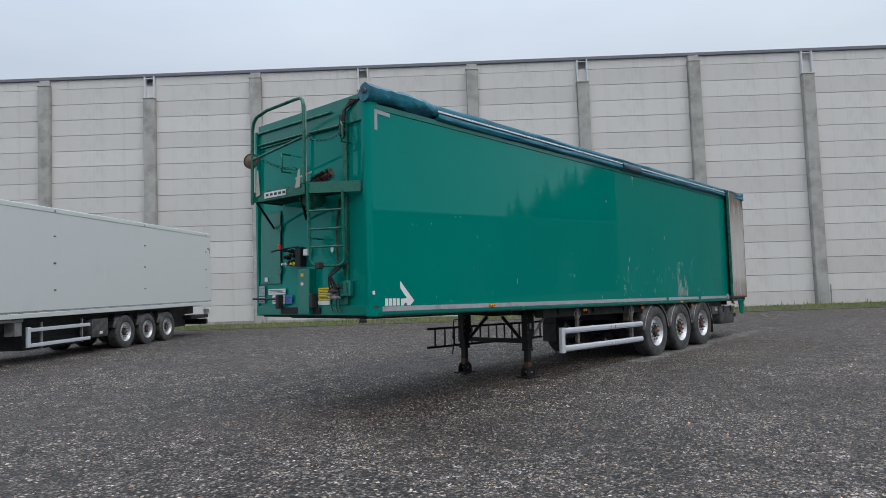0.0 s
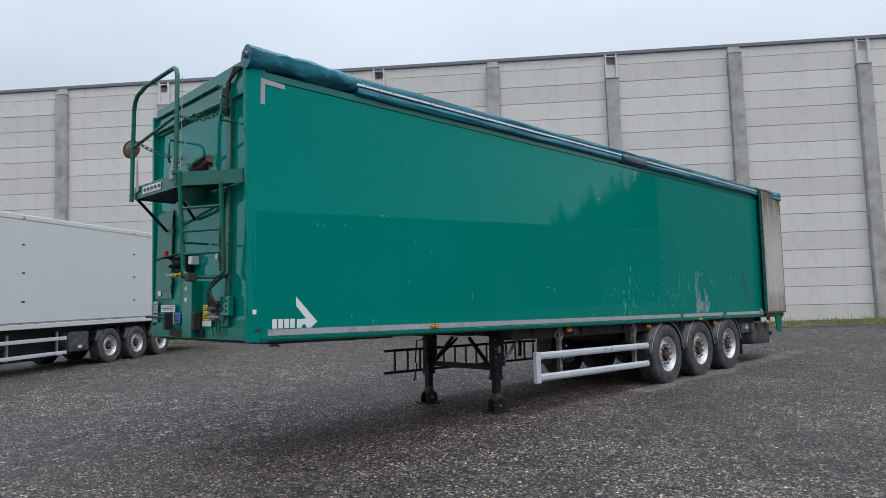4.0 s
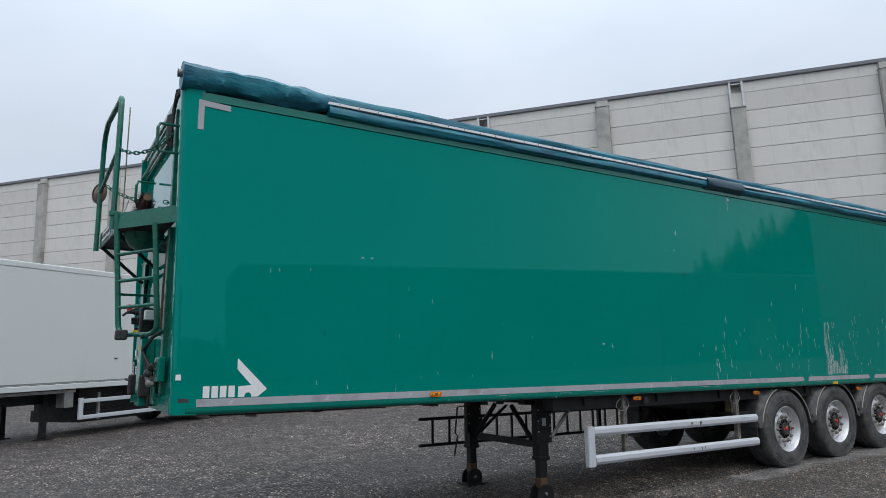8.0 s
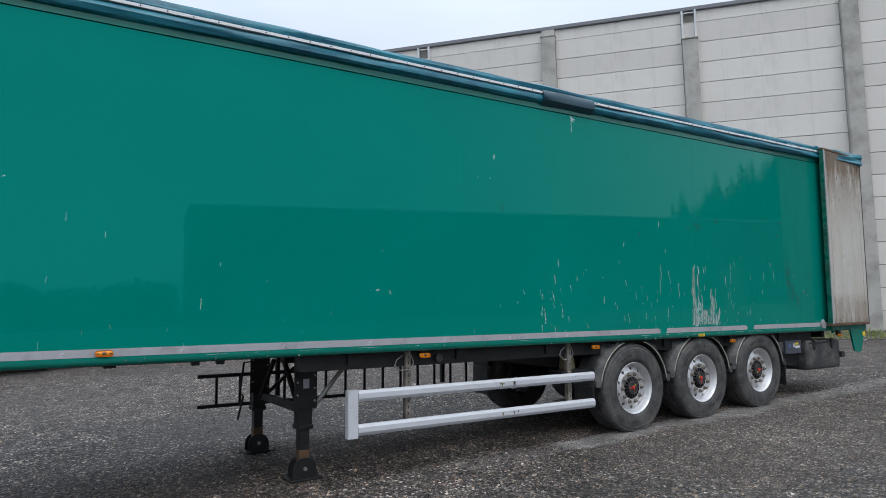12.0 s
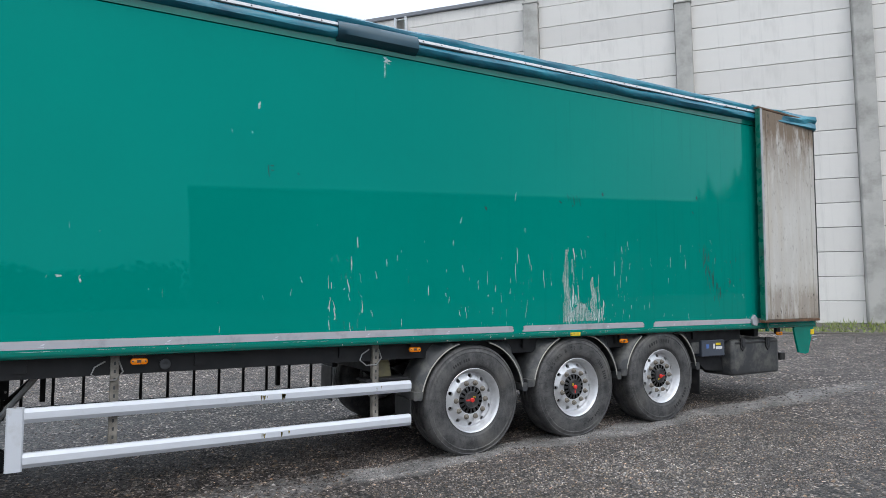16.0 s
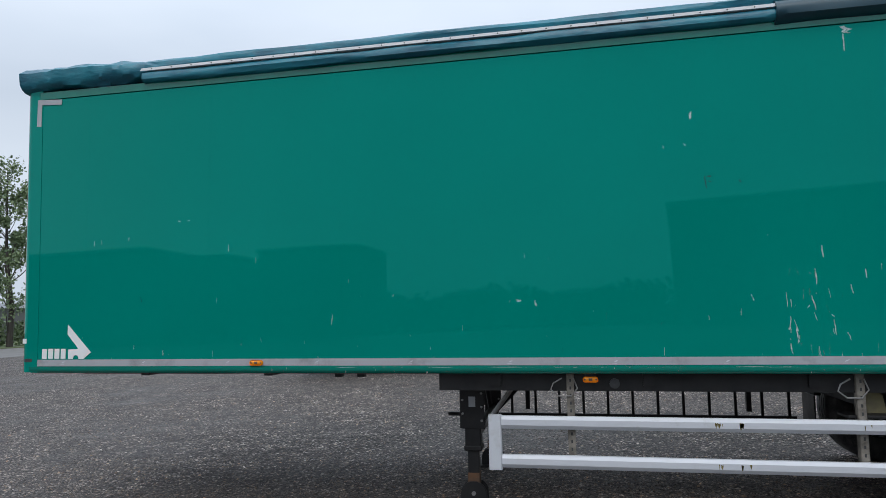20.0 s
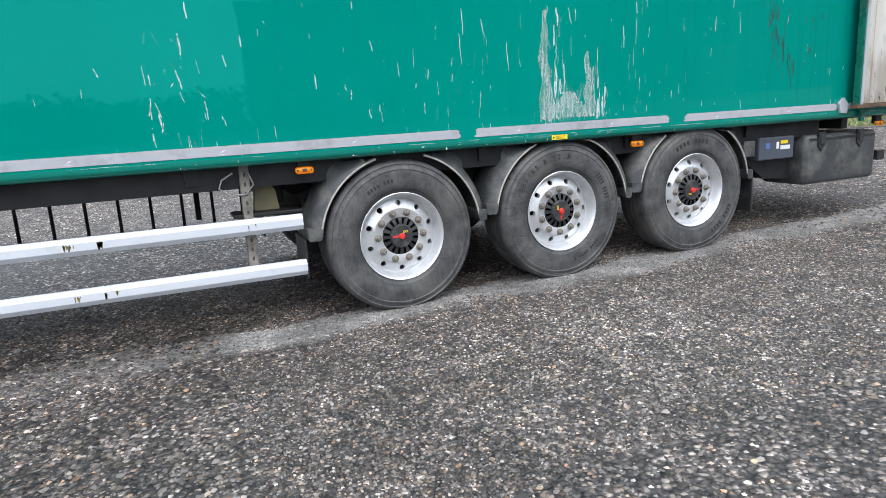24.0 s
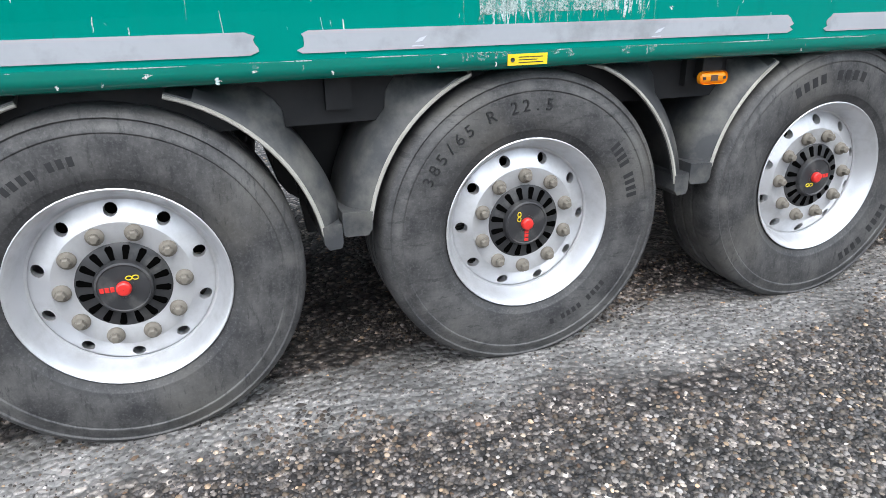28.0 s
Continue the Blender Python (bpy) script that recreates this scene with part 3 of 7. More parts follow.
def build_rim():
    bm = bmesh.new()
    lathe([(-0.33, 0.27), (-0.30, 0.288), (-0.05, 0.288), (-0.016, 0.300), (-0.012, 0.306), (-0.014, 0.309), (-0.020, 0.306)], 64, bm)
    lathe([(-0.016, 0.300), (-0.032, 0.288), (-0.060, 0.280), (-0.088, 0.266), (-0.090, 0.258)], 64, bm)
    lathe([(-0.20, 0.09), (-0.078, 0.10), (-0.064, 0.128), (-0.062, 0.196)], 64, bm)
    flat = bmesh.new()
    edges = []
    for r, n in ((0.196, 64), (0.258, 64)):
        ring = [flat.verts.new((0, r * math.cos(2 * math.pi * k / n), r * math.sin(2 * math.pi * k / n))) for k in range(n)]
        edges += [flat.edges.new((ring[k], ring[(k + 1) % n])) for k in range(n)]
    holes = []
    for h in range(10):
        a = 2 * math.pi * (h + 0.5) / 10
        cy, cz = 0.231 * math.cos(a), 0.231 * math.sin(a)
        pts = [(cy + 0.0195 * math.cos(b), cz + 0.0195 * math.sin(b)) for b in [2 * math.pi * k / 12 for k in range(12)]]
        ring = [flat.verts.new((0, *p)) for p in pts]
        edges += [flat.edges.new((ring[k], ring[(k + 1) % 12])) for k in range(12)]
        holes.append(pts)
    bmesh.ops.triangle_fill(flat, use_beauty=True, edges=edges)
    dead = [f for f in flat.faces if any(math.hypot(f.calc_center_median().y - sum(p[0] for p in hp) / 12, f.calc_center_median().z - sum(p[1] for p in hp) / 12) < 0.012 for hp in holes)]
    bmesh.ops.delete(flat, geom=dead, context="FACES_ONLY")
    for hp in holes:
        a = [flat.verts.new((0, *p)) for p in hp]
        c = [flat.verts.new((-0.03, *p)) for p in hp]
        for k in range(12):
            flat.faces.new((a[k], a[(k + 1) % 12], c[(k + 1) % 12], c[k]))
    for v in flat.verts:
        r = math.hypot(v.co.y, v.co.z)
        v.co.x += -0.062 - 0.030 * min(1.0, max(0.0, (r - 0.196) / 0.062)) ** 1.3
    tmp = bpy.data.meshes.new("tmp")
    flat.to_mesh(tmp)
    flat.free()
    bm.from_mesh(tmp)
    bpy.data.meshes.remove(tmp)
    return bm


HUB_IN = -0.040  # the hub stands back from the rim


def build_hub_cap():
    bm = lathe([(-0.050, 0.143), (-0.030, 0.141), (-0.020, 0.130), (-0.012, 0.086), (-0.012, 0.084), (0.004, 0.080), (0.007, 0.074), (0.0035, 0.071), (0.0045, 0.030)], 48)
    cap_disc(bm, 0.0045, 0.030)
    return bm


def build_nut():
    bm = lathe([(0.0, 0.0255), (0.006, 0.0262), (0.011, 0.0245), (0.016, 0.019), (0.018, 0.0145)], 16)
    lathe([(0.017, 0.0155), (0.033, 0.0145), (0.037, 0.010)], 6, bm)
    cap_disc(bm, 0.037, 0.010, 6)
    return bm


def build_slot():
    return prism([(-0.006, -0.021), (0.006, -0.021), (0.0105, 0.014), (0.007, 0.021), (-0.007, 0.021), (-0.0105, 0.014)], -0.002, 0.0028, "x")


# lightless black for raised plates that imitate the shade inside the hub cap slots
M_SLOT_SHADE = plain("open_slot", (0.002, 0.002, 0.002), 1.0, vary=0.1, bumps=0)
M_SLOT_SHADE.node_tree.nodes["Principled BSDF"].inputs["Specular IOR Level"].default_value = 0.0
wheel_src = None
for i, ay in enumerate(AXLES):
    for side_x, flip in ((-0.030, False), (-T_W + 0.030, True)):
        ly, lz = loc(ay, HUB_Z)
        m = Matrix.Translation((side_x, ly, lz)) @ Matrix.Rotation(radians(180 if flip else 0), 4, "Z") @ Matrix.Rotation(radians((0, 90, 182)[i]), 4, "X")
        if wheel_src is None:
            w = wheel_src = part("wheel", build_rim(), M_RIM, trailer, "scuffed aluminium rim on a worn wide tyre", True, m)
            part("tyre", build_wheel(), M_TYRE, w, "worn black tyre, grey with dust", True)
            part("hub_cap", build_hub_cap(), M_HUBCAP, w, "slotted black hub cap", True, Matrix.Translation((HUB_IN, 0, 0)))
            part("hub_button", lathe([(0.004, 0.022), (0.016, 0.021), (0.020, 0.016), (0.021, 0.001)], 20), M_RED, w, "red button", True, Matrix.Translation((HUB_IN, 0, 0)))
            for q in range(3):
                part("red_mark", box(0.0045, 0.0062, -0.066 + 0.0145 * q, -0.0545 + 0.0145 * q, -0.008, 0.008, 0.0005), M_RED, w, "red mark", False, Matrix.Translation((HUB_IN, 0, 0)))
            for q in (0, 1):
                part("yellow_mark", tube([(0.0058, 0.018 + 0.018 * q + 0.0085 * math.cos(t), 0.030 + 0.0065 * math.sin(t)) for t in [2 * math.pi * u / 10 for u in range(10)]], 0.0017, 5, closed=True), M_YELLOW, w, "yellow mark", False, Matrix.Translation((HUB_IN, 0, 0)))
            nut = None
            for k in range(10):
                a = 2 * math.pi * k / 10
                nm = Matrix.Translation((-0.062, 0.1675 * math.cos(a), 0.1675 * math.sin(a)))
                if nut is None:
                    nut = part("wheel_nut", build_nut(), M_NUT, w, "dirty steel wheel nut", False, nm)
                else:
                    again(nut, nm, w)
            slot = None
            for k in range(16):
                a = 2 * math.pi * (k + 0.5) / 16
                sm = Matrix.Rotation(a, 4, "X") @ Matrix.Translation((-0.0155 + HUB_IN, 0, 0.107)) @ Matrix.Rotation(radians(-10.3), 4, "Y")
                if slot is None:
                    slot = part("slot", build_slot(), M_SLOT_SHADE, w, "", False, sm)
                else:
                    again(slot, sm, w)
        else:
            made = {}
            for o in (wheel_src, *wheel_src.children_recursive):
                c = o.copy()
                scene.collection.objects.link(c)
                made[o] = c
                c.parent = made.get(o.parent, trailer)
            made[wheel_src].matrix_local = m

M_HANGER = plain("dirty_zinc_hanger", (0.24, 0.22, 0.19), 0.6, metal=0.2, vary=0.35, scale=14, dirt=(0.07, 0.06, 0.05), dirt_at=0.5)
# side guard
gy0, gy1 = 4.335, 7.44
part("guard_post", prism([(-0.10, gy0), (-0.045, gy0), (-0.035, gy0 + 0.01), (-0.035, gy0 + 0.095), (-0.045, gy0 + 0.105), (-0.10, gy0 + 0.105)], -0.780, -0.350, "z"), M_ALU, trailer, "pale aluminium end post of the side guard")
for z0 in (-0.457, -0.762):
    prof = [(-0.09, z0), (-0.055, z0), (-0.035, z0 + 0.03), (-0.035, z0 + 0.075), (-0.055, z0 + 0.10), (-0.09, z0 + 0.10)]
    part("guard_rail", prism(prof, gy0 + 0.105, gy1, "y"), M_ALU, trailer, "pale aluminium side-guard rail")
for yy in (4.995, 7.11):
    part("guard_hanger", box(-0.16, -0.10, yy - 0.03, yy + 0.03, -0.72, -0.02, 0.004), M_HANGER, trailer, "perforated galvanised hanger")
    # perforations are dark tabs on the face, imitating shaded openings
    for k in range(11):
        part("hole", box(-0.1005, -0.0985, yy - 0.007, yy + 0.007, -0.69 + 0.06 * k, -0.665 + 0.06 * k), M_INK, trailer)


SEAMS = [0.62 + 1.245 * k for k in range(11)]
# chassis, landing legs, stowed ladder, spare wheel
for xx in (-0.72, -1.83):
    part("chassis_beam", prism([(3.95, -0.03), (3.95, -0.12), (4.7, -0.17), (12.9, -0.17), (12.9, -0.03)], xx - 0.06, xx + 0.06, "x"), M_CHASSIS, trailer, "black steel chassis beam")
for yy in (1.2, 2.4, 4.4, 5.6, 6.8, 8.8, 10.1, 11.4, 12.6):
    part("cross_member", box(-T_W + 0.10, -0.10, yy - 0.04, yy + 0.04, -0.12 if yy > 3.9 else -0.045, -0.02), M_CHASSIS, trailer)
part("kingpin_plate", box(-T_W + 0.35, -0.35, 0.35, 2.0, -0.055, -0.025, 0.004), M_CHASSIS, trailer)
part("kingpin", lathe([(0.0, 0.05), (0.06, 0.045), (0.075, 0.06), (0.09, 0.06)], 16), M_STEEL, trailer, "", True, Matrix.Translation((-T_W / 2, 0.95, -0.05)) @ Matrix.Rotation(radians(90), 4, "Y"))
part("side_sill", box(-0.30, -0.13, 3.92, 12.3, -0.165, -0.022), M_CHASSIS, trailer, "black steel sill beneath the rail")
for yy, dd in ((3.0, 0.02), (3.2, 0.02)):
    part("drain_bracket", box(-0.2, -0.14, yy, yy + 0.06, -0.06, -0.02), M_CHASSIS, trailer)

LEG_Y = 4.13
LEG_FLOOR = loc(0.40 + LEG_Y, 0.0)[1]


def landing_leg(xx):
    leg = part("landing_leg", box(xx - 0.065, xx + 0.065, LEG_Y - 0.07, LEG_Y + 0.07, -0.72, -0.06, 0.008, 2), M_CHASSIS, trailer, "black steel landing leg, rusty above its foot")
    part("mounting_plate", box(xx + 0.066, xx + 0.078, LEG_Y - 0.11, LEG_Y + 0.11, -0.55, -0.05, 0.002), M_CHASSIS, leg)
    part("collar", box(xx - 0.075, xx + 0.075, LEG_Y - 0.08, LEG_Y + 0.08, -0.745, -0.70, 0.01, 2), M_CHASSIS, leg)
    part("inner_leg", box(xx - 0.047, xx + 0.047, LEG_Y - 0.05, LEG_Y + 0.05, LEG_FLOOR + 0.14, -0.70, 0.004), M_CHASSIS, leg)
    part("rusty_end", box(xx - 0.050, xx + 0.050, LEG_Y - 0.053, LEG_Y + 0.053, LEG_FLOOR + 0.16, LEG_FLOOR + 0.27, 0.004), M_RUST, leg, "rust-brown lower end")
    for k in range(7):
        again_at = Matrix.Translation((xx + 0.079, LEG_Y + (-0.085 if k % 2 else 0.085), -0.12 - 0.06 * k))
        if k == 0:
            bolt = part("bolt", lathe([(0.0, 0.011), (0.008, 0.011), (0.010, 0.006), (0.010, 0.0005)], 8), M_STEEL, leg, "", False, again_at)
        else:
            again(bolt, again_at, leg)
    part("foot", box(xx - 0.14, xx + 0.14, LEG_Y - 0.16, LEG_Y + 0.16, LEG_FLOOR + 0.002, LEG_FLOOR + 0.022, 0.004), M_CHASSIS, leg, "flat black foot plate on gravel")
    cheek = [(LEG_Y - 0.12, LEG_FLOOR + 0.02), (LEG_Y + 0.12, LEG_FLOOR + 0.02)] + [(LEG_Y + 0.115 * math.cos(a), LEG_FLOOR + 0.10 + 0.10 * math.sin(a)) for a in [math.pi * k / 10 for k in range(11)]]
    for cx in (xx + 0.056, xx - 0.068):
        part("foot_cheek", prism(cheek, cx, cx + 0.012, "x"), M_CHASSIS, leg)
    part("foot_pin", lathe([(-0.085, 0.0005), (-0.085, 0.018), (0.085, 0.018), (0.085, 0.0005)], 12), M_STEEL, leg, "", False, Matrix.Translation((xx, LEG_Y, LEG_FLOOR + 0.10)))
    return leg


near_leg = landing_leg(-0.62)
far_leg = landing_leg(-2.05)
part("sticker", box(-0.542, -0.5405, LEG_Y - 0.03, LEG_Y + 0.03, -0.36, -0.27), M_TAPE, near_leg, "pale type sticker")
part("leg_cross_bar", box(-2.0, -0.68, LEG_Y + 0.0, LEG_Y + 0.05, -0.62, -0.54, 0.004), M_CHASSIS, trailer)
part("leg_brace", tube([(-0.60, LEG_Y + 0.05, -0.60), (-0.50, LEG_Y + 0.40, -0.14)], 0.022, 8), M_STEEL, trailer, "pale steel brace bar")
part("leg_brace", tube([(-2.05, LEG_Y + 0.05, -0.62), (-1.85, LEG_Y + 0.45, -0.20)], 0.022, 8), M_CHASSIS, trailer)
for sgn, x0, x1 in ((1, -1.95, -1.5), (-1, -0.72, -1.15)):
    part("cross_brace", tube([(x0, LEG_Y, -0.58), (x1, LEG_Y, -0.16)], 0.03, 6), M_CHASSIS, trailer)
part("crank_handle", tube([(-2.12, LEG_Y, -0.20), (-2.2, LEG_Y - 0.12, -0.22), (-2.2, LEG_Y - 0.16, -0.56), (-2.2, LEG_Y - 0.12, -0.60), (-2.2, LEG_Y - 0.18, -0.86)], 0.013, 6), M_CHASSIS, trailer, "bent black crank handle")
lad = part("stowed_ladder", box(-2.49, -2.45, 3.56, 7.38, -0.400, -0.357, 0.004), M_CHASSIS, trailer, "black ladder slung under the far side")
part("stile", box(-2.49, -2.45, 3.56, 7.38, -0.745, -0.703, 0.004), M_CHASSIS, lad)
for k in range(14):
    part("rung", box(-2.482, -2.458, 3.76 + 0.272 * k, 3.788 + 0.272 * k, -0.71, -0.395), M_CHASSIS, lad)
for yy in (4.5, 6.9):
    part("ladder_hanger", box(-2.50, -2.44, yy - 0.025, yy + 0.025, -0.66, -0.02, 0.003), M_CHASSIS, trailer)
far_y, far_z = loc(AXLES[0], HUB_Z)
part("mud_flap", box(-T_W + 0.06, -T_W + 0.42, far_y - 0.67, far_y - 0.655, far_z - 0.25, far_z + 0.15, 0.003), M_BLACK, trailer, "black rubber mud flap")
part("fender_shield", box(-T_W + 0.06, -T_W + 0.44, far_y - 0.67, far_y - 0.60, far_z + 0.15, -0.03, 0.01), M_CHASSIS, trailer)
part("hanger_frame", box(-1.95, -0.60, 7.30, 7.42, -0.34, -0.10, 0.01), M_CHASSIS, trailer)
for i, ay in enumerate(AXLES):
    ly, lz = loc(ay, HUB_Z)
    part("axle", tube([(-T_W + 0.30, ly, lz), (-0.30, ly, lz)], 0.065, 12), M_CHASSIS, trailer)
    for xx in (-0.62, -1.93):
        part("suspension_arm", prism([(ly - 0.62, lz + 0.30), (ly - 0.50, lz + 0.34), (ly + 0.25, lz + 0.06), (ly + 0.42, lz - 0.02), (ly + 0.42, lz - 0.10), (ly - 0.05, lz - 0.10)], xx - 0.05, xx + 0.05, "x"), M_CHASSIS, trailer)
        part("air_bag", lathe([(0.0, 0.09), (0.03, 0.13), (0.10, 0.14), (0.17, 0.13), (0.20, 0.09), (0.20, 0.001)], 16), M_HOSE, trailer, "", True, Matrix.Translation((xx, ly + 0.34, lz)) @ Matrix.Rotation(radians(-90), 4, "Y"))
# unseen tanks, plates and chambers added to keep the view between the wheels dark
for ty in (8.76, 10.07):
    part("air_tank", tube([(-2.1, ty, -0.36), (-0.46, ty, -0.36)], 0.15, 16), M_CHASSIS, trailer, "added black tank shape darkening the view between the axles", True)
    part("hanger_plate", prism([(ty - 0.12, -0.12), (ty + 0.12, -0.12), (ty + 0.05, -0.62), (ty - 0.05, -0.62)], -0.50, -0.44, "x"), M_CHASSIS, trailer)
    part("brake_chamber", tube([(-0.55, ty + 0.22, -0.50), (-0.55, ty + 0.42, -0.44)], 0.085, 12), M_CHASSIS, trailer, "", True)
part("brake_chamber", tube([(-0.55, 7.55, -0.55), (-0.55, 7.75, -0.50)], 0.085, 12), M_CHASSIS, trailer, "", True)
# wheel chock holder: pale yellow block in a black tray behind the guard hanger
chock = part("chock", prism([(7.17, -0.33), (7.33, -0.33), (7.31, -0.20), (7.25, -0.12), (7.19, -0.10)], -0.34, -0.24, "x"), plain("dirty_yellow_plastic", (0.19, 0.165, 0.075), 0.6, vary=0.3, dirt=(0.10, 0.09, 0.06), dirt_at=0.52), trailer, "dirty yellow wheel chock")
part("chock_tray", box(-0.34, -0.12, 7.02, 7.46, -0.355, -0.332, 0.004), M_CHASSIS, trailer)
part("hanger_cable", tube([(-0.095, 4.93, -0.06), (-0.09, 4.86, -0.10), (-0.09, 4.84, -0.15), (-0.09, 4.90, -0.20), (-0.09, 5.0, -0.20), (-0.09, 5.05, -0.14), (-0.09, 5.02, -0.06)], 0.006, 6), M_STEEL, trailer)
part("hanger_cable", tube([(-0.095, 7.04, -0.06), (-0.09, 6.97, -0.10), (-0.09, 6.95, -0.15), (-0.09, 7.01, -0.20), (-0.09, 7.11, -0.20), (-0.09, 7.16, -0.14), (-0.09, 7.13, -0.06)], 0.006, 6), M_STEEL, trailer)
# drips of old sealant on the guard rails
M_STAIN = plain("dried_yellow_brown_stain", (0.16, 0.13, 0.035), 0.6, vary=0.5, scale=30, bumps=0)


def drip_stain(yc, zt, wid, drops, seed, x=-0.0345):
    """A smear on a rail face with drips of uneven length running down from it."""
    rs = random.Random(seed)
    bm = bmesh.new()
    for k in range(drops):
        y = yc + rs.gauss(0, wid * 0.45)
        w, ln = rs.choice((0.002, 0.003, 0.003, 0.007)), rs.uniform(0.012, 0.045)
        z0 = zt - rs.uniform(0, 0.012)
        a = [bm.verts.new(p) for p in ((x, y - w, z0), (x, y + w * 1.4, z0 - 0.003), (x, y + w * 0.7, z0 - ln), (x, y - w * 0.4, z0 - ln * 0.9))]
        bm.faces.new(a)
    return bm


for n, (yy, z0, wid, drops) in enumerate(((6.085, -0.382, 0.028, 9), (6.25, -0.382, 0.016, 12), (6.085, -0.688, 0.022, 5), (6.24, -0.688, 0.006, 6), (6.30, -0.688, 0.01, 2), (7.12, -0.382, 0.05, 4))):
    part("stain", drip_stain(yy, z0, wid, drops, n), M_STAIN, trailer, "dried drips on the rail")

# fenders
def arch_x(x, z, ztop=-0.03):
    return min(x, -0.14) if z > ztop else x


def fender(cy, cz, a0, a1, ztop=-0.03):
    """Quarter arch: a bright-edged lip, a face leaning inwards, a raised crown that swells towards the top."""
    bm = bmesh.new()
    R, n = 0.570, 18
    rows = []
    for k in range(n + 1):
        f = k / n
        a = radians(a0 + (a1 - a0) * f)
        c, s = math.cos(a), math.sin(a)
        sw = 0.046 * min(1.0, max(0.0, (f - 0.50) / 0.07))
        ring = []
        for x, r in ((-0.052, R - 0.008), (-0.046, R), (-0.050, R + 0.010), (-0.075, R + 0.040), (-0.10, R + 0.062), (-0.125, R + 0.072 + sw * 0.9), (-0.16, R + 0.080 + sw), (-0.36, R + 0.080 + sw), (-0.42, R + 0.05), (-0.42, R + 0.035), (-0.12, R + 0.030)):
            z = cz + r * s
            ring.append(bm.verts.new((arch_x(x, z, ztop), cy + r * c, min(z, ztop + 0.005) if x > -0.15 else z)))
        rows.append(ring)
    m = len(rows[0])
    for a, b in zip(rows, rows[1:]):
        for k in range(m):
            bm.faces.new((a[k], a[(k + 1) % m], b[(k + 1) % m], b[k]))
    bm.faces.new(rows[0])
    bm.faces.new(rows[-1][::-1])
    return bm


def fender_lip(cy, cz, a0, a1):
    pts = []
    for k in range(19):
        a = radians(a0 + (a1 - a0) * k / 18)
        z = cz + 0.569 * math.sin(a)
        pts.append((arch_x(-0.046, z), cy + 0.569 * math.cos(a), z))
    return tube(pts, 0.0068, 6)


M_LIP = plain("worn_pale_edge", (0.42, 0.405, 0.36), 0.55, metal=0.2, vary=0.35, scale=20)
for i, ay in enumerate(AXLES):
    ly, lz = loc(ay, HUB_Z)
    for a0, a1, sh in ((171, 106, 0.0), (9, 74, 0.035)):
        f = part("fender", fender(ly + sh, lz, a0, a1), M_FENDER, trailer, "dusty black plastic fender", True)
        part("lip", fender_lip(ly + sh, lz, a0, a1), M_LIP, f, "worn pale edge", True)
        sg = -1 if a0 > 90 else 1
        yi, yo = ly + sh + sg * 0.556, ly + sg * 0.6535
        zf = lz + 0.570 * math.sin(radians(9))
        part("fender_foot", prism([(yi, zf + 0.03), (yi + sg * 0.004, zf - 0.03), (yi + sg * 0.018, zf - 0.048), (yo - sg * 0.006, zf - 0.045), (yo, zf - 0.03), (yo, zf + 0.035)][::sg], -0.42, -0.040, "x"), M_FENDER, f, "folded dusty foot")
ly3, lz3 = loc(AXLES[2], HUB_Z)
part("mud_flap", box(-0.38, -0.05, ly3 + 0.657, ly3 + 0.672, lz3 - 0.26, lz3 + 0.10, 0.003), M_BLACK, trailer, "black rubber mud flap")
ly1, lz1 = loc(AXLES[0], HUB_Z)
part("mud_flap", box(-0.38, -0.06, ly1 - 0.68, ly1 - 0.665, lz1 - 0.20, lz1 + 0.06, 0.003), M_BLACK, trailer)

# boxes behind the axles
tb_y0, tb_y1, tb_z0, tb_z1 = 12.06, 13.04, -0.61, -0.15
tool = part("tool_box", box(-0.55, -0.07, tb_y0, tb_y1, tb_z0, tb_z1, 0.045, 3), M_FENDER, trailer, "black moulded plastic tool box", True)
part("lid_edge", box(-0.072, -0.062, tb_y0 + 0.05, tb_y1 - 0.05, tb_z1 - 0.055, tb_z1 - 0.03, 0.003), M_BLACK, tool)
for yy in (tb_y0 + 0.20, tb_y0 + 0.72):
    lt = part("latch", prism([(yy - 0.045, -0.13), (yy + 0.045, -0.13), (yy + 0.045, -0.25), (yy, -0.30), (yy - 0.045, -0.25)], -0.072, -0.056, "x"), M_BLACK, tool, "black plastic latch")
    part("latch_hook", box(-0.056, -0.046, yy - 0.022, yy + 0.022, -0.24, -0.15, 0.004), M_INK, lt)
bx = part("battery_box", box(-0.40, -0.10, 11.52, 11.95, -0.34, -0.14, 0.01, 2), plain("blue_grey_casing", (0.06, 0.07, 0.09), 0.4, vary=0.2), trailer, "blue-grey electrics box with labels")
for k, (y0, z0, w, h, mt) in enumerate(((11.73, -0.245, 0.03, 0.06, M_WHITE), (11.78, -0.205, 0.09, 0.03, M_YELLOW), (11.78, -0.255, 0.12, 0.035, M_WHITE), (11.60, -0.24, 0.05, 0.05, M_BLUEPR))):
    part("label", box(-0.1, -0.098, y0, y0 + w, z0, z0 + h), mt, bx)
part("valve_box", box(-0.35, -0.12, 11.36, 11.50, -0.30, -0.16, 0.01, 2), M_FENDER, trailer)
part("bracket", prism([(11.40, -0.30), (11.98, -0.34), (12.05, -0.55), (11.70, -0.52)], -0.5, -0.2, "x"), M_CHASSIS, trailer)
part("underrun_bar", box(-T_W + 0.2, -0.2, 13.05, 13.17, -0.46, -0.34, 0.01), M_CHASSIS, trailer, "black rear underrun bar")
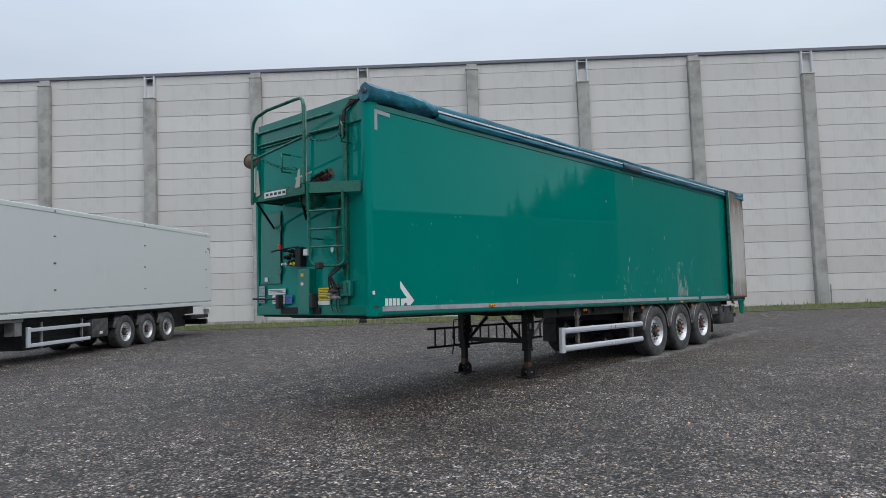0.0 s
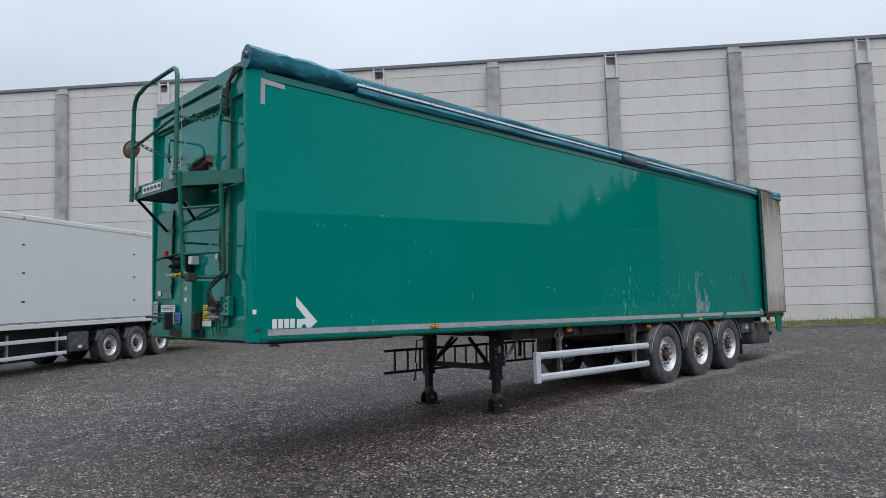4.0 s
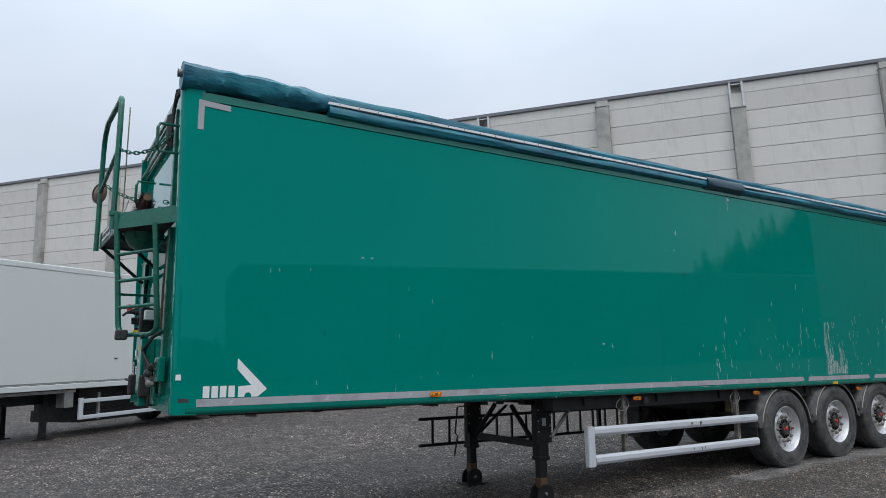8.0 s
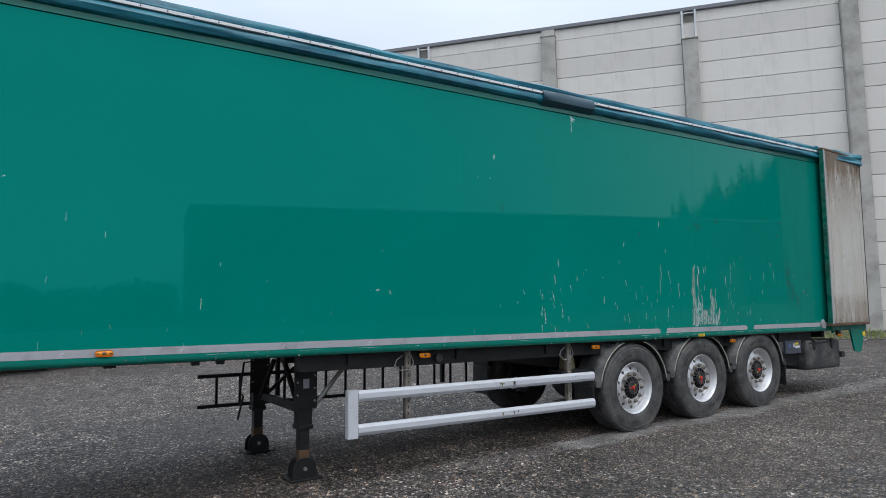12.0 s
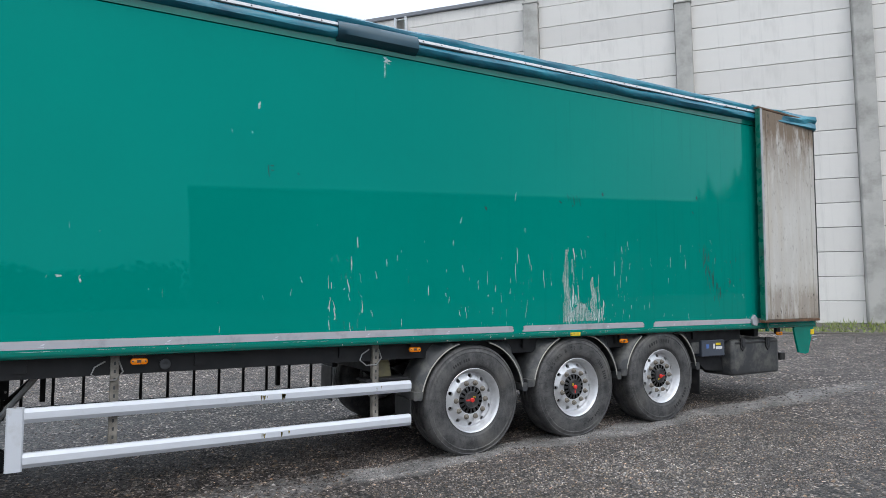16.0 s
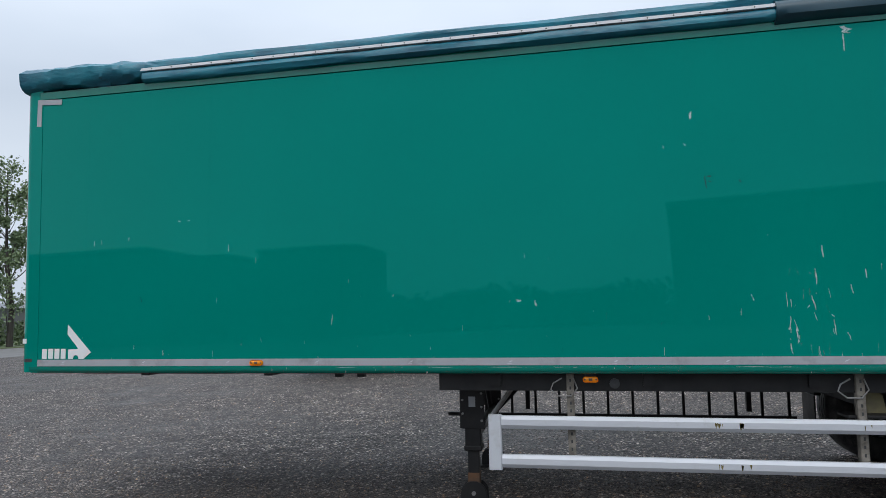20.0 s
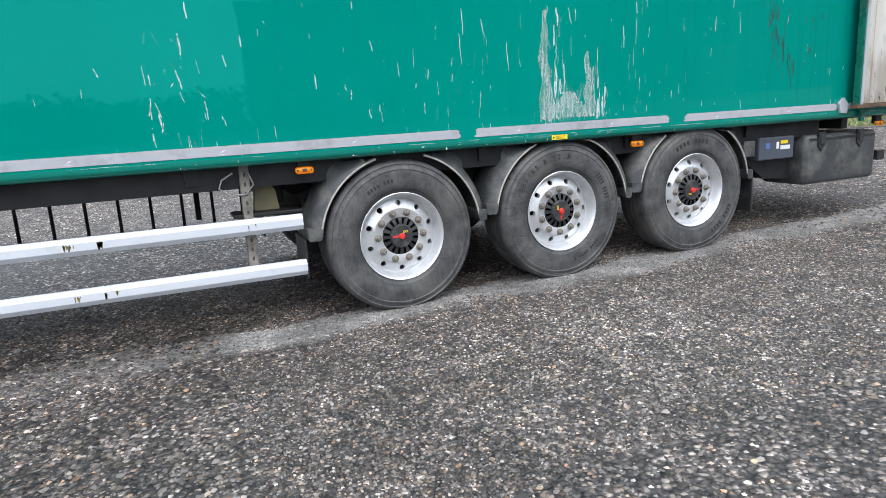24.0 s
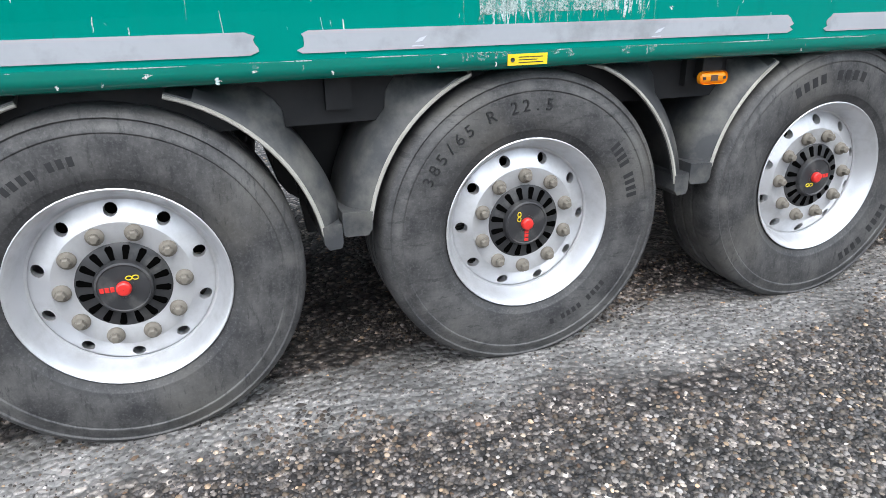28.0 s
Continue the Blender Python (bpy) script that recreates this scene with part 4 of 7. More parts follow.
part("bar_end", box(-0.2, -0.06, 13.06, 13.16, -0.45, -0.35, 0.01), M_BLACK, trailer)
part("rear_gusset", prism([(13.30, 0.0), (13.74, 0.0), (13.60, -0.37), (13.52, -0.385), (13.38, -0.36), (13.28, -0.04)], -0.03, -0.004, "x"), M_GTRIM, trailer, "green steel gusset at the rear")
part("reflector", box(-0.03, 0.0, 13.66, 13.74, -0.12, -0.05), M_YELLOW, trailer, "yellow reflector")
part("tail_hook", tube([(-0.05, 13.62, -0.16), (-0.05, 13.86, -0.15), (-0.05, 13.88, -0.19), (-0.05, 13.78, -0.21)], 0.012, 6), M_STEEL, trailer)
part("rear_frame", long_box(-0.09, -0.006, T_LEN - 0.06, T_LEN + 0.06, -0.02, TOP + 0.03), M_GFRAME, trailer, "green rear door frame")
part("far_rear_frame", long_box(-T_W - 0.012, -T_W + 0.09, T_LEN - 0.06, T_LEN + 0.06, -0.02, TOP + 0.03), M_GFRAME, trailer)

# folded rear door: hinged at the rear corner, its free edge standing off the side
DW, DH = 1.32, 2.76
d0 = Vector((0.002, T_LEN + 0.04, 0.105))
d1 = Vector((0.080, T_LEN - 1.28, 0.105))
dv = (d1 - d0).normalized()
DOOR_M = Matrix(((dv.x, dv.y, 0, d0.x), (dv.y, -dv.x, 0, d0.y), (0, 0, 1, d0.z), (0, 0, 0, 1)))
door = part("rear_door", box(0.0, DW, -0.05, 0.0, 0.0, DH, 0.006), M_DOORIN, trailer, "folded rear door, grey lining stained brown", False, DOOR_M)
part("door_edge", box(DW, DW + 0.016, -0.058, 0.010, -0.01, DH + 0.012, 0.006), M_GFRAME, door, "chipped green door edge")
part("edge_strip", box(DW - 0.040, DW - 0.002, -0.060, -0.049, -0.005, DH + 0.005, 0.004), M_TAPE, door, "pale bare edge strip")
part("door_edge", box(-0.02, DW + 0.03, -0.055, 0.014, -0.035, -0.002, 0.004), M_RUST, door)
part("door_edge", box(-0.02, DW + 0.03, -0.055, 0.014, DH + 0.002, DH + 0.03, 0.004), M_RUST, door)
part("door_seal", box(-0.035, -0.004, -0.05, 0.002, 0.0, DH, 0.008), M_HOSE, door, "black rubber seal")
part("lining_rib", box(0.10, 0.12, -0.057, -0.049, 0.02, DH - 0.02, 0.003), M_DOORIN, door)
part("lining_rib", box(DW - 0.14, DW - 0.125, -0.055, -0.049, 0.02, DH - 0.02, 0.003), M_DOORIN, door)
part("door_hook", box(0.02, 0.05, T_LEN - 1.13, T_LEN - 1.08, -0.05, 0.22, 0.004), M_GFRAME, trailer)
part("rear_header", long_box(-T_W, 0.012, T_LEN - 0.02, T_LEN + 0.06, TOP - 0.08, TOP + 0.04), M_GFRAME, trailer)
part("cargo_back", box(-T_W + 0.07, -0.09, T_LEN - 0.10, T_LEN - 0.06, 0.02, LINE + 0.08), M_CHASSIS, trailer)

# roof tarpaulin: roll along the near edge, sheet, patch
def roll(y0, y1, zc, r0, amp, n, seed, x=-0.02, flat=1.0, taper=0.0, crease=0.0):
    rnd = random.Random(seed)
    bm, rings, seg = bmesh.new(), [], 14
    for k in range(n + 1):
        y = y0 + (y1 - y0) * k / n
        zz = zc + RISE * y
        thin = 0.0 if taper == 0 else max(0.0, (y - y1 + taper) / taper) ** 1.5
        ring = []
        for s in range(seg):
            a = 2 * math.pi * s / seg
            w = noise.noise(Vector((y * 1.7 + seed, math.cos(a) * 1.3, math.sin(a) * 1.3))) * amp
            rr = r0 * (1 + w) * (1 - 0.62 * thin)
            rr *= 1 + crease * abs(noise.noise(Vector((y * 6.0 - math.sin(a) * 2.2, math.cos(a) * 2.4 + seed, y * 2.0))))
            ring.append(bm.verts.new((x + rr * math.cos(a), y, zz + rr * flat * math.sin(a) + 0.010 * noise.noise(Vector((y * 0.6, seed, 3))))))
        rings.append(ring)
    for a, b in zip(rings, rings[1:]):
        for s in range(seg):
            bm.faces.new((a[s], a[(s + 1) % seg], b[(s + 1) % seg], b[s]))
    bm.faces.new(rings[0][::-1])
    bm.faces.new(rings[-1])
    return bm


tarp = part("tarpaulin", roll(-0.09, 1.36, 2.768, 0.100, 0.22, 60, 1, -0.018, 1.08, 0.42, 0.24), M_TARP, trailer, "rolled petrol-coloured roof tarpaulin with creases", True)
part("lower_roll", roll(1.20, 13.60, 2.686, 0.052, 0.26, 160, 4, 0.012), M_TARP, tarp, "", True)
part("upper_roll", roll(1.20, 13.66, 2.815, 0.050, 0.28, 160, 9, -0.03), M_TARP, tarp, "", True)
part("tarp_patch", roll(6.65, 7.44, 2.708, 0.097, 0.14, 18, 13, -0.01), plain("dark_blue_tarp_patch", (0.007, 0.044, 0.066), 0.35, vary=0.3, bumps=0.0), tarp, "dark blue tarpaulin patch", True)
part("tarp_end", roll(12.50, 13.86, 2.755, 0.092, 0.6, 34, 21, -0.01), M_TARP, tarp, "creased tarpaulin end over the rear corner", True)
part("tarp_drape", roll(12.80, 13.80, 2.700, 0.060, 0.7, 26, 44, 0.035), M_TARP, tarp, "", True)
part("roll_tube", lathe([(0.0, 0.034), (0.05, 0.034)], 16), M_STEEL, tarp, "", True, Matrix.Translation((-0.015, -0.12, 2.782)) @ Matrix.Rotation(radians(90), 4, "Z"))
# dark disc over the tube end imitates its shaded inside
part("tube_hole", lathe([(0.0, 0.0005), (0.0, 0.036)], 16), M_INK, tarp, "", False, Matrix.Translation((-0.015, -0.122, 2.782)) @ Matrix.Rotation(radians(90), 4, "Z"))
part("strip_rail", long_box(-0.06, 0.056, 1.18, 13.50, 2.741, 2.766, RISE), plain("pale_strip_paint", (0.70, 0.71, 0.73), 0.4, vary=0.12), tarp, "pale slotted aluminium strip with studs")
stud = None
for k in range(60):
    y = 1.3 + 0.2 * k
    sm = Matrix.Translation((0.056, y, 2.7535 + RISE * y))
    if stud is None:
        stud = part("stud", lathe([(0.0, 0.006), (0.004, 0.005), (0.005, 0.0005)], 8), M_INK, tarp, "", False, sm)
    else:
        again(stud, sm, tarp)
for k, (y0, ln) in enumerate(((9.6, 0.18), (11.6, 0.25), (12.5, 0.6))):
    part("tarp_flap", roll(y0, y0 + ln, 2.752, 0.058, 0.35, 10, 30 + k, -0.005), M_TARP, tarp, "", True)
bm = bmesh.new()
cols = []
for j in range(15):
    x = -0.03 - (T_W - 0.06) * j / 14
    cols.append([bm.verts.new((x, -0.01 + 13.6 * k / 40, 2.785 + RISE * 13.6 * k / 40 - 0.02 + 0.03 * math.sin(math.pi * j / 14) + 0.01 * math.sin(k * 2.1) * math.sin(math.pi * j / 14))) for k in range(41)])
for a, b in zip(cols, cols[1:]):
    for k in range(40):
        bm.faces.new((a[k], a[k + 1], b[k + 1], b[k]))
sheet = part("roof_sheet", bm, M_TARP, tarp, "", True)
sol = sheet.modifiers.new("thick", "SOLIDIFY")
sol.thickness = 0.004

# tape, corner mark, logo shapes, markers
tape_cuts = [(0.06, 8.57), (8.66, 10.41), (10.54, 12.34), (12.46, 13.70)]
for y0, y1 in tape_cuts:
    rnd = random.Random(int(y0 * 10))
    pts = [(y0 + 0.03, 0.046), (y1 - 0.02, 0.046)]
    if y1 < 13:
        pts += [(y1 + rnd.uniform(-0.014, 0.008), 0.046 + 0.06 * q / 6) for q in range(1, 6)]
    pts += [(y1 - 0.03, 0.106), (y0 + 0.05, 0.106)]
    if y0 > 1:
        pts += [(y0 + 0.02 + rnd.uniform(-0.010, 0.012) + 0.003 * q, 0.046 + 0.06 * q / 7) for q in range(6, 0, -1)]
    pts = [(py, pz + 0.0012 * py) for py, pz in pts]
    tp = part("reflective_tape", prism(pts, 0.0005, 0.0035, "x"), M_TAPE, trailer, "grey reflective tape, torn in places")
    y = y0 + 0.35
    while y < y1 - 0.1:
        part("print_mark", prism([(y + 0.004, 0.074), (y + 0.026, 0.078), (y + 0.040, 0.092), (y + 0.018, 0.086)], 0.0036, 0.0046, "x"), M_ALU, tp)
        part("print_bar", box(0.0036, 0.0046, y - 0.006, y + 0.030, 0.063, 0.066), M_ALU, tp)
        y += 0.82
part("corner_mark", prism([(0.055, 2.578), (0.32, 2.565), (0.32, 2.515), (0.103, 2.525), (0.103, 2.315), (0.055, 2.315)], 0.0046, 0.0070, "x"), M_TAPE, trailer, "grey reflective corner mark")
arch = [(0.560 + 0.030 * math.cos(a), 0.112 + 0.036 * math.sin(a)) for a in [math.pi * k / 8 for k in range(9)]]
part("logo_shape", prism([(0.468, 0.425), (0.716, 0.172), (0.640, 0.112)] + arch + [(0.480, 0.112), (0.480, 0.198), (0.585, 0.205), (0.468, 0.335)], 0.001, 0.004, "x"), M_WHITE, trailer, "white arrow-shaped marking")
for k in range(4):
    part("logo_bar", box(0.001, 0.004, 0.205 + 0.066 * k, 0.255 + 0.066 * k, 0.114, 0.205, 0.0), M_WHITE, trailer, "white block marking")


def marker(y, z, x, w=0.12, h=0.045):
    m = part("marker_lamp", box(x, x + 0.022, y - w / 2, y + w / 2, z - h / 2, z + h / 2, 0.020, 4), M_AMBER, trailer, "amber side marker lamp", True)
    part("lens_core", box(x + 0.0205, x + 0.0235, y - w * 0.12, y + w * 0.12, z - h * 0.22, z + h * 0.22), M_RUST, m)
    for s in (-1, 1):
        part("screw", box(x + 0.0205, x + 0.024, y + s * w * 0.36 - 0.005, y + s * w * 0.36 + 0.005, z - 0.005, z + 0.005), M_INK, m)


marker(2.345, 0.075, 0.004)
for wy, wz in ((5.55, 1.115), (7.876, 1.043), (10.53, 0.958), (13.41, 0.878)):
    ly, lz = loc(wy, wz)
    marker(ly, lz, -0.06)
    part("lamp_bracket", box(-0.10, -0.055, ly - 0.04, ly + 0.04, lz - 0.005, -0.02, 0.002), M_CHASSIS, trailer)
part("rating_label", box(0.012, 0.0135, 9.305, 9.44, -0.004, 0.030), M_YELLOW, trailer, "yellow rating label")
part("rating_mark", box(0.0135, 0.0142, 9.315, 9.327, 0.007, 0.019, 0.003), M_INK, trailer)
for k in range(3):
    part("print_line", box(0.0135, 0.0142, 9.342, 9.425 - 0.02 * (k % 2), 0.003 + 0.008 * k, 0.0055 + 0.008 * k), M_INK, trailer)
part("work_lamp", lathe([(-0.05, 0.0005), (-0.05, 0.03), (-0.01, 0.04), (0.0, 0.04), (0.002, 0.032), (-0.004, 0.0005)], 20), M_INK, trailer, "small dark round lamp", True, Matrix.Translation((-0.08, 5.34, -0.10)))
part("strip_label", box(0.0045, 0.006, 0.02, 0.10, 0.085, 0.115), M_INK, trailer)
part("square_label", box(0.0045, 0.006, -0.005, 0.035, 0.255, 0.300), M_WHITE, trailer, "small white label")
for yy in SEAMS:
    part("seam", box(0.0, 0.0006, yy - 0.0015, yy + 0.0015, 0.12, LINE - 0.02), M_GREEN, trailer)

# ---- front wall of the trailer ----
part("top_flap", box(-T_W + 0.08, -0.08, -0.035, 0.02, 2.45, 2.80, 0.006), M_GTRIM, trailer, "green front flap above the wall")
for z, x0, x1 in ((2.68, -2.44, -0.72), (2.50, -2.44, -1.30), (2.47, -1.2, -0.55)):
    part("flap_bar", tube([(x0, -0.055, z), (x1, -0.055, z - 0.02)], 0.016, 8), M_GFRAME, trailer, "green locking bar")
for k in range(17):
    x = -2.42 + 0.112 * k
    part("rib", prism([(x - 0.02, 0.004), (x + 0.02, 0.004), (x + 0.012, -0.003), (x - 0.012, -0.003)], 0.46, 1.50, "z"), M_GTRIM, trailer)
part("front_beam", box(-T_W + 0.09, -0.09, -0.03, 0.03, 0.0, 0.13, 0.006), M_GTRIM, trailer)
part("front_channel", box(-0.50, -0.42, -0.05, 0.01, 1.66, 2.62, 0.006), M_GFRAME, trailer)
part("front_channel", box(-0.50, -0.42, -0.05, 0.01, 0.14, 1.55, 0.006), M_GFRAME, trailer)
hatch = part("hatch", box(-2.42, -1.92, -0.022, -0.013, 0.45, 1.47, 0.004), M_GTRIM, trailer, "green inspection hatch")
for bx0, bx1, bz0, bz1 in ((-2.43, -1.91, 1.462, 1.480), (-2.43, -1.91, 0.44, 0.458), (-1.925, -1.907, 0.458, 1.462)):
    part("hatch_seal", box(bx0, bx1, -0.024, -0.0135, bz0, bz1, 0.002), M_GFRAME, hatch)
for z in (0.62, 1.22):
    part("hatch_latch", prism([(-1.98, z - 0.02), (-1.88, z - 0.04), (-1.86, z + 0.05), (-1.93, z + 0.01)], -0.045, -0.022, "y"), M_GFRAME, hatch, "black hatch latch")
part("hatch_rod", tube([(-1.90, -0.03, 0.50), (-1.90, -0.03, 1.42)], 0.008, 6), M_CHASSIS, hatch)
part("centre_post", box(-1.37, -1.12, -0.12, 0.0, 0.01, 0.62, 0.012, 2), M_GTRIM, trailer, "green post under the valves")
for z, mt in ((0.52, M_YELLOW), (0.40, M_WHITE)):
    part("post_label", box(-1.30, -1.24, -0.1225, -0.121, z, z + 0.04), mt, trailer)

vb = part("valve_block", box(-1.44, -1.32, -0.12, -0.01, 0.66, 0.92, 0.01), M_CHASSIS, trailer, "green bracket with hydraulic valves")
for dx, dz, r, ln, mt in ((-0.30, 0.80, 0.035, 0.12, M_BLACK), (-0.22, 0.72, 0.04, 0.10, M_BLACK), (-0.14, 0.82, 0.03, 0.14, M_BLACK), (-0.22, 0.88, 0.03, 0.10, M_BLACK), (-0.30, 0.70, 0.025, 0.14, M_WHITE), (-0.12, 0.70, 0.03, 0.12, M_YELLOW), (-0.36, 0.90, 0.022, 0.16, M_BLACK)):
    part("valve", lathe([(0.0, 0.0005), (0.0, r), (ln * 0.6, r), (ln * 0.65, r * 0.6), (ln, r * 0.6), (ln, 0.0005)], 12), mt, vb, "", True, Matrix.Translation((-1.36 + dx, -0.04, dz)) @ Matrix.Rotation(radians(-90), 4, "Z"))
part("lever", tube([(-1.36, -0.12, 0.93), (-1.72, -0.20, 0.90), (-1.84, -0.22, 0.88)], 0.012, 6), M_CHASSIS, vb)
part("red_knob", lathe([(-0.02, 0.001), (-0.02, 0.024), (0.03, 0.028), (0.05, 0.012), (0.05, 0.001)], 12), M_RED, vb, "red knob", True, Matrix.Translation((-1.70, -0.18, 0.93)) @ Matrix.Rotation(radians(-90), 4, "Y"))
part("white_box", box(-1.28, -1.19, -0.10, -0.01, 0.80, 0.89, 0.006), M_WHITE, trailer, "small white box")

for x0, x1, z0, z1, mt, lab in ((-2.44, -2.30, 0.28, 0.42, M_TAPE, "grey plate"), (-2.44, -2.30, 0.17, 0.265, M_TAPE, "grey plate"), (-2.20, -1.78, 0.29, 0.37, M_WHITE, "white notice"), (-2.10, -1.80, 0.16, 0.28, M_WHITE, "white notice"), (-1.78, -1.62, 0.16, 0.28, M_BLUEPR, "blue and white notice"), (-1.03, -0.76, 0.275, 0.36, M_YELLOW, "yellow warning label"), (-1.03, -0.76, 0.195, 0.27, M_YELLOW, "yellow warning label"), (-1.04, -0.80, 0.135, 0.19, M_WHITE, "white notice"), (-2.30, -2.22, 0.48, 0.54, M_WHITE, "round hatch sticker")):
    st = part("notice", box(x0, x1, -0.0335, -0.031, z0, z1), mt, trailer, lab)
    if z1 - z0 > 0.07:
        for k in range(3):
            zz = z0 + (z1 - z0) * (0.25 + 0.22 * k)
            part("print_line", box(x0 + 0.02, x1 - 0.02 - 0.05 * (k % 2), -0.0345, -0.0335, zz, zz + 0.008), M_INK, st)
for k, (x, z) in enumerate(((-0.76, 0.86), (-2.26, 0.56))):
    part("oval_sticker", lathe([(0.0, 0.0005), (0.0, 0.045), (0.002, 0.044)], 20), M_WHITE, trailer, "oval white sticker", False, Matrix.Translation((x, -0.016, z)) @ Matrix.Rotation(radians(-90), 4, "Z") @ Matrix.Diagonal((1, 0.7, 1, 1)))

part("bumper_bar", tube([(-2.53, -0.08, 0.235), (-1.92, -0.08, 0.225)], 0.014, 10), M_CHASSIS, trailer, "dark bumper bar")
for x in (-1.86, -1.085):
    part("bumper_stop", box(x - 0.034, x + 0.034, -0.13, -0.03, 0.09, 0.29, 0.02, 2), M_HOSE, trailer, "black rubber buffer")
part("bumper_strip", box(-1.86, -0.98, -0.06, -0.03, 0.015, 0.11, 0.006), M_CHASSIS, trailer)
jb = part("junction_box", box(-0.52, -0.32, -0.09, -0.03, 0.24, 0.44, 0.012, 2), M_GTRIM, trailer, "green junction box")
for k in range(3):
    for j in range(2):
        part("socket", lathe([(0, 0.0005), (0, 0.014), (0.006, 0.014)], 10), M_INK, jb, "", False, Matrix.Translation((-0.465 + 0.09 * j, -0.096, 0.29 + 0.05 * k)) @ Matrix.Rotation(radians(90), 4, "Z"))
for k, (x, z, y) in enumerate(((-0.64, 0.36, -0.08), (-0.60, 0.31, -0.12), (-0.66, 0.27, -0.10), (-0.58, 0.36, -0.09), (-0.61, 0.23, -0.10))):
    part("coupling", lathe([(-0.09, 0.0005), (-0.09, 0.022), (-0.02, 0.022), (-0.02, 0.036), (0.03, 0.036), (0.05, 0.018), (0.10, 0.018), (0.10, 0.0005)], 12), M_BLACK if k % 2 else M_STEEL, trailer, "air-line coupling", True, Matrix.Translation((x, y, z)))
for k in range(4):
    dx = 0.025 * k
    part("air_hose", tube([(-0.50 + dx, -0.05, 0.66), (-0.58 + dx * 1.4, -0.12, 0.60), (-0.66 + dx, -0.15 - 0.01 * k, 0.50), (-0.68 + 2 * dx, -0.14, 0.40), (-0.66 + 2 * dx, -0.12, 0.30 + 0.02 * k)], 0.012, 8), M_HOSE, trailer, "black air hose", True)
for x, z1 in ((-0.72, 0.12), (-0.62, 0.10), (-0.56, 0.08)):
    part("drop_pipe", tube([(x, -0.07, 0.30), (x, -0.07, z1), (x + 0.03, -0.07, 0.05)], 0.010, 6), M_GFRAME, trailer)
for k in range(3):
    part("cable", tube([(-0.18 - 0.02 * k, -0.04, 2.72), (-0.30, -0.07, 2.74 - 0.03 * k), (-0.42 - 0.015 * k, -0.07, 2.62), (-0.44 - 0.02 * k, -0.08, 2.45), (-0.46 - 0.02 * k, -0.07, 2.28)], 0.016, 8), M_HOSE, trailer, "black cable", True)
part("cable_sleeve", tube([(-0.47, -0.09, 2.56), (-0.47, -0.09, 2.30)], 0.028, 8), M_HOSE, trailer)
part("wall_cable", tube([(-0.60, -0.02, 1.50), (-0.66, -0.03, 1.10), (-0.62, -0.04, 0.70)], 0.014, 6), M_RUST, trailer)

# platform, ladder and rail
before = set(bpy.data.objects)
PZ = 1.62
deck = [(-0.16, -0.03), (-0.70, -0.36), (-1.86, -0.41), (-1.86, -0.02)]
plat = part("platform", prism(deck, PZ - 0.06, PZ - 0.045, "z"), M_CHASSIS, trailer, "dark platform deck on the front wall")
edge = [Vector((x, y, 0)) for x, y in deck]
for a, b in zip(edge[:3], edge[1:4]):
    d = (b - a).normalized()
    nn = Vector((d.y, -d.x, 0)) * 0.006
    bm = prism([(a.x + nn.x, a.y + nn.y), (b.x + nn.x, b.y + nn.y), (b.x - nn.x, b.y - nn.y), (a.x - nn.x, a.y - nn.y)], PZ - 0.075, PZ + 0.065, "z")
    part("platform_edge", bm, M_GFRAME, plat, "green platform edge")
sign = part("platform_sign", prism([(-1.62, -0.409), (-1.16, -0.389), (-1.16, -0.392), (-1.62, -0.412)], PZ - 0.045, PZ + 0.035, "z"), M_WHITE, plat, "white sign with dark marks")
for k in range(5):
    x = -1.58 + 0.09 * k
    part("sign_mark", prism([(x, -0.4125 + 0.0035 * k), (x + 0.055, -0.4095 + 0.0035 * k), (x + 0.055, -0.4115 + 0.0035 * k), (x, -0.4145 + 0.0035 * k)], PZ - 0.02, PZ + 0.012, "z"), M_INK, sign)
part("warning_mark", prism([(-0.80, -0.372), (-0.72, -0.370), (-0.72, -0.372), (-0.80, -0.374)], PZ - 0.03, PZ + 0.03, "z"), M_YELLOW, plat, "yellow warning mark")
part("platform_brace", tube([(-1.84, -0.39, PZ - 0.07), (-2.06, -0.03, 1.24)], 0.016, 6), M_CHASSIS, trailer, "dark platform brace")
part("platform_brace", tube([(-0.9, -0.36, PZ - 0.07), (-1.3, -0.02, 1.30)], 0.016, 6), M_CHASSIS, trailer)
part("platform_bowl", lathe([(0.0, 0.001), (0.0, 0.05), (0.05, 0.12), (0.12, 0.17), (0.16, 0.18)], 20), M_GFRAME, trailer, "dark bowl under the platform", True, Matrix.Translation((-0.95, -0.16, PZ - 0.22)) @ Matrix.Rotation(radians(-90), 4, "Y"))

s1, s2 = Vector((-0.715, -0.375, 0)), Vector((-0.345, -0.155, 0))
lean = Vector((-0.05, 0.07, 0))


def stile_pt(s, z):
    f = (PZ - z) / 1.0
    return (s.x + lean.x * f, s.y + lean.y * f, z)


loop = [stile_pt(s1, PZ + 0.06), stile_pt(s1, 1.2), stile_pt(s1, 0.72)]
for k in range(1, 6):
    a = math.pi / 2 * k / 6
    q = s1 + (s2 - s1) * (0.25 * (1 - math.cos(a)))
    loop.append(stile_pt(q, 0.72 - 0.09 * math.sin(a)))
for k in range(6, 0, -1):
    a = math.pi / 2 * k / 6
    q = s2 + (s1 - s2) * (0.25 * (1 - math.cos(a)))
    loop.append(stile_pt(q, 0.72 - 0.09 * math.sin(a)))
loop += [stile_pt(s2, 0.74), stile_pt(s2, 1.2), stile_pt(s2, PZ - 0.06)]
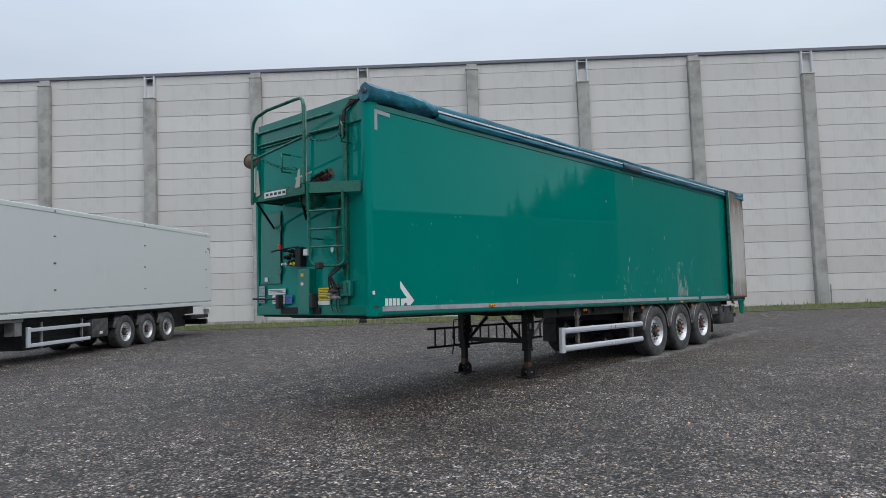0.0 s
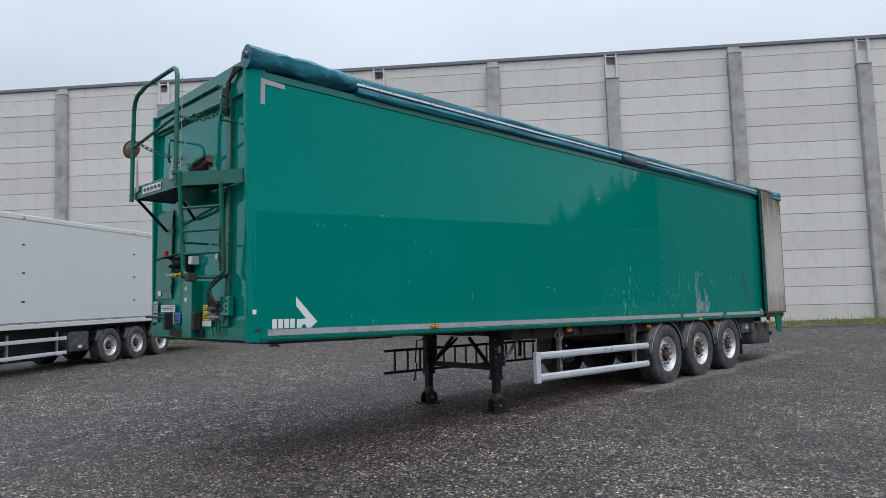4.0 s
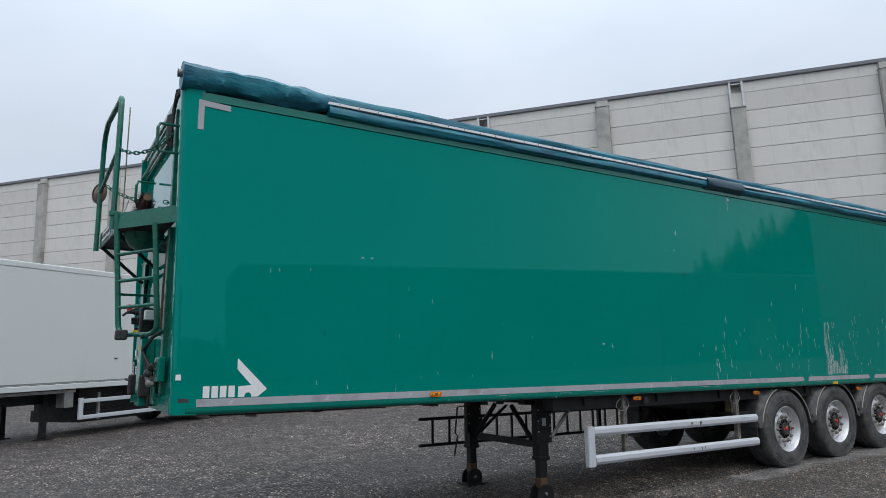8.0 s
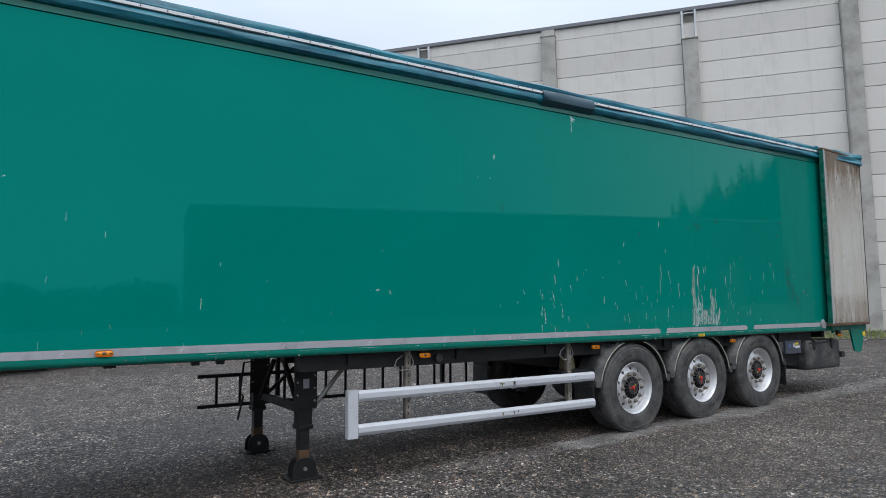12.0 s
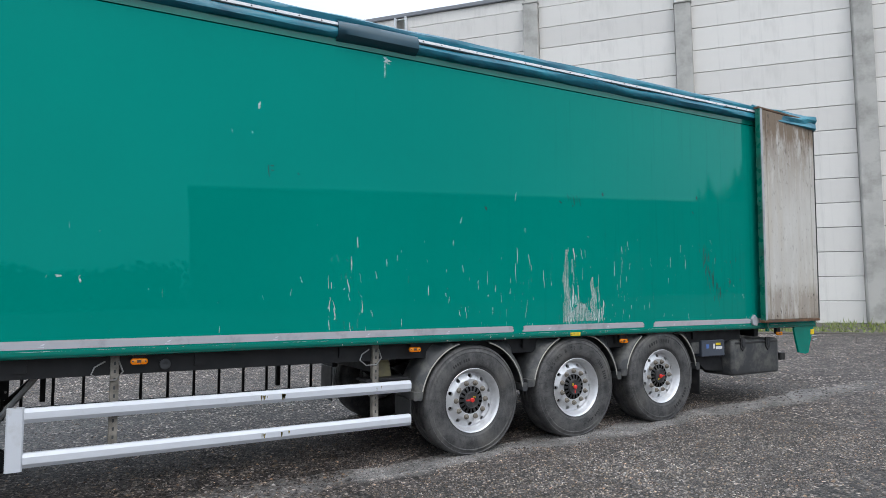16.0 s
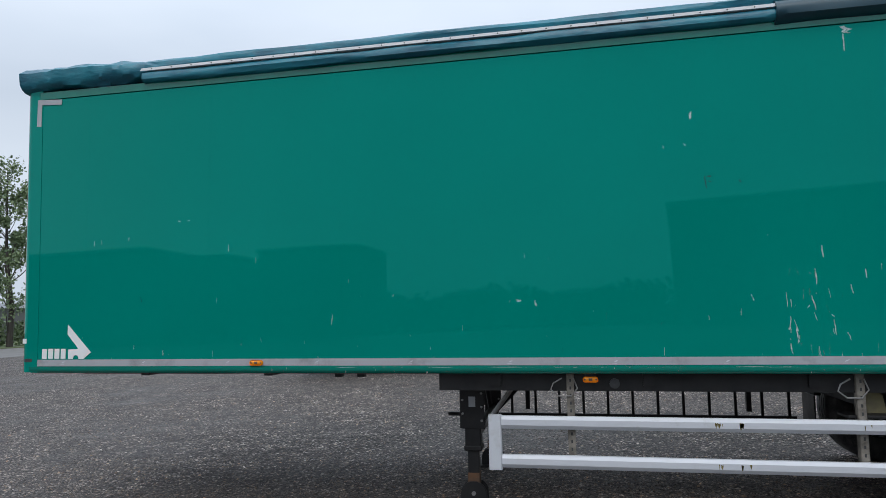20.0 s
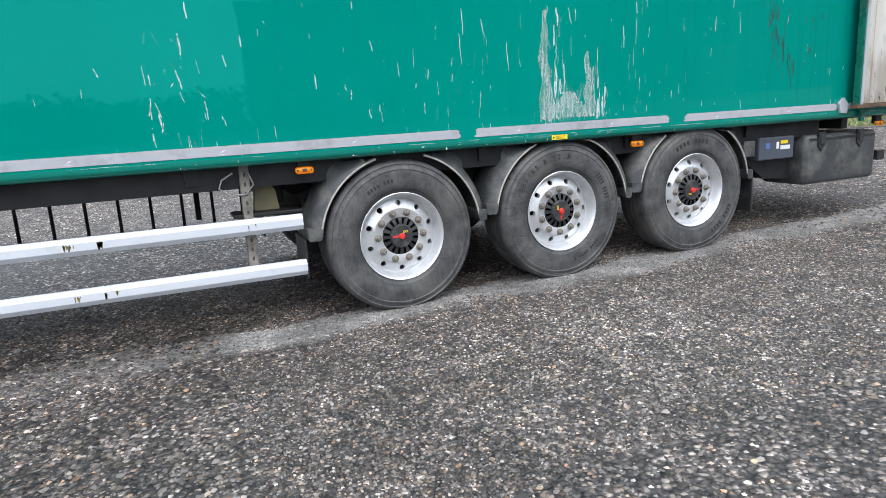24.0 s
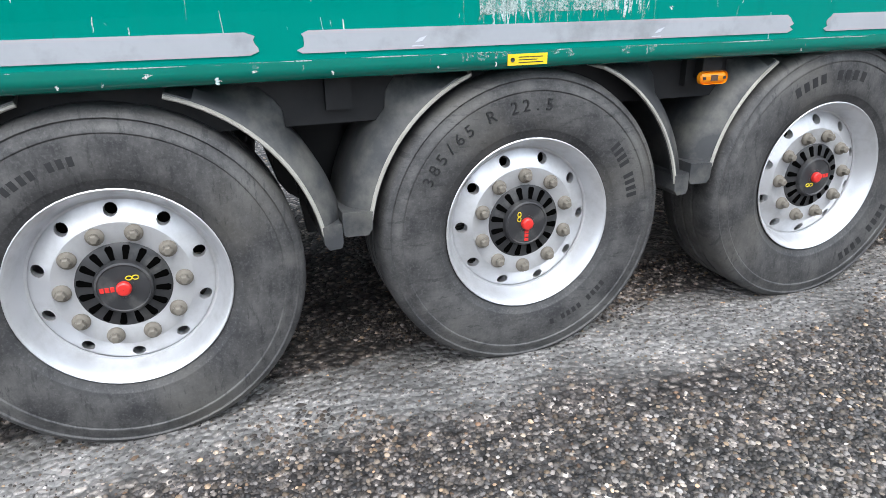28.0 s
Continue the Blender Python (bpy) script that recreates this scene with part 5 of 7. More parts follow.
steps = part("ladder", tube(loop, 0.020, 10), M_GFRAME, trailer, "green tubular access ladder", True)
for z in (1.32, 1.09, 0.865):
    part("rung", tube([stile_pt(s1, z), stile_pt(s2, z + 0.012)], 0.015, 8), M_GFRAME, steps)
part("ladder_clamp", box(-0.64, -0.56, -0.34, -0.26, 0.585, 0.67, 0.01), M_HOSE, steps)
part("ladder_stay", tube([stile_pt(s1, 0.98), (-0.95, -0.02, 1.0)], 0.012, 6), M_GFRAME, steps)

r1, r2 = Vector((-0.75, -0.40, 0)), Vector((-1.86, -0.44, 0))
rail_pts = [(r1.x, r1.y, PZ - 0.07), (r1.x, r1.y, 2.3), (r1.x - 0.01, r1.y, 2.69), (r1.x - 0.03, r1.y, 2.75), (r1.x - 0.08, r1.y, 2.785), (r1.x - 0.2, r1.y, 2.79), (r2.x + 0.35, r2.y, 2.755), (r2.x + 0.10, r2.y, 2.71), (r2.x + 0.03, r2.y, 2.65), (r2.x, r2.y, 2.56), (r2.x, r2.y, PZ - 0.10)]
grail = part("guard_loop", tube(rail_pts, 0.021, 10), M_GFRAME, trailer, "green tubular guard rail", True)
part("mid_bar", tube([(r1.x, r1.y, 2.27), (r2.x, r2.y, 2.13)], 0.016, 8), M_GFRAME, grail)
part("clamp", box(r1.x - 0.03, r1.x + 0.03, r1.y - 0.03, r1.y + 0.05, PZ + 0.04, PZ + 0.085, 0.006), M_GFRAME, grail)


def chain(a, b, sag, n, name_label):
    a, b = Vector(a), Vector(b)
    bm = bmesh.new()
    for k in range(n):
        f = (k + 0.5) / n
        p = a.lerp(b, f) - Vector((0, 0, sag * 4 * f * (1 - f)))
        f2 = (k + 0.6) / n
        d = (a.lerp(b, f2) - Vector((0, 0, sag * 4 * f2 * (1 - f2))) - p).normalized()
        up = d.cross(Vector((0, 1, 0.2))).normalized()
        if k % 2:
            up = d.cross(up).normalized()
        L = (b - a).length / n * 0.75
        bm_tube(bm, [p + d * (L * math.cos(t)) + up * (L * 0.55 * math.sin(t)) for t in [2 * math.pi * j / 8 for j in range(8)]], 0.0055, 5, closed=True)
    return part("chain", bm, M_GFRAME, trailer, name_label)


chain((-0.75, -0.40, 2.28), (-0.40, -0.06, 2.38), 0.10, 13, "green safety chain")
chain((-1.84, -0.40, 2.20), (-1.50, -0.05, 2.02), 0.05, 11, "green safety chain")
for x, z in ((-0.36, 2.32), (-1.66, 2.12)):
    part("chain_bracket", tube([(x, -0.02, z + 0.12), (x, -0.16, z + 0.12), (x + 0.06, -0.18, z + 0.06), (x + 0.06, -0.18, z - 0.10), (x, -0.16, z - 0.13), (x, -0.02, z - 0.13)], 0.012, 6), M_GFRAME, trailer, "bent green bracket", True)
part("strap", prism([(-0.84, -0.33), (-0.80, -0.34), (-0.795, -0.337), (-0.835, -0.327)], PZ + 0.02, 2.70, "z"), M_STRAP, trailer, "faded cream webbing strap by the rail post")
part("strap", prism([(-0.97, PZ + 0.02), (-0.86, PZ + 0.02), (-0.865, PZ + 0.26), (-0.90, PZ + 0.24)], -0.385, -0.382, "y"), M_STRAP, trailer, "frayed pale strap end")
part("strap", prism([(-1.80, PZ - 0.01), (-1.70, PZ + 0.01), (-1.755, PZ + 0.36), (-1.785, PZ + 0.36)], -0.425, -0.422, "y"), M_STRAP, trailer, "hanging cream cloth strap")
part("strap", prism([(-1.10, PZ + 0.16), (-0.75, PZ + 0.20), (-0.75, PZ + 0.225), (-1.10, PZ + 0.185)], -0.30, -0.297, "y"), M_STRAP, trailer)
bm = bmesh.new()
rnd = random.Random(5)
for k in range(900):
    f = rnd.random()
    c = Vector((-1.02 + 0.52 * f, -0.20, PZ + 0.075 + 0.10 * f))
    a, e = rnd.uniform(0, 2 * math.pi), rnd.uniform(-0.4, 0.4)
    r = 0.085 if f > 0.3 else 0.05
    d = Vector((e, math.cos(a), math.sin(a))) * r
    s = Vector((0.005, 0.003, 0))
    bm.faces.new((bm.verts.new(c + d * 0.2 - s), bm.verts.new(c + d * 0.2 + s), bm.verts.new(c + d)))
brush = solid("sweeping_brush", bm, M_BRUSH, "dark red bristle brush lying on the platform", "brush")
brush.matrix_world = T_M
part("brush_core", tube([(-1.05, -0.20, PZ + 0.07), (-0.48, -0.20, PZ + 0.18)], 0.03, 8), M_RUST, brush)
OUT = Matrix(((1, 0, 0, 0), (0, 1.16, 0, 0), (0, 0, 1, 0), (0, 0, 0, 1)))
for o in set(bpy.data.objects) - before:
    if o.type == "MESH":
        x, y, z = o.matrix_basis.translation
        if o.parent and y:
            o.matrix_basis.translation.y = 1.16 * y
        else:
            o.data.transform(OUT)
disc = thing("hanging_pan", T_M @ Matrix.Translation((-1.89, -0.51, 2.12)), "round brown dish hanging on the guard rail", "dish")
part("dish", lathe([(-0.02, 0.001), (-0.02, 0.05), (0.0, 0.10), (0.012, 0.108), (0.0, 0.10), (0.03, 0.06), (0.04, 0.001)], 24), plain("brown_dish", (0.13, 0.09, 0.06), 0.6, vary=0.3), disc, "", True, Matrix.Rotation(radians(-55), 4, "Z"))
part("strap_end", box(-0.01, 0.01, -0.01, 0.01, 0.0, 0.16, 0.002), M_GFRAME, disc)

# ---- scratches and scuffs on the green side ----
def make_scuff(name, col, lo, hi, top, stretch=(1, 3.2, 0.7), size=45):
    """Thin rubbed-off paint that breaks up into vertical streaks."""
    m, n, l, b = nodes_of(name)
    b.inputs["Base Color"].default_value = (*col, 1)
    b.inputs["Roughness"].default_value = 0.55
    a = mixc(n, l, 0.5, tex_noise(n, l, coords(n, l, stretch), size, 5, 0.7), tex_noise(n, l, coords(n, l), 160, 3, 0.6))
    l.new(ramp(n, l, a, [(lo, 0.0), (hi, top)]), b.inputs["Alpha"])
    return m


M_SCUFF = make_scuff("bare_scuff", (0.49, 0.61, 0.60), 0.38, 0.54, 0.95)
M_DARKSPOT = plain("dark_scuff", (0.010, 0.045, 0.038), 0.7, vary=0.3, bumps=0.0)


def fleck(bm, rnd, y, z, ln, w, lean_by=0.0, x=0.0007):
    n = 4
    left, right = [], []
    for k in range(n + 1):
        f = k / n
        ww = 0.62 * w * (0.25 + 0.9 * math.sin(math.pi * (0.12 + 0.76 * f))) * rnd.uniform(0.55, 1.1)
        c = y + lean_by * f + rnd.uniform(-0.25, 0.25) * w
        left.append(bm.verts.new((x, c - ww / 2, z - ln * f)))
        right.append(bm.verts.new((x, c + ww / 2, z - ln * f)))
    for k in range(n):
        bm.faces.new((left[k], right[k], right[k + 1], left[k + 1]))


def fl(wy, wz):
    return loc(wy * 1.0085 - 0.010, wz)


M_THIN = make_scuff("thin_scuff", (0.33, 0.51, 0.48), 0.42, 0.66, 0.7)
rnd = random.Random(11)
bm, faint = bmesh.new(), bmesh.new()
for k in range(230):  # scattered small flecks, more of them low and towards the rear
    y = 13.2 * (rnd.random() ** 0.55)
    z = 0.12 + 1.0 * rnd.random() ** 1.7
    s = rnd.choice((0.25, 0.35, 0.5, 0.7, 1.0, 1.3))
    fleck(bm if k % 3 else faint, rnd, y, z, 0.035 * s * rnd.uniform(0.4, 2.2), 0.0065 * s, rnd.uniform(-0.008, 0.008))
for wy, wz, ln, w in ((3.42, 1.72, 0.09, 0.012), (1.15, 2.49, 0.05, 0.008), (1.22, 2.49, 0.04, 0.006), (1.50, 2.50, 0.03, 0.012), (6.41, 3.18, 0.06, 0.03), (6.18, 2.93, 0.03, 0.008), (6.34, 2.93, 0.02, 0.014), (2.0, 2.62, 0.012, 0.035), (2.1, 2.62, 0.012, 0.03), (7.56, 3.735, 0.06, 0.09), (7.54, 3.68, 0.14, 0.018), (4.98, 1.77, 0.02, 0.05), (5.12, 1.76, 0.05, 0.02), (10.3, 1.85, 0.16, 0.012), (10.42, 1.9, 0.08, 0.01), (11.2, 1.9, 0.12, 0.01)):
    y, z = fl(wy, wz)
    fleck(bm, rnd, y, z, ln, w, rnd.uniform(-0.01, 0.01))
for k in range(26):  # cluster of drips
    y, z = loc(7.02 + 0.32 * rnd.random(), 1.95 - 0.72 * rnd.random())
    fleck(bm if k % 2 else faint, rnd, y, z, rnd.uniform(0.02, 0.12), rnd.uniform(0.005, 0.013), rnd.uniform(-0.02, 0.03))
for wy, wz, ln in ((7.3, 2.07, 0.09), (7.24, 1.9, 0.12), (7.2, 1.7, 0.11), (7.05, 1.68, 0.06), (7.04, 1.55, 0.1), (7.07, 1.47, 0.11), (7.09, 1.41, 0.06), (7.47, 1.77, 0.07), (7.58, 1.88, 0.07), (8.0, 1.63, 0.09), (7.42, 1.42, 0.06), (6.78, 1.73, 0.05), (8.38, 1.82, 0.07), (8.23, 1.52, 0.06), (8.33, 1.39, 0.06)):
    y, z = loc(wy, wz)
    fleck(bm, rnd, y, z, ln, 0.016 if ln > 0.08 else 0.012, rnd.uniform(-0.02, 0.02))
for wy, wz, ln in ((9.04, 2.0, 0.17), (9.01, 1.84, 0.2), (9.18, 1.93, 0.12), (9.37, 1.77, 0.19), (8.77, 1.62, 0.07), (9.15, 1.46, 0.12), (9.89, 1.99, 0.11), (10.59, 2.08, 0.1), (10.5, 2.02, 0.09), (11.54, 1.92, 0.16), (11.24, 1.65, 0.06), (11.56, 1.22, 0.07), (9.05, 2.56, 0.1), (8.39, 2.29, 0.07)):
    y, z = loc(wy, wz)
    fleck(bm, rnd, y, z, ln, 0.010, rnd.uniform(-0.02, 0.03))
for k in range(230):  # two large rubbed places above the middle wheel, with thin smears between
    c, top, wid = ((9.70, 2.06, 0.05), (9.66, 1.50, 0.05), (10.02, 1.62, 0.06), (9.84, 1.50, 0.16), (9.84, 1.50, 0.18))[k % 5]
    f = rnd.random() ** 0.8
    y, z = fl(c + rnd.gauss(0, wid * (0.4 + 0.7 * f)), top - (top - 1.21) * f)
    zl = min(0.20, z - 0.11)
    if zl > 0.01:
        fleck(faint if k % 5 > 2 or rnd.random() < 0.35 else bm, rnd, y, z, zl * rnd.uniform(0.25, 1.0), rnd.choice((0.003, 0.005, 0.009, 0.022)), rnd.uniform(-0.012, 0.012), 0.0007 + 0.0001 * (k % 9))
for k in range(70):
    y, z = fl(rnd.uniform(8.6, 11.0), rnd.uniform(1.25, 1.9))
    fleck(bm if k % 2 else faint, rnd, y, z, rnd.uniform(0.02, 0.14), rnd.uniform(0.002, 0.006), rnd.uniform(-0.01, 0.01))
for k in range(60):  # chips along the bottom rail
    y = rnd.uniform(6.5, 13.2) if k % 4 else rnd.uniform(2.0, 6.5)
    fleck(bm if k % 3 == 0 else faint, rnd, y, rnd.uniform(0.0, 0.038), rnd.uniform(0.006, 0.02), rnd.choice((0.004, 0.006, 0.010, 0.025)), 0.0, 0.0128)
for k in range(14):  # rail worn pale below the rubbed places
    fleck(faint, rnd, rnd.uniform(9.1, 9.95), 0.040, rnd.uniform(0.01, 0.03), rnd.uniform(0.01, 0.05), 0.0, 0.0129)
for k in range(90):  # worn edge line below the tape
    fleck(bm if k % 3 == 0 else faint, rnd, rnd.uniform(3.0, 13.2), rnd.uniform(0.037, 0.041), 0.003, rnd.choice((0.02, 0.05, 0.12, 0.3)), 0.0, 0.0128)
smear = bmesh.new()
for y0, y1, zt, n in ((9.53, 9.65, 1.98, 11), (9.58, 9.98, 1.40, 12), (9.91, 10.02, 1.68, 9)):  # broad rubbed patches with a ragged outline
    lo, hi = loc((y0 + y1) / 2 + 0.075, 1.215), loc((y0 + y1) / 2 + 0.075, zt)
    half = (y1 - y0) / 2
    left, right = [], []
    for k in range(n + 1):
        f = k / n
        zz = lo[1] + (hi[1] - lo[1]) * f
        zz = max(zz, 0.112)
        wdt = half * (1.0 - 0.72 * f) * rnd.uniform(0.75, 1.2)
        yc = lo[0] + rnd.uniform(-0.02, 0.02)
        left.append(smear.verts.new((0.0022 + 0.0002 * (n % 5), yc - wdt, zz)))
        right.append(smear.verts.new((0.0022 + 0.0002 * (n % 5), yc + wdt, zz)))
    for k in range(n):
        smear.faces.new((left[k], right[k], right[k + 1], left[k + 1]))
M_SMEAR = make_scuff("rubbed_pale_smear", (0.47, 0.57, 0.54), 0.40, 0.66, 0.85, (1, 2.6, 0.38), 14)
tagged(part("rubbed_smear", smear, M_SMEAR, trailer, "broad pale streaks rubbed into the paint"), kind="stuff")
tagged(part("pale_scuff", bm, M_SCUFF, trailer, "pale scratches and white scuffs"), kind="stuff")
tagged(part("faint_scuff", faint, M_THIN, trailer, "faint greenish scuffs"), kind="stuff")
bm = bmesh.new()
for wy, wz, ln, w in ((6.47, 2.66, 0.10, 0.010), (6.50, 2.66, 0.010, 0.05), (6.50, 2.62, 0.010, 0.03), (6.72, 2.61, 0.02, 0.016), (8.6, 2.40, 0.04, 0.035), (10.15, 2.62, 0.045, 0.04), (9.55, 2.50, 0.03, 0.03), (11.7, 2.65, 0.04, 0.035), (11.62, 2.46, 0.03, 0.03), (9.72, 2.46, 0.02, 0.02), (1.62, 1.95, 0.05, 0.008)):
    y, z = fl(wy, wz)
    fleck(bm, rnd, y, z, ln, w, 0.01)
for k in range(9):
    y, z = fl(9.66 + 0.02 * k, 2.58 - 0.02 * (k % 3))
    fleck(bm, rnd, y, z, rnd.uniform(0.04, 0.10), 0.008, rnd.uniform(-0.02, 0.02))
for k in range(60):
    f = rnd.random()
    y, z = fl(11.78 + 0.22 * f + rnd.gauss(0, 0.06), 2.02 - 0.55 * f + rnd.gauss(0, 0.05))
    fleck(bm, rnd, y, z, rnd.uniform(0.03, 0.16), rnd.uniform(0.004, 0.016), 0.01)
for k in range(14):
    y, z = fl(rnd.uniform(12.0, 12.5), rnd.uniform(1.4, 2.0))
    fleck(bm, rnd, y, z, rnd.uniform(0.02, 0.08), rnd.uniform(0.006, 0.02), 0.0)
tagged(part("dark_rub", bm, M_DARKSPOT, trailer, "dark rubbed marks"), kind="stuff")
part("peeled_tape", prism([(12.36, 0.04), (12.44, 0.03), (12.47, 0.10), (12.40, 0.17), (12.34, 0.12)], 0.004, 0.03, "x"), M_TAPE, trailer, "torn end of reflective tape")

# tyre writing
def tyre_text(body, wheel_i, ang, r, size):
    """Letters set round the side wall of a tyre, each one at its own angle."""
    ly, lz = loc(AXLES[wheel_i], HUB_Z)
    for k, ch in enumerate(body):
        if ch == " ":
            continue
        cu = bpy.data.curves.new("tyre_letter", "FONT")
        cu.body, cu.size, cu.extrude, cu.align_x = ch, size, 0.0022, "CENTER"
        a = radians(ang) - k * size * 0.72 / r
        ob = new("tyre_letter", cu)
        me = bpy.data.meshes.new_from_object(ob)
        bpy.data.objects.remove(ob)
        o = new("tyre_letter", me)
        me.materials.append(M_LETTER)
        o.parent = near[wheel_i]
        up = Vector((0, math.cos(a), math.sin(a)))
        right = Vector((0, math.sin(a), -math.cos(a)))
        m = Matrix.Identity(4)
        m.col[0].xyz, m.col[1].xyz, m.col[2].xyz = right, up, Vector((1, 0, 0))
        m.col[3].xyz = Vector((-0.030 + 0.0012, ly, lz)) + up * r
        o.matrix_world = T_M @ m


M_LETTER = plain("raised_rubber_letter", (0.016, 0.016, 0.017), 0.6, vary=0.2, bumps=0)
bpy.context.view_layer.update()
near = sorted([o for o in bpy.data.objects if o.name.split(".")[0] == "wheel" and o.matrix_local.translation.x > -1], key=lambda o: o.matrix_local.translation.y)
tyre_text("385/65 R 22.5", 1, 152, 0.402, 0.056)


def raised_mark(wheel_i, a0, a1, r0, r1, n):
    """Row of low raised blocks on a tyre wall, where worn lettering can no longer be told."""
    for k in range(n):
        if (k * 7) % 5 == 3 and n > 6:
            continue
        f0, f1 = k / n, (k + 0.62) / n
        bm = bmesh.new()
        ring = [(a0 + (a1 - a0) * f0, r0), (a0 + (a1 - a0) * f1, r0), (a0 + (a1 - a0) * f1, r1), (a0 + (a1 - a0) * f0, r1)]
        lo = [bm.verts.new((-0.002, r * math.cos(radians(a)), r * math.sin(radians(a)))) for a, r in ring]
        hi = [bm.verts.new((0.0012, r * math.cos(radians(a)), r * math.sin(radians(a)))) for a, r in ring]
        bm.faces.new(hi)
        for q in range(4):
            bm.faces.new((lo[q], lo[(q + 1) % 4], hi[(q + 1) % 4], hi[q]))
        o = part("raised_mark", bm, M_LETTER, near[wheel_i], "")
        o.matrix_local = near[wheel_i].matrix_local.inverted() @ Matrix.Translation((-0.03, *loc(AXLES[wheel_i], HUB_Z)))


raised_mark(1, 40, 8, 0.385, 0.425, 9)
raised_mark(1, -40, -78, 0.39, 0.412, 11)
raised_mark(2, 122, 66, 0.395, 0.432, 10)
raised_mark(2, -22, -70, 0.395, 0.432, 10)
raised_mark(0, 126, 96, 0.385, 0.412, 8)

# ---- white semi-trailer beside it ----
WL, WB, WTOP = 13.6, 1.31, 4.16
WT_M = Matrix.Translation((-11.72, -1.79, 0)) @ Matrix.Rotation(math.atan2(0.80, -0.60) - math.pi / 2, 4, "Z")  # y towards its rear, x towards the yard
white = thing("white_semi_trailer", WT_M, "white box semi-trailer parked near the warehouse wall", "semi-trailer")
part("side_panel", box(-0.06, 0.0, WL - (WL), WL - (0.05), WB + 0.02, WTOP - 0.12, 0.006), M_BOXWHITE, white, "plain white side panel")
part("far_side_panel", box(-2.55, -2.49, WL - (WL), WL - (0.05), WB + 0.02, WTOP - 0.12, 0.006), M_BOXWHITE, white)
part("front_panel", box(-2.55, 0.0, WL - (WL + 0.06), WL - (WL), WB, WTOP, 0.01), M_BOXWHITE, white)
part("rear_doors", box(-2.53, -0.02, WL - (0.05), WL - (0.0), WB, WTOP, 0.008), M_BOXWHITE, white)
part("roof", box(-2.55, 0.0, WL - (WL + 0.06), WL - (0.0), WTOP - 0.02, WTOP + 0.02, 0.01), M_BOXWHITE, white)
part("top_rail", box(-0.05, 0.012, WL - (WL + 0.06), WL - (0.0), WTOP - 0.12, WTOP + 0.01, 0.01), M_BOXWHITE, white, "white top rail")
part("bottom_rail", box(-0.05, 0.015, WL - (WL + 0.06), WL - (0.0), WB - 0.12, WB + 0.01, 0.01), M_BOXWHITE, white, "white bottom rail")
part("groove", box(0.0, 0.004, WL - (WL), WL - (0.05), WB + 0.035, WB + 0.06), M_STEEL, white)
for s in (0.45, 5.14, 9.73, 13.2):
    for z in (1.905, 2.65, 3.39):
        part("strap_eye", box(0.0, 0.012, WL - (s + 0.05), WL - (s - 0.05), z - 0.02, z + 0.02, 0.004), M_INK, white, "dark lashing eye")
    part("roof_clip", prism([(WL - s - 0.05, WTOP - 0.10), (WL - s + 0.05, WTOP - 0.10), (WL - s, WTOP - 0.02)], 0.012, 0.02, "x"), M_STEEL, white)
part("corner_mark", prism([(WL - 0.10, 3.55), (WL - 0.30, 3.55), (WL - 0.30, 3.50), (WL - 0.14, 3.50), (WL - 0.14, 3.34), (WL - 0.10, 3.34)], 0.0, 0.004, "x"), M_INK, white)
for x in (-0.72, -1.83):
    part("chassis_beam", box(x - 0.06, x + 0.06, WL - (12.9), WL - (0.3), 0.85, WB - 0.05), M_CHASSIS, white)
part("floor_pan", box(-2.45, -0.10, WL - (WL), WL - (0.1), WB - 0.09, WB + 0.03), M_CHASSIS, white)
# added black block, imitates the deep shade under the trailer behind its wheels
part("under_tray", box(-2.08, -0.47, WL - 10.4, WL - 1.4, 0.40, WB - 0.09, 0.01), M_CHASSIS, white)
part("pallet_box", box(-2.2, -0.42, WL - 10.4, WL - 8.2, 0.32, 0.62, 0.02), M_CHASSIS, white, "black pallet box behind the guard")
for s in (3.57, 4.91, 6.25):
    for x, fl180 in ((-0.04, 0), (-2.51, 180)):
        mm = Matrix.Translation((x, WL - s, 0.515)) @ Matrix.Rotation(radians(fl180), 4, "Z") @ Matrix.Rotation(s, 4, "X")
        made = {}
        for o in (wheel_src, *wheel_src.children_recursive):
            if "letter" in o.name:
                continue
            c = o.copy()
            scene.collection.objects.link(c)
            made[o] = c
            c.parent = made.get(o.parent, white)
        made[wheel_src].matrix_local = mm
        made[wheel_src].material_slots[0].link = "OBJECT"
        made[wheel_src].material_slots[0].material = M_RIM
    part("axle", tube([(-2.3, WL - s, 0.52), (-0.25, WL - s, 0.52)], 0.06, 8), M_CHASSIS, white)
    for a0, a1 in ((165, 125), (15, 55)):
        part("fender", fender(WL - s, 0.52, a0, a1, 1.02), M_BLACK, white, "black plastic fender", True)
part("guard_post", box(-0.10, -0.03, WL - (10.73), WL - (10.61), 0.42, 0.95, 0.01), M_ALU, white)
for z in (0.47, 0.87):
    part("guard_rail", box(-0.09, -0.03, WL - (10.61), WL - (8.12), z - 0.05, z + 0.05, 0.015, 2), M_ALU, white, "pale side-guard rail")
for s in (8.4, 10.1):
    part("guard_hanger", box(-0.15, -0.10, WL - (s + 0.03), WL - (s - 0.03), 0.38, 1.06), M_STEEL, white)
tbw = part("tool_box", box(-0.5, -0.05, WL - (8.02), WL - (7.20), 0.46, 1.02, 0.03, 2), M_FENDER, white, "dark tool box", True)
part("plate", box(-0.05, -0.046, WL - (7.65), WL - (7.50), 0.55, 0.63), M_WHITE, tbw)
part("rear_bumper", box(-2.45, -0.10, WL - (0.30), WL - (0.15), 0.40, 0.62, 0.02), M_CHASSIS, white)
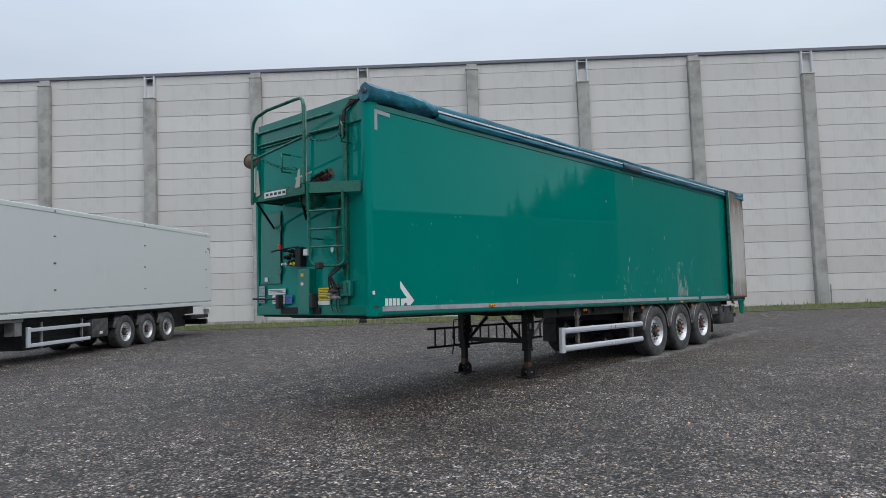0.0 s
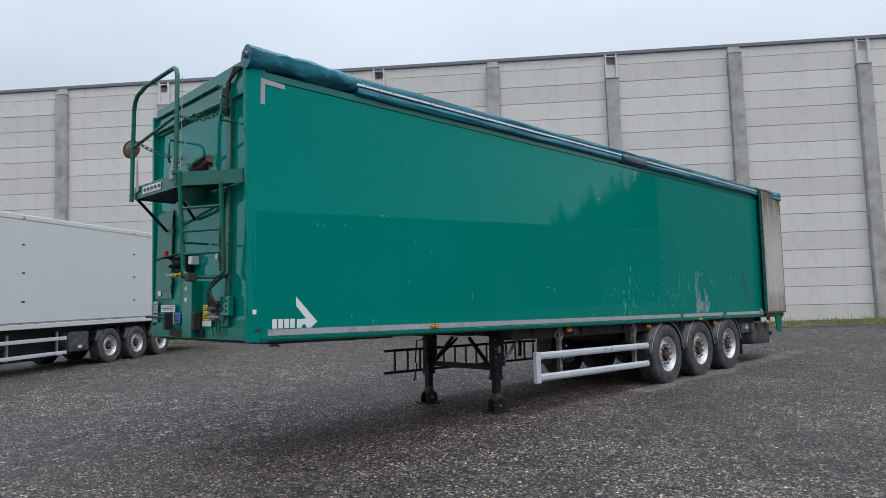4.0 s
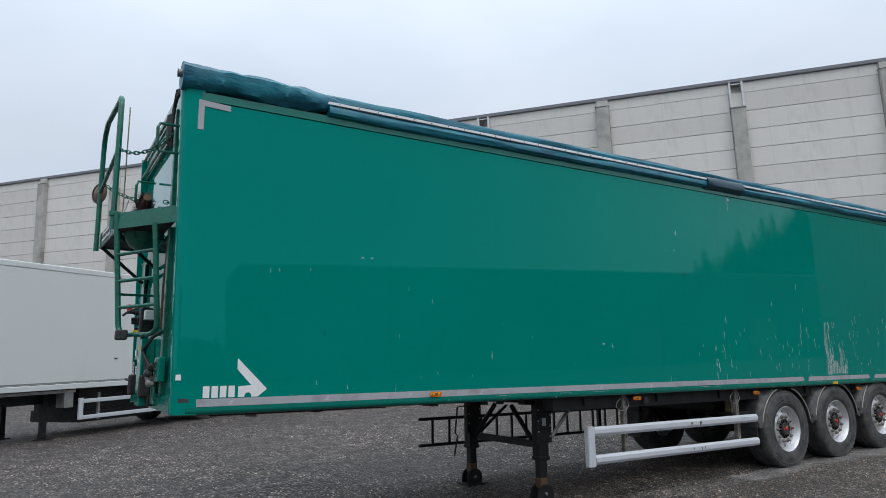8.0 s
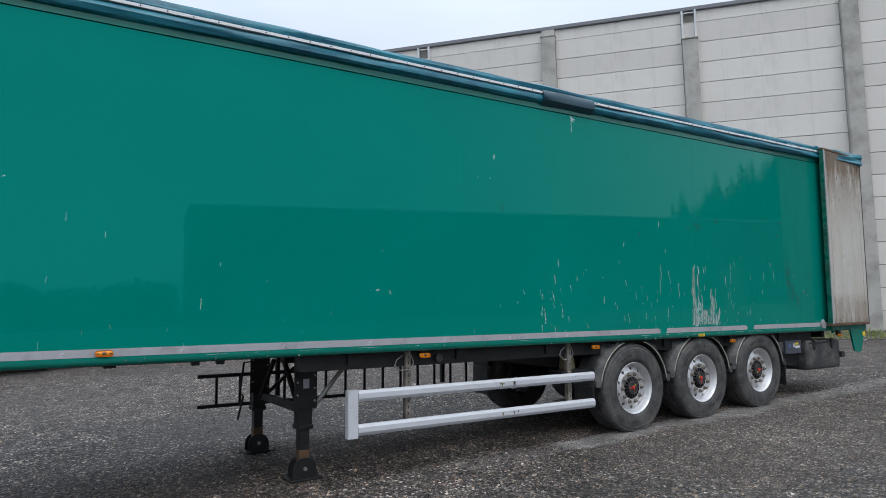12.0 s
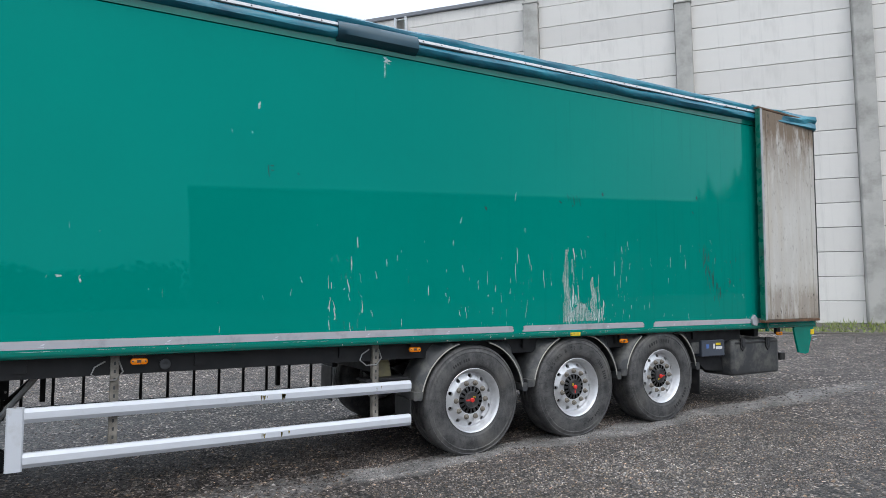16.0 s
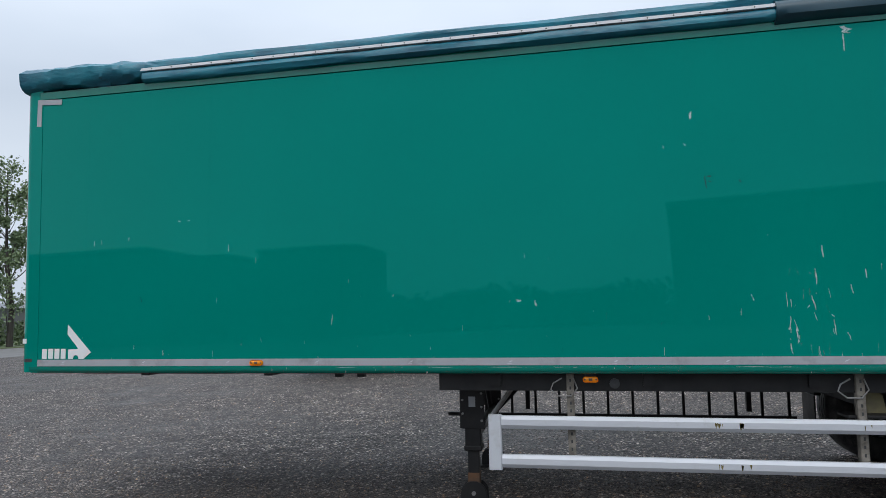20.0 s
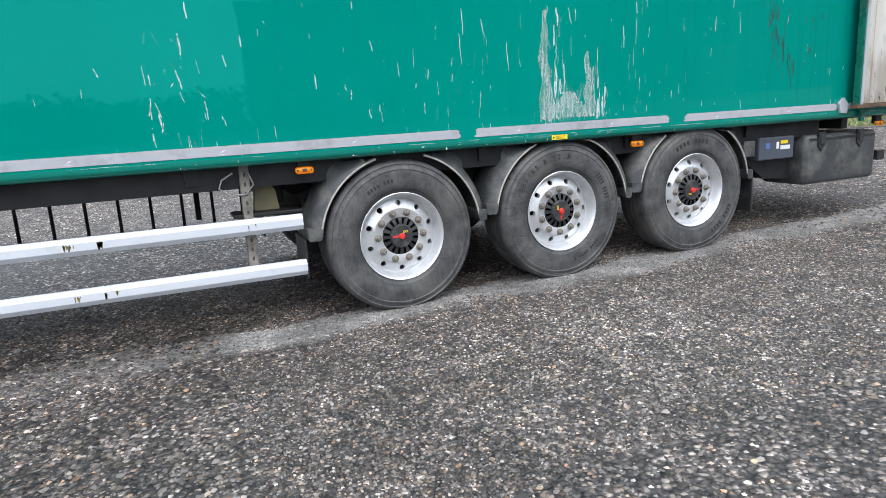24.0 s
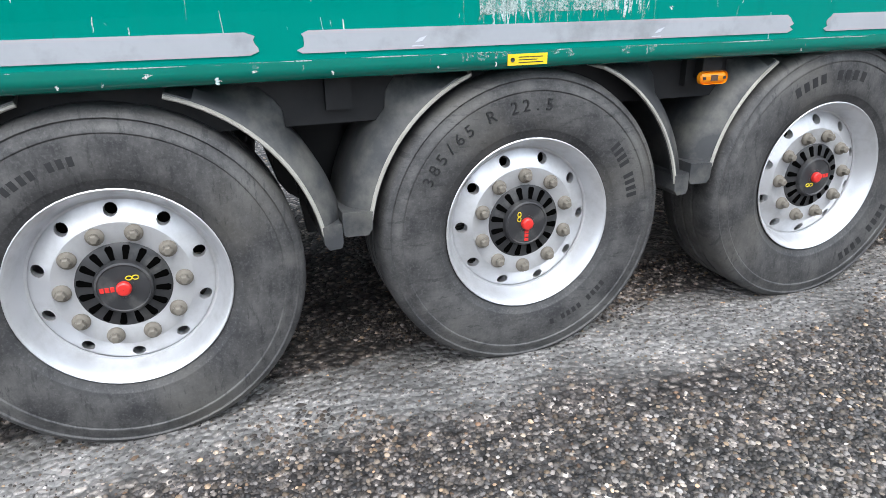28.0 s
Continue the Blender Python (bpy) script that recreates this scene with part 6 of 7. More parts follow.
part("rear_lamp_box", box(-0.30, -0.02, WL - (0.12), WL - (0.02), 0.80, 1.02, 0.01), M_WHITE, white)
part("rear_beam", box(-2.45, -0.10, WL - (1.6), WL - (0.10), 0.66, 0.80, 0.02), M_CHASSIS, white)
for x in (-0.55, -2.0):
    lg = part("landing_leg", box(x - 0.06, x + 0.06, WL - (11.36), WL - (11.23), 0.14, WB - 0.05, 0.006), M_CHASSIS, white, "black landing leg")
    part("foot", box(x - 0.15, x + 0.15, WL - (11.45), WL - (11.14), 0.0, 0.03, 0.006), M_CHASSIS, lg)
    part("shoe", box(x - 0.08, x + 0.08, WL - (11.38), WL - (11.22), 0.03, 0.16, 0.02), M_CHASSIS, lg)
part("side_locker", box(-0.40, -0.10, WL - (11.1), WL - (10.85), 0.74, 1.1, 0.01), M_STEEL, white)
part("pallet_rail", box(-0.14, -0.10, WL - (12.9), WL - (10.8), 1.10, 1.17), M_STEEL, white)

# ---- wheeled bin by the verge ----
bin_m = Matrix.Translation((2.66, 22.75, 0.0)) @ Matrix.Rotation(radians(20), 4, "Z")
wbin = thing("wheeled_bin", bin_m, "dark navy plastic wheeled bin by the verge", "bin")
bm = bmesh.new()
low = [bm.verts.new(p) for p in ((-0.21, -0.23, 0.06), (0.21, -0.23, 0.06), (0.21, 0.23, 0.06), (-0.21, 0.23, 0.06))]
high = [bm.verts.new(p) for p in ((-0.28, -0.32, 0.96), (0.28, -0.32, 0.96), (0.28, 0.32, 0.96), (-0.28, 0.32, 0.96))]
bm.faces.new(low[::-1])
bm.faces.new(high)
for k in range(4):
    bm.faces.new((low[k], low[(k + 1) % 4], high[(k + 1) % 4], high[k]))
bmesh.ops.bevel(bm, geom=list(bm.edges), offset=0.03, segments=2, affect="EDGES")
part("body", bm, M_BIN, wbin, "", True)
part("rim", box(-0.31, 0.31, -0.35, 0.33, 0.93, 0.97, 0.012, 2), M_BIN, wbin)
part("lid", prism([(-0.37, 0.97), (0.36, 0.97), (0.34, 1.01), (0.1, 1.045), (-0.30, 1.03)], -0.30, 0.30, "x"), M_BIN, wbin, "closed navy lid")
part("handle", tube([(-0.25, 0.37, 0.96), (-0.25, 0.42, 0.98), (0.25, 0.42, 0.98), (0.25, 0.37, 0.96)], 0.016, 8), M_BIN, wbin)
part("maker_mark", box(-0.10, 0.08, -0.3255, -0.318, 0.80, 0.825), M_STEEL, wbin)
part("foot", box(-0.20, 0.20, -0.24, -0.14, 0.0, 0.08, 0.01), M_BIN, wbin)
for x in (-0.23, 0.23):
    part("bin_wheel", lathe([(-0.025, 0.001), (-0.025, 0.09), (-0.015, 0.10), (0.015, 0.10), (0.025, 0.09), (0.025, 0.001)], 20), M_BLACK, wbin, "", True, Matrix.Translation((x, 0.22, 0.10)))

# ---- far side of the yard ----
solid("road", prism([(-25, -34), (-34, -75), (-120, -160), (-200, -120), (-60, -22)], -0.05, 0.004, "z"), M_ASPHALT, "pale worn asphalt with damp patches", "asphalt", "structure")
solid("verge_far", prism([(-75, -20), (-46, -62), (-38, -80), (-60, -120), (-200, -130), (-200, -20)], -0.05, 0.06, "z"), make_leaf("far_grass", (0.09, 0.13, 0.035), (0.10, 0.14, 0.04)), "rough green verge below the trees", "grass", "structure")


def box_trailer(m, mat, lab):
    t = thing("parked_trailer", m, lab, "trailer", "trailers parked in a row")
    part("body", box(-1.27, 1.27, 0.0, 12.5, 1.15, 4.0, 0.03), mat, t)
    part("rear_frame", box(-1.29, 1.29, -0.06, 0.0, 3.85, 4.03, 0.01), M_BOXWHITE, t)
    for x in (-1.2, 1.2):
        part("frame_post", box(x - 0.07, x + 0.07, -0.06, 0.0, 1.1, 3.85, 0.01), M_BOXWHITE, t)
    for x in (-0.4, 0.4):
        part("lock_rod", tube([(x, -0.03, 1.15), (x, -0.03, 3.85)], 0.025, 6), M_STEEL, t)
    part("chassis", box(-0.9, 0.9, 0.1, 12.0, 0.75, 1.12), M_CHASSIS, t)
    part("bumper", box(-1.2, 1.2, -0.02, 0.12, 0.45, 0.62, 0.01), M_RED, t, "red and white bumper bar")
    for y in (2.2, 3.5, 4.8):
        for x in (-1.05, 1.05):
            part("wheel", lathe([(-0.18, 0.001), (-0.18, 0.44), (-0.14, 0.5), (0.14, 0.5), (0.18, 0.44), (0.18, 0.001)], 16), M_TYRE, t, "", True, Matrix.Translation((x, y, 0.5)))
    return t


paints = [(M_BOXWHITE, "white"), (plain("orange_panel", (0.62, 0.12, 0.04), 0.4, vary=0.08), "orange"), (M_BOXWHITE, "white"), (M_BOXWHITE, "white"), (plain("red_panel", (0.52, 0.025, 0.03), 0.4, vary=0.08), "red"), (plain("dark_red_panel", (0.36, 0.03, 0.03), 0.4, vary=0.1), "dark red"), (plain("blue_panel", (0.03, 0.12, 0.50), 0.4, vary=0.08), "blue"), (M_BOXWHITE, "white"), (M_BOXWHITE, "white"), (M_BOXWHITE, "white")]
for k, (mat, word) in enumerate(paints):
    f = k / (len(paints) - 1)
    az, d = radians(-129.0 - 4.0 * f), 58 + 32 * f
    box_trailer(Matrix.Translation((5.4 + d * math.cos(az), 5.6 + d * math.sin(az), 0)) @ Matrix.Rotation(radians(140), 4, "Z"), mat, f"{word} box trailer in a row at the yard's edge")


def leaf_cloud(rng, centres, radii, n, size, flat=1.0):
    """Leaves as small bent quads spread through a set of clumps."""
    pick = rng.integers(0, len(centres), n)
    u = rng.normal(size=(n, 3))
    u /= np.linalg.norm(u, axis=1, keepdims=True)
    p = np.array(centres)[pick] + u * (np.array(radii)[pick] * rng.random(n) ** 0.45)[:, None] * np.array((1, 1, flat))
    a = rng.normal(size=(n, 3))
    a /= np.linalg.norm(a, axis=1, keepdims=True)
    b = np.cross(a, rng.normal(size=(n, 3)))
    b /= np.linalg.norm(b, axis=1, keepdims=True)
    s = (size * rng.uniform(0.6, 1.4, n))[:, None]
    v = np.stack([p - a * s, p + b * s * 0.6, p + a * s, p - b * s * 0.6], axis=1).reshape(-1, 3)
    return v, np.arange(4 * n).reshape(-1, 4)


def poplar(seed, h):
    rng = np.random.default_rng(seed)
    rnd = random.Random(seed)
    bm = bmesh.new()
    trunk = [(0, 0, -0.1), (rnd.uniform(-0.2, 0.2), 0, h * 0.2), (rnd.uniform(-0.4, 0.4), rnd.uniform(-0.3, 0.3), h * 0.5), (rnd.uniform(-0.5, 0.5), rnd.uniform(-0.4, 0.4), h * 0.93)]
    bm_tube(bm, trunk, [0.34, 0.27, 0.17, 0.03], 8)
    cent, rad = [], []
    for k in range(46):
        f = rnd.uniform(0.20, 0.97)
        if f < 0.34 and rnd.random() < 0.55:
            continue
        spread = h * 0.155 * (math.sin(math.pi * min(1, (f - 0.12) / 0.88)) ** 0.6)
        a = rnd.uniform(0, 2 * math.pi)
        r = spread * rnd.uniform(0.25, 1.0)
        base = (trunk[2][0] * f * 1.4, trunk[2][1] * f * 1.4, h * (f - 0.13))
        tip = (base[0] + r * math.cos(a), base[1] + r * math.sin(a), h * f)
        bm_tube(bm, [base, ((base[0] + tip[0]) / 2, (base[1] + tip[1]) / 2, h * (f - 0.08)), tip], [0.09 * (1.1 - f), 0.055 * (1.1 - f) + 0.01, 0.015], 5)
        cent.append(tip)
        rad.append(rnd.uniform(0.55, 1.5) * h / 20)
    v, f = leaf_cloud(rng, cent, rad, 6500, 0.17, 1.25)
    return finish("trunk", bm, M_BARK), mesh_np("crown", v, f, M_LEAF)


kinds = [poplar(s, 20.5) for s in (3, 8, 15)]
for k, az in enumerate((-140.2, -138.4, -135.8, -133.2, -130.8, -128.6, -126.6, -124.8)):
    d = 88 + 3 * math.sin(k * 2.4)
    tr, cr = kinds[k % 3]
    t = thing("poplar_tree", Matrix.Translation((5.4 + d * math.cos(radians(az)), 5.6 + d * math.sin(radians(az)), 0)) @ Matrix.Rotation(k * 1.3, 4, "Z") @ Matrix.Scale(1 + 0.06 * math.sin(k * 3.1), 4), "tall airy poplar tree behind the yard", "tree", "row of poplars")
    for nm, me in (("trunk", tr), ("crown", cr)):
        o = new(nm, me)
        o.parent = t
rng = np.random.default_rng(77)
cent, rad = [], []
for k in range(90):
    az, d = radians(rng.uniform(-141, -122)), rng.uniform(90, 97)
    cent.append((5.4 + d * math.cos(az), 5.6 + d * math.sin(az), rng.uniform(0.4, 2.6)))
    rad.append(rng.uniform(0.9, 2.0))
v, f = leaf_cloud(rng, cent, rad, 9000, 0.22)
tagged(new("bushes", mesh_np("bushes", v, f, M_LEAF)), "dense green bushes under the trees", "bushes", "", "stuff")
shed_m = Matrix.Translation((5.4 + 135 * math.cos(radians(-130.5)), 5.6 + 135 * math.sin(radians(-130.5)), 0)) @ Matrix.Rotation(radians(50), 4, "Z")
shed = thing("far_shed", shed_m, "low grey shed behind the trees", "shed")
part("wall", box(-4, 4, -22, 22, 0, 5.6, 0.02), M_SHED, shed)
part("roof", prism([(-4.4, 5.6), (4.4, 5.6), (0, 6.6)], -22.4, 22.4, "y"), M_ROOF, shed)

# ---- hall, sheds and trees across the yard, seen as the dark band mirrored in the green side ----
M_FARWALL = plain("dark_grey_cladding", (0.050, 0.054, 0.058), 0.7, vary=0.15, scale=0.3)
hall = thing("low_hall", Matrix.Translation((50.0, 13.8, 0)) @ Matrix.Rotation(radians(9.0), 4, "Z"), "long dark grey hall across the yard", "hall")
part("wall", box(0.0, 14.0, 0.0, 75, -0.05, 9.65, 0.02), M_FARWALL, hall)
part("roof_edge", box(-0.15, 14.15, -0.15, 75.15, 9.65, 9.90, 0.02), M_ROOF, hall)
for k in range(4):
    part("dock_door", box(-0.06, 0.0, 6 + 17 * k, 10 + 17 * k, 0.0, 4.4, 0.01), M_ROOF, hall, "grey loading door")
for y0, y1, h, x in ((-46.0, -31.5, 8.7, 47.0), (-29.0, -23.0, 7.5, 46.0), (-21.0, -12.0, 7.9, 48.0)):
    sh = thing("storage_shed", Matrix.Translation((x, y0, 0)), "dark storage shed across the yard", "shed", "sheds across the yard")
    part("wall", box(0.0, 9.0, 0.0, y1 - y0, -0.05, h - 0.25, 0.02), M_FARWALL, sh)
    part("roof", prism([(-0.3, h - 0.25), (9.3, h - 0.25), (9.3, h - 0.1), (-0.3, h)], -0.2, y1 - y0 + 0.2, "y"), M_ROOF, sh)
# neighbouring hall in line with the warehouse, mirrored at the rear end of the green side
M_MIDWALL = plain("grey_ribbed_cladding", (0.135, 0.142, 0.145), 0.6, vary=0.2, scale=0.4)
near_hall = thing("neighbouring_hall", W_M @ Matrix.Translation((BAY * LAST, 0, 0)), "tall grey hall in line with the warehouse", "hall")
HALL_L = BAY * 4
part("wall", box(0.35, HALL_L, 0.5, 12.0, -0.3, 13.0, 0.02), M_MIDWALL, near_hall)
part("roof_edge", box(0.2, HALL_L + 0.15, 0.35, 12.1, 13.0, 13.3, 0.02), M_ROOF, near_hall)
for k in range(3):
    part("dock_door", box(2.5 + 7 * k, 6.5 + 7 * k, 0.44, 0.5, 0.0, 4.3, 0.01), M_ROOF, near_hall, "grey loading door")
rng = np.random.default_rng(41)
cent, rad = [], []
for k in range(130):
    yy = -48 + 62 * k / 130
    for z in (0.9, 2.2 + 0.3 * math.sin(k * 0.21)):
        cent.append((57 + rng.uniform(-2, 2), yy + rng.uniform(-0.6, 0.6), z))
        rad.append(rng.uniform(1.3, 2.0))
v, f = leaf_cloud(rng, cent, rad, 20000, 0.32)
tagged(new("tree_belt", mesh_np("tree_belt", v, f, M_CONIFER)), "uneven belt of dark green bushes across the yard", "bushes", "", "stuff")


def conifer(seed, h):
    rng = np.random.default_rng(seed)
    n = 7000
    f = 1 - np.sqrt(rng.random(n)) * 0.97
    a = rng.random(n) * 2 * np.pi
    tier = 0.75 + 0.25 * np.sin(f * 60)
    r = (1 - f) * h * 0.20 * tier * rng.random(n) ** 0.4 + 0.05
    p = np.stack([r * np.cos(a), r * np.sin(a), h * (0.05 + 0.95 * f)], 1)
    out = np.stack([np.cos(a), np.sin(a), -0.35 + 0 * a], 1)
    sidev = np.stack([-np.sin(a), np.cos(a), 0 * a], 1)
    s = (0.08 + 0.62 * (1 - f))[:, None]
    v = np.stack([p - sidev * s * 0.25, p + out * s, p + sidev * s * 0.25], 1).reshape(-1, 3)
    bm = tube([(0, 0, -0.1), (0, 0, h * 0.95)], [0.18, 0.02], 8)
    return finish("trunk", bm, M_BARK), mesh_np("needles", v, np.arange(3 * n).reshape(-1, 3), M_CONIFER)


cons = [conifer(s, 8.0) for s in (1, 2)]
for k in range(64):
    f = k / 33
    az, h = radians(51.5 + 12.5 * min(f, 1) + 22 * max(0, f - 1)), 17.0 + 13.5 * min(1, f * 1.15) + 16.0 * max(0, f - 0.87) + 1.6 * math.sin(k * 2.7) + 1.2 * math.sin(k * 5.3)
    d = 138 + 4.0 * math.sin(k * 2.0)
    tr, cr = cons[k % 2]
    t = thing("conifer_tree", Matrix.Translation((-5.6 + d * math.cos(az), 1.0 + d * math.sin(az), 0)) @ Matrix.Rotation(k * 2.2, 4, "Z") @ Matrix.Scale(h / 8.0, 4), "dark conifer in a row across the yard", "tree", "row of conifers")
    for nm, me in (("trunk", tr), ("needles", cr)):
        o = new(nm, me)
        o.parent = t

# ---- warehouse details ----
PILL_W, PILL_D = 0.58, 0.34


def pillar(i):
    tall = i % 2 == 0
    top = WALL_TOP - 0.36 if tall else WALL_TOP - 1.24
    x = BAY * i
    p = part("pillar", box(x - PILL_W / 2, x + PILL_W / 2, 0.45 - PILL_D, 0.452, -0.7, top, 0.02), M_PILLAR, warehouse, "weathered grey concrete pillar")
    part("cap", box(x - PILL_W / 2 - 0.03, x + PILL_W / 2 + 0.03, 0.45 - PILL_D - 0.03, 0.452, top - 0.001, top + 0.05, 0.01), M_PILLAR, p)
    if tall:
        part("pillar_head", box(x - PILL_W / 2 + 0.02, x + PILL_W / 2 - 0.02, 0.24, 0.452, top + 0.05, WALL_TOP - 0.03, 0.01), M_PILLAR, p)
    else:
        for s in (-1, 1):
            part("bracket", box(x + s * 0.25 - 0.035, x + s * 0.25 + 0.035, 0.20, 0.39, top + 0.05, WALL_TOP - 0.03, 0.006), M_ZINC, p, "pale zinc bracket")
        part("bracket_bar", box(x - 0.215, x + 0.215, 0.30, 0.33, WALL_TOP - 0.12, WALL_TOP - 0.08), M_ZINC, p)
        part("back_panel", box(x - PILL_W / 2, x + PILL_W / 2, 0.385, 0.455, top + 0.05, WALL_TOP - 0.04), M_PANEL, p)


for i in range(FIRST, LAST + 1):
    pillar(i)
part("plinth", box(BAY * FIRST, BAY * LAST, 0.36, 0.452, -0.8, BASE_Z, 0.01), M_PILLAR, warehouse)
part("grey_hatch", box(-BAY * 1.47 - 0.45, -BAY * 1.47 + 0.45, 0.352, 0.40, 0.05, 0.92, 0.01), M_ZINC, warehouse, "blue-grey metal hatch at the wall foot")
part("drain_pole", tube([(BAY * 3 + 0.62 * 0.5 + 0.02, 0.05, 0.0), (BAY * 3 + 0.62 * 0.5 + 0.02, 0.05, 1.15)], 0.03, 8), M_STEEL, warehouse)

# verge at the foot of the wall
verge = solid("verge", prism([(BAY * FIRST, -3.0), (BAY * LAST, -4.5), (BAY * LAST, 0.44), (BAY * FIRST, 0.44)], -0.05, 0.015, "z"), M_EARTH, "strip of soil at the foot of the wall", "verge", "structure")
verge.matrix_world = W_M
rng = np.random.default_rng(5)
n = 34000
px = rng.uniform(BAY * FIRST, BAY * LAST, n)
depth = 3.0 + 1.5 * (px - BAY * FIRST) / (BAY * (LAST - FIRST))
py = 0.35 - depth * rng.random(n) ** 0.8
keep = np.array([noise.noise(Vector((x * 0.5, y * 0.8, 0))) > -0.28 for x, y in zip(px, py)])
px, py = px[keep], py[keep]
n = len(px)
hh = rng.uniform(0.04, 0.15, n) * (1 + 1.8 * (rng.random(n) > 0.965))
aa = rng.random(n) * 2 * np.pi
wv = np.stack([np.cos(aa), np.sin(aa), 0 * aa], 1) * 0.022
p0 = np.stack([px, py, 0 * px], 1)
tipv = p0 + np.stack([rng.normal(0, 0.04, n), rng.normal(0, 0.04, n), hh], 1)
v = np.stack([p0 - wv, p0 + wv, tipv], 1).reshape(-1, 3)
grass = tagged(new("verge_grass", mesh_np("verge_grass", v, np.arange(3 * n).reshape(-1, 3), M_GRASS)), "uneven green grass and weeds at the wall", "grass", "", "stuff")
grass.matrix_world = W_M

# panels of the wall, one by one near the trailer, the rest joined
panel_me = finish("wall_panel", box(-(BAY - PILL_W) / 2 + 0.01, (BAY - PILL_W) / 2 - 0.01, 0.38, 0.455, 0.010, PANEL_H - 0.010, 0.008), M_PANEL)
ROWS_N = 16  # the last row is the low strip under the roof edge
rest = []
for i in range(FIRST, LAST):
    for k in range(ROWS_N):
        z = BASE_Z + PANEL_H * k
        at = Matrix.Translation((BAY * (i + 0.5), 0, z - (0.010 * BAY * (i + 0.5) if -10 <= i <= 6 else 0)))
        if z + PANEL_H > WALL_TOP + 0.02:
            continue
        if -10 <= i <= 6:
            o = new("wall_panel", panel_me)
            o.parent = warehouse
            o.matrix_local = at
        else:
            rest.append(at)
bm = bmesh.new()
for at in rest:
    bm_box(bm, at.translation.x - (BAY - PILL_W) / 2 + 0.01, at.translation.x + (BAY - PILL_W) / 2 - 0.01, 0.38, 0.455, at.translation.z + 0.01, at.translation.z + PANEL_H - 0.01)
part("far_panels", bm, M_PANEL, warehouse)
part("top_panels", box(BAY * FIRST, BAY * LAST, 0.385, 0.455, BASE_Z + PANEL_H * (ROWS_N - 1) + 0.01, WALL_TOP - 0.03), M_PANEL, warehouse)

# the yard and the wall's courses fall a little towards the right
FALL = Matrix.Identity(4)
FALL[2][0] = -0.010
sheared = set()
for o in (warehouse, *warehouse.children_recursive):
    if o.data.name not in sheared:
        sheared.add(o.data.name)
        o.data.transform(FALL)

# ---- loose stones ----
rng = np.random.default_rng(21)
ico = np.array([(0, 0, 1), (0.894, 0, 0.447), (0.276, 0.851, 0.447), (-0.724, 0.526, 0.447), (-0.724, -0.526, 0.447), (0.276, -0.851, 0.447)])
cap_f = np.array([(0, 1, 2), (0, 2, 3), (0, 3, 4), (0, 4, 5), (0, 5, 1)])


def stones(n, x0, x1, y0, y1, lo, hi, power=2.0, lane=False, near=False):
    """Small half-buried stones with five-sided irregular tops."""
    x, y = rng.uniform(x0, x1, n), rng.uniform(y0, y1, n)
    if lane:  # the swept lane beside the tyres has few stones
        edge = 0.13 * np.sin(y * 2.3) + 0.07 * np.sin(y * 7.1 + 1)
        ok = (x + edge < -0.32) | (x + edge > 0.12 + 0.25 * rng.random(n)) | (rng.random(n) < 0.13)
        x, y = x[ok], y[ok]
        n = len(x)
    if not near:  # the finer stones round the wheels have that stretch to themselves
        ok = (x < -0.6) | (x > 2.3) | (y < 7.2) | (y > 12.4) | (rng.random(n) < 0.03)
        x, y = x[ok], y[ok]
        n = len(x)
    s = lo + (hi - lo) * rng.random(n) ** power
    a = rng.random(n) * 2 * np.pi
    shape = ico[None] * rng.uniform(0.7, 1.3, (n, 6, 1)) * np.stack([np.ones(n), rng.uniform(0.6, 1, n), rng.uniform(0.55, 0.95, n)], 1)[:, None, :]
    c, sn = np.cos(a)[:, None], np.sin(a)[:, None]
    vx = shape[:, :, 0] * c - shape[:, :, 1] * sn
    vy = shape[:, :, 0] * sn + shape[:, :, 1] * c
    v = np.stack([vx * s[:, None] + x[:, None], vy * s[:, None] + y[:, None], (shape[:, :, 2] - 0.30) * s[:, None]], 2).reshape(-1, 3)
    f = (cap_f[None] + 6 * np.arange(n)[:, None, None]).reshape(-1, 3)
    return v, f


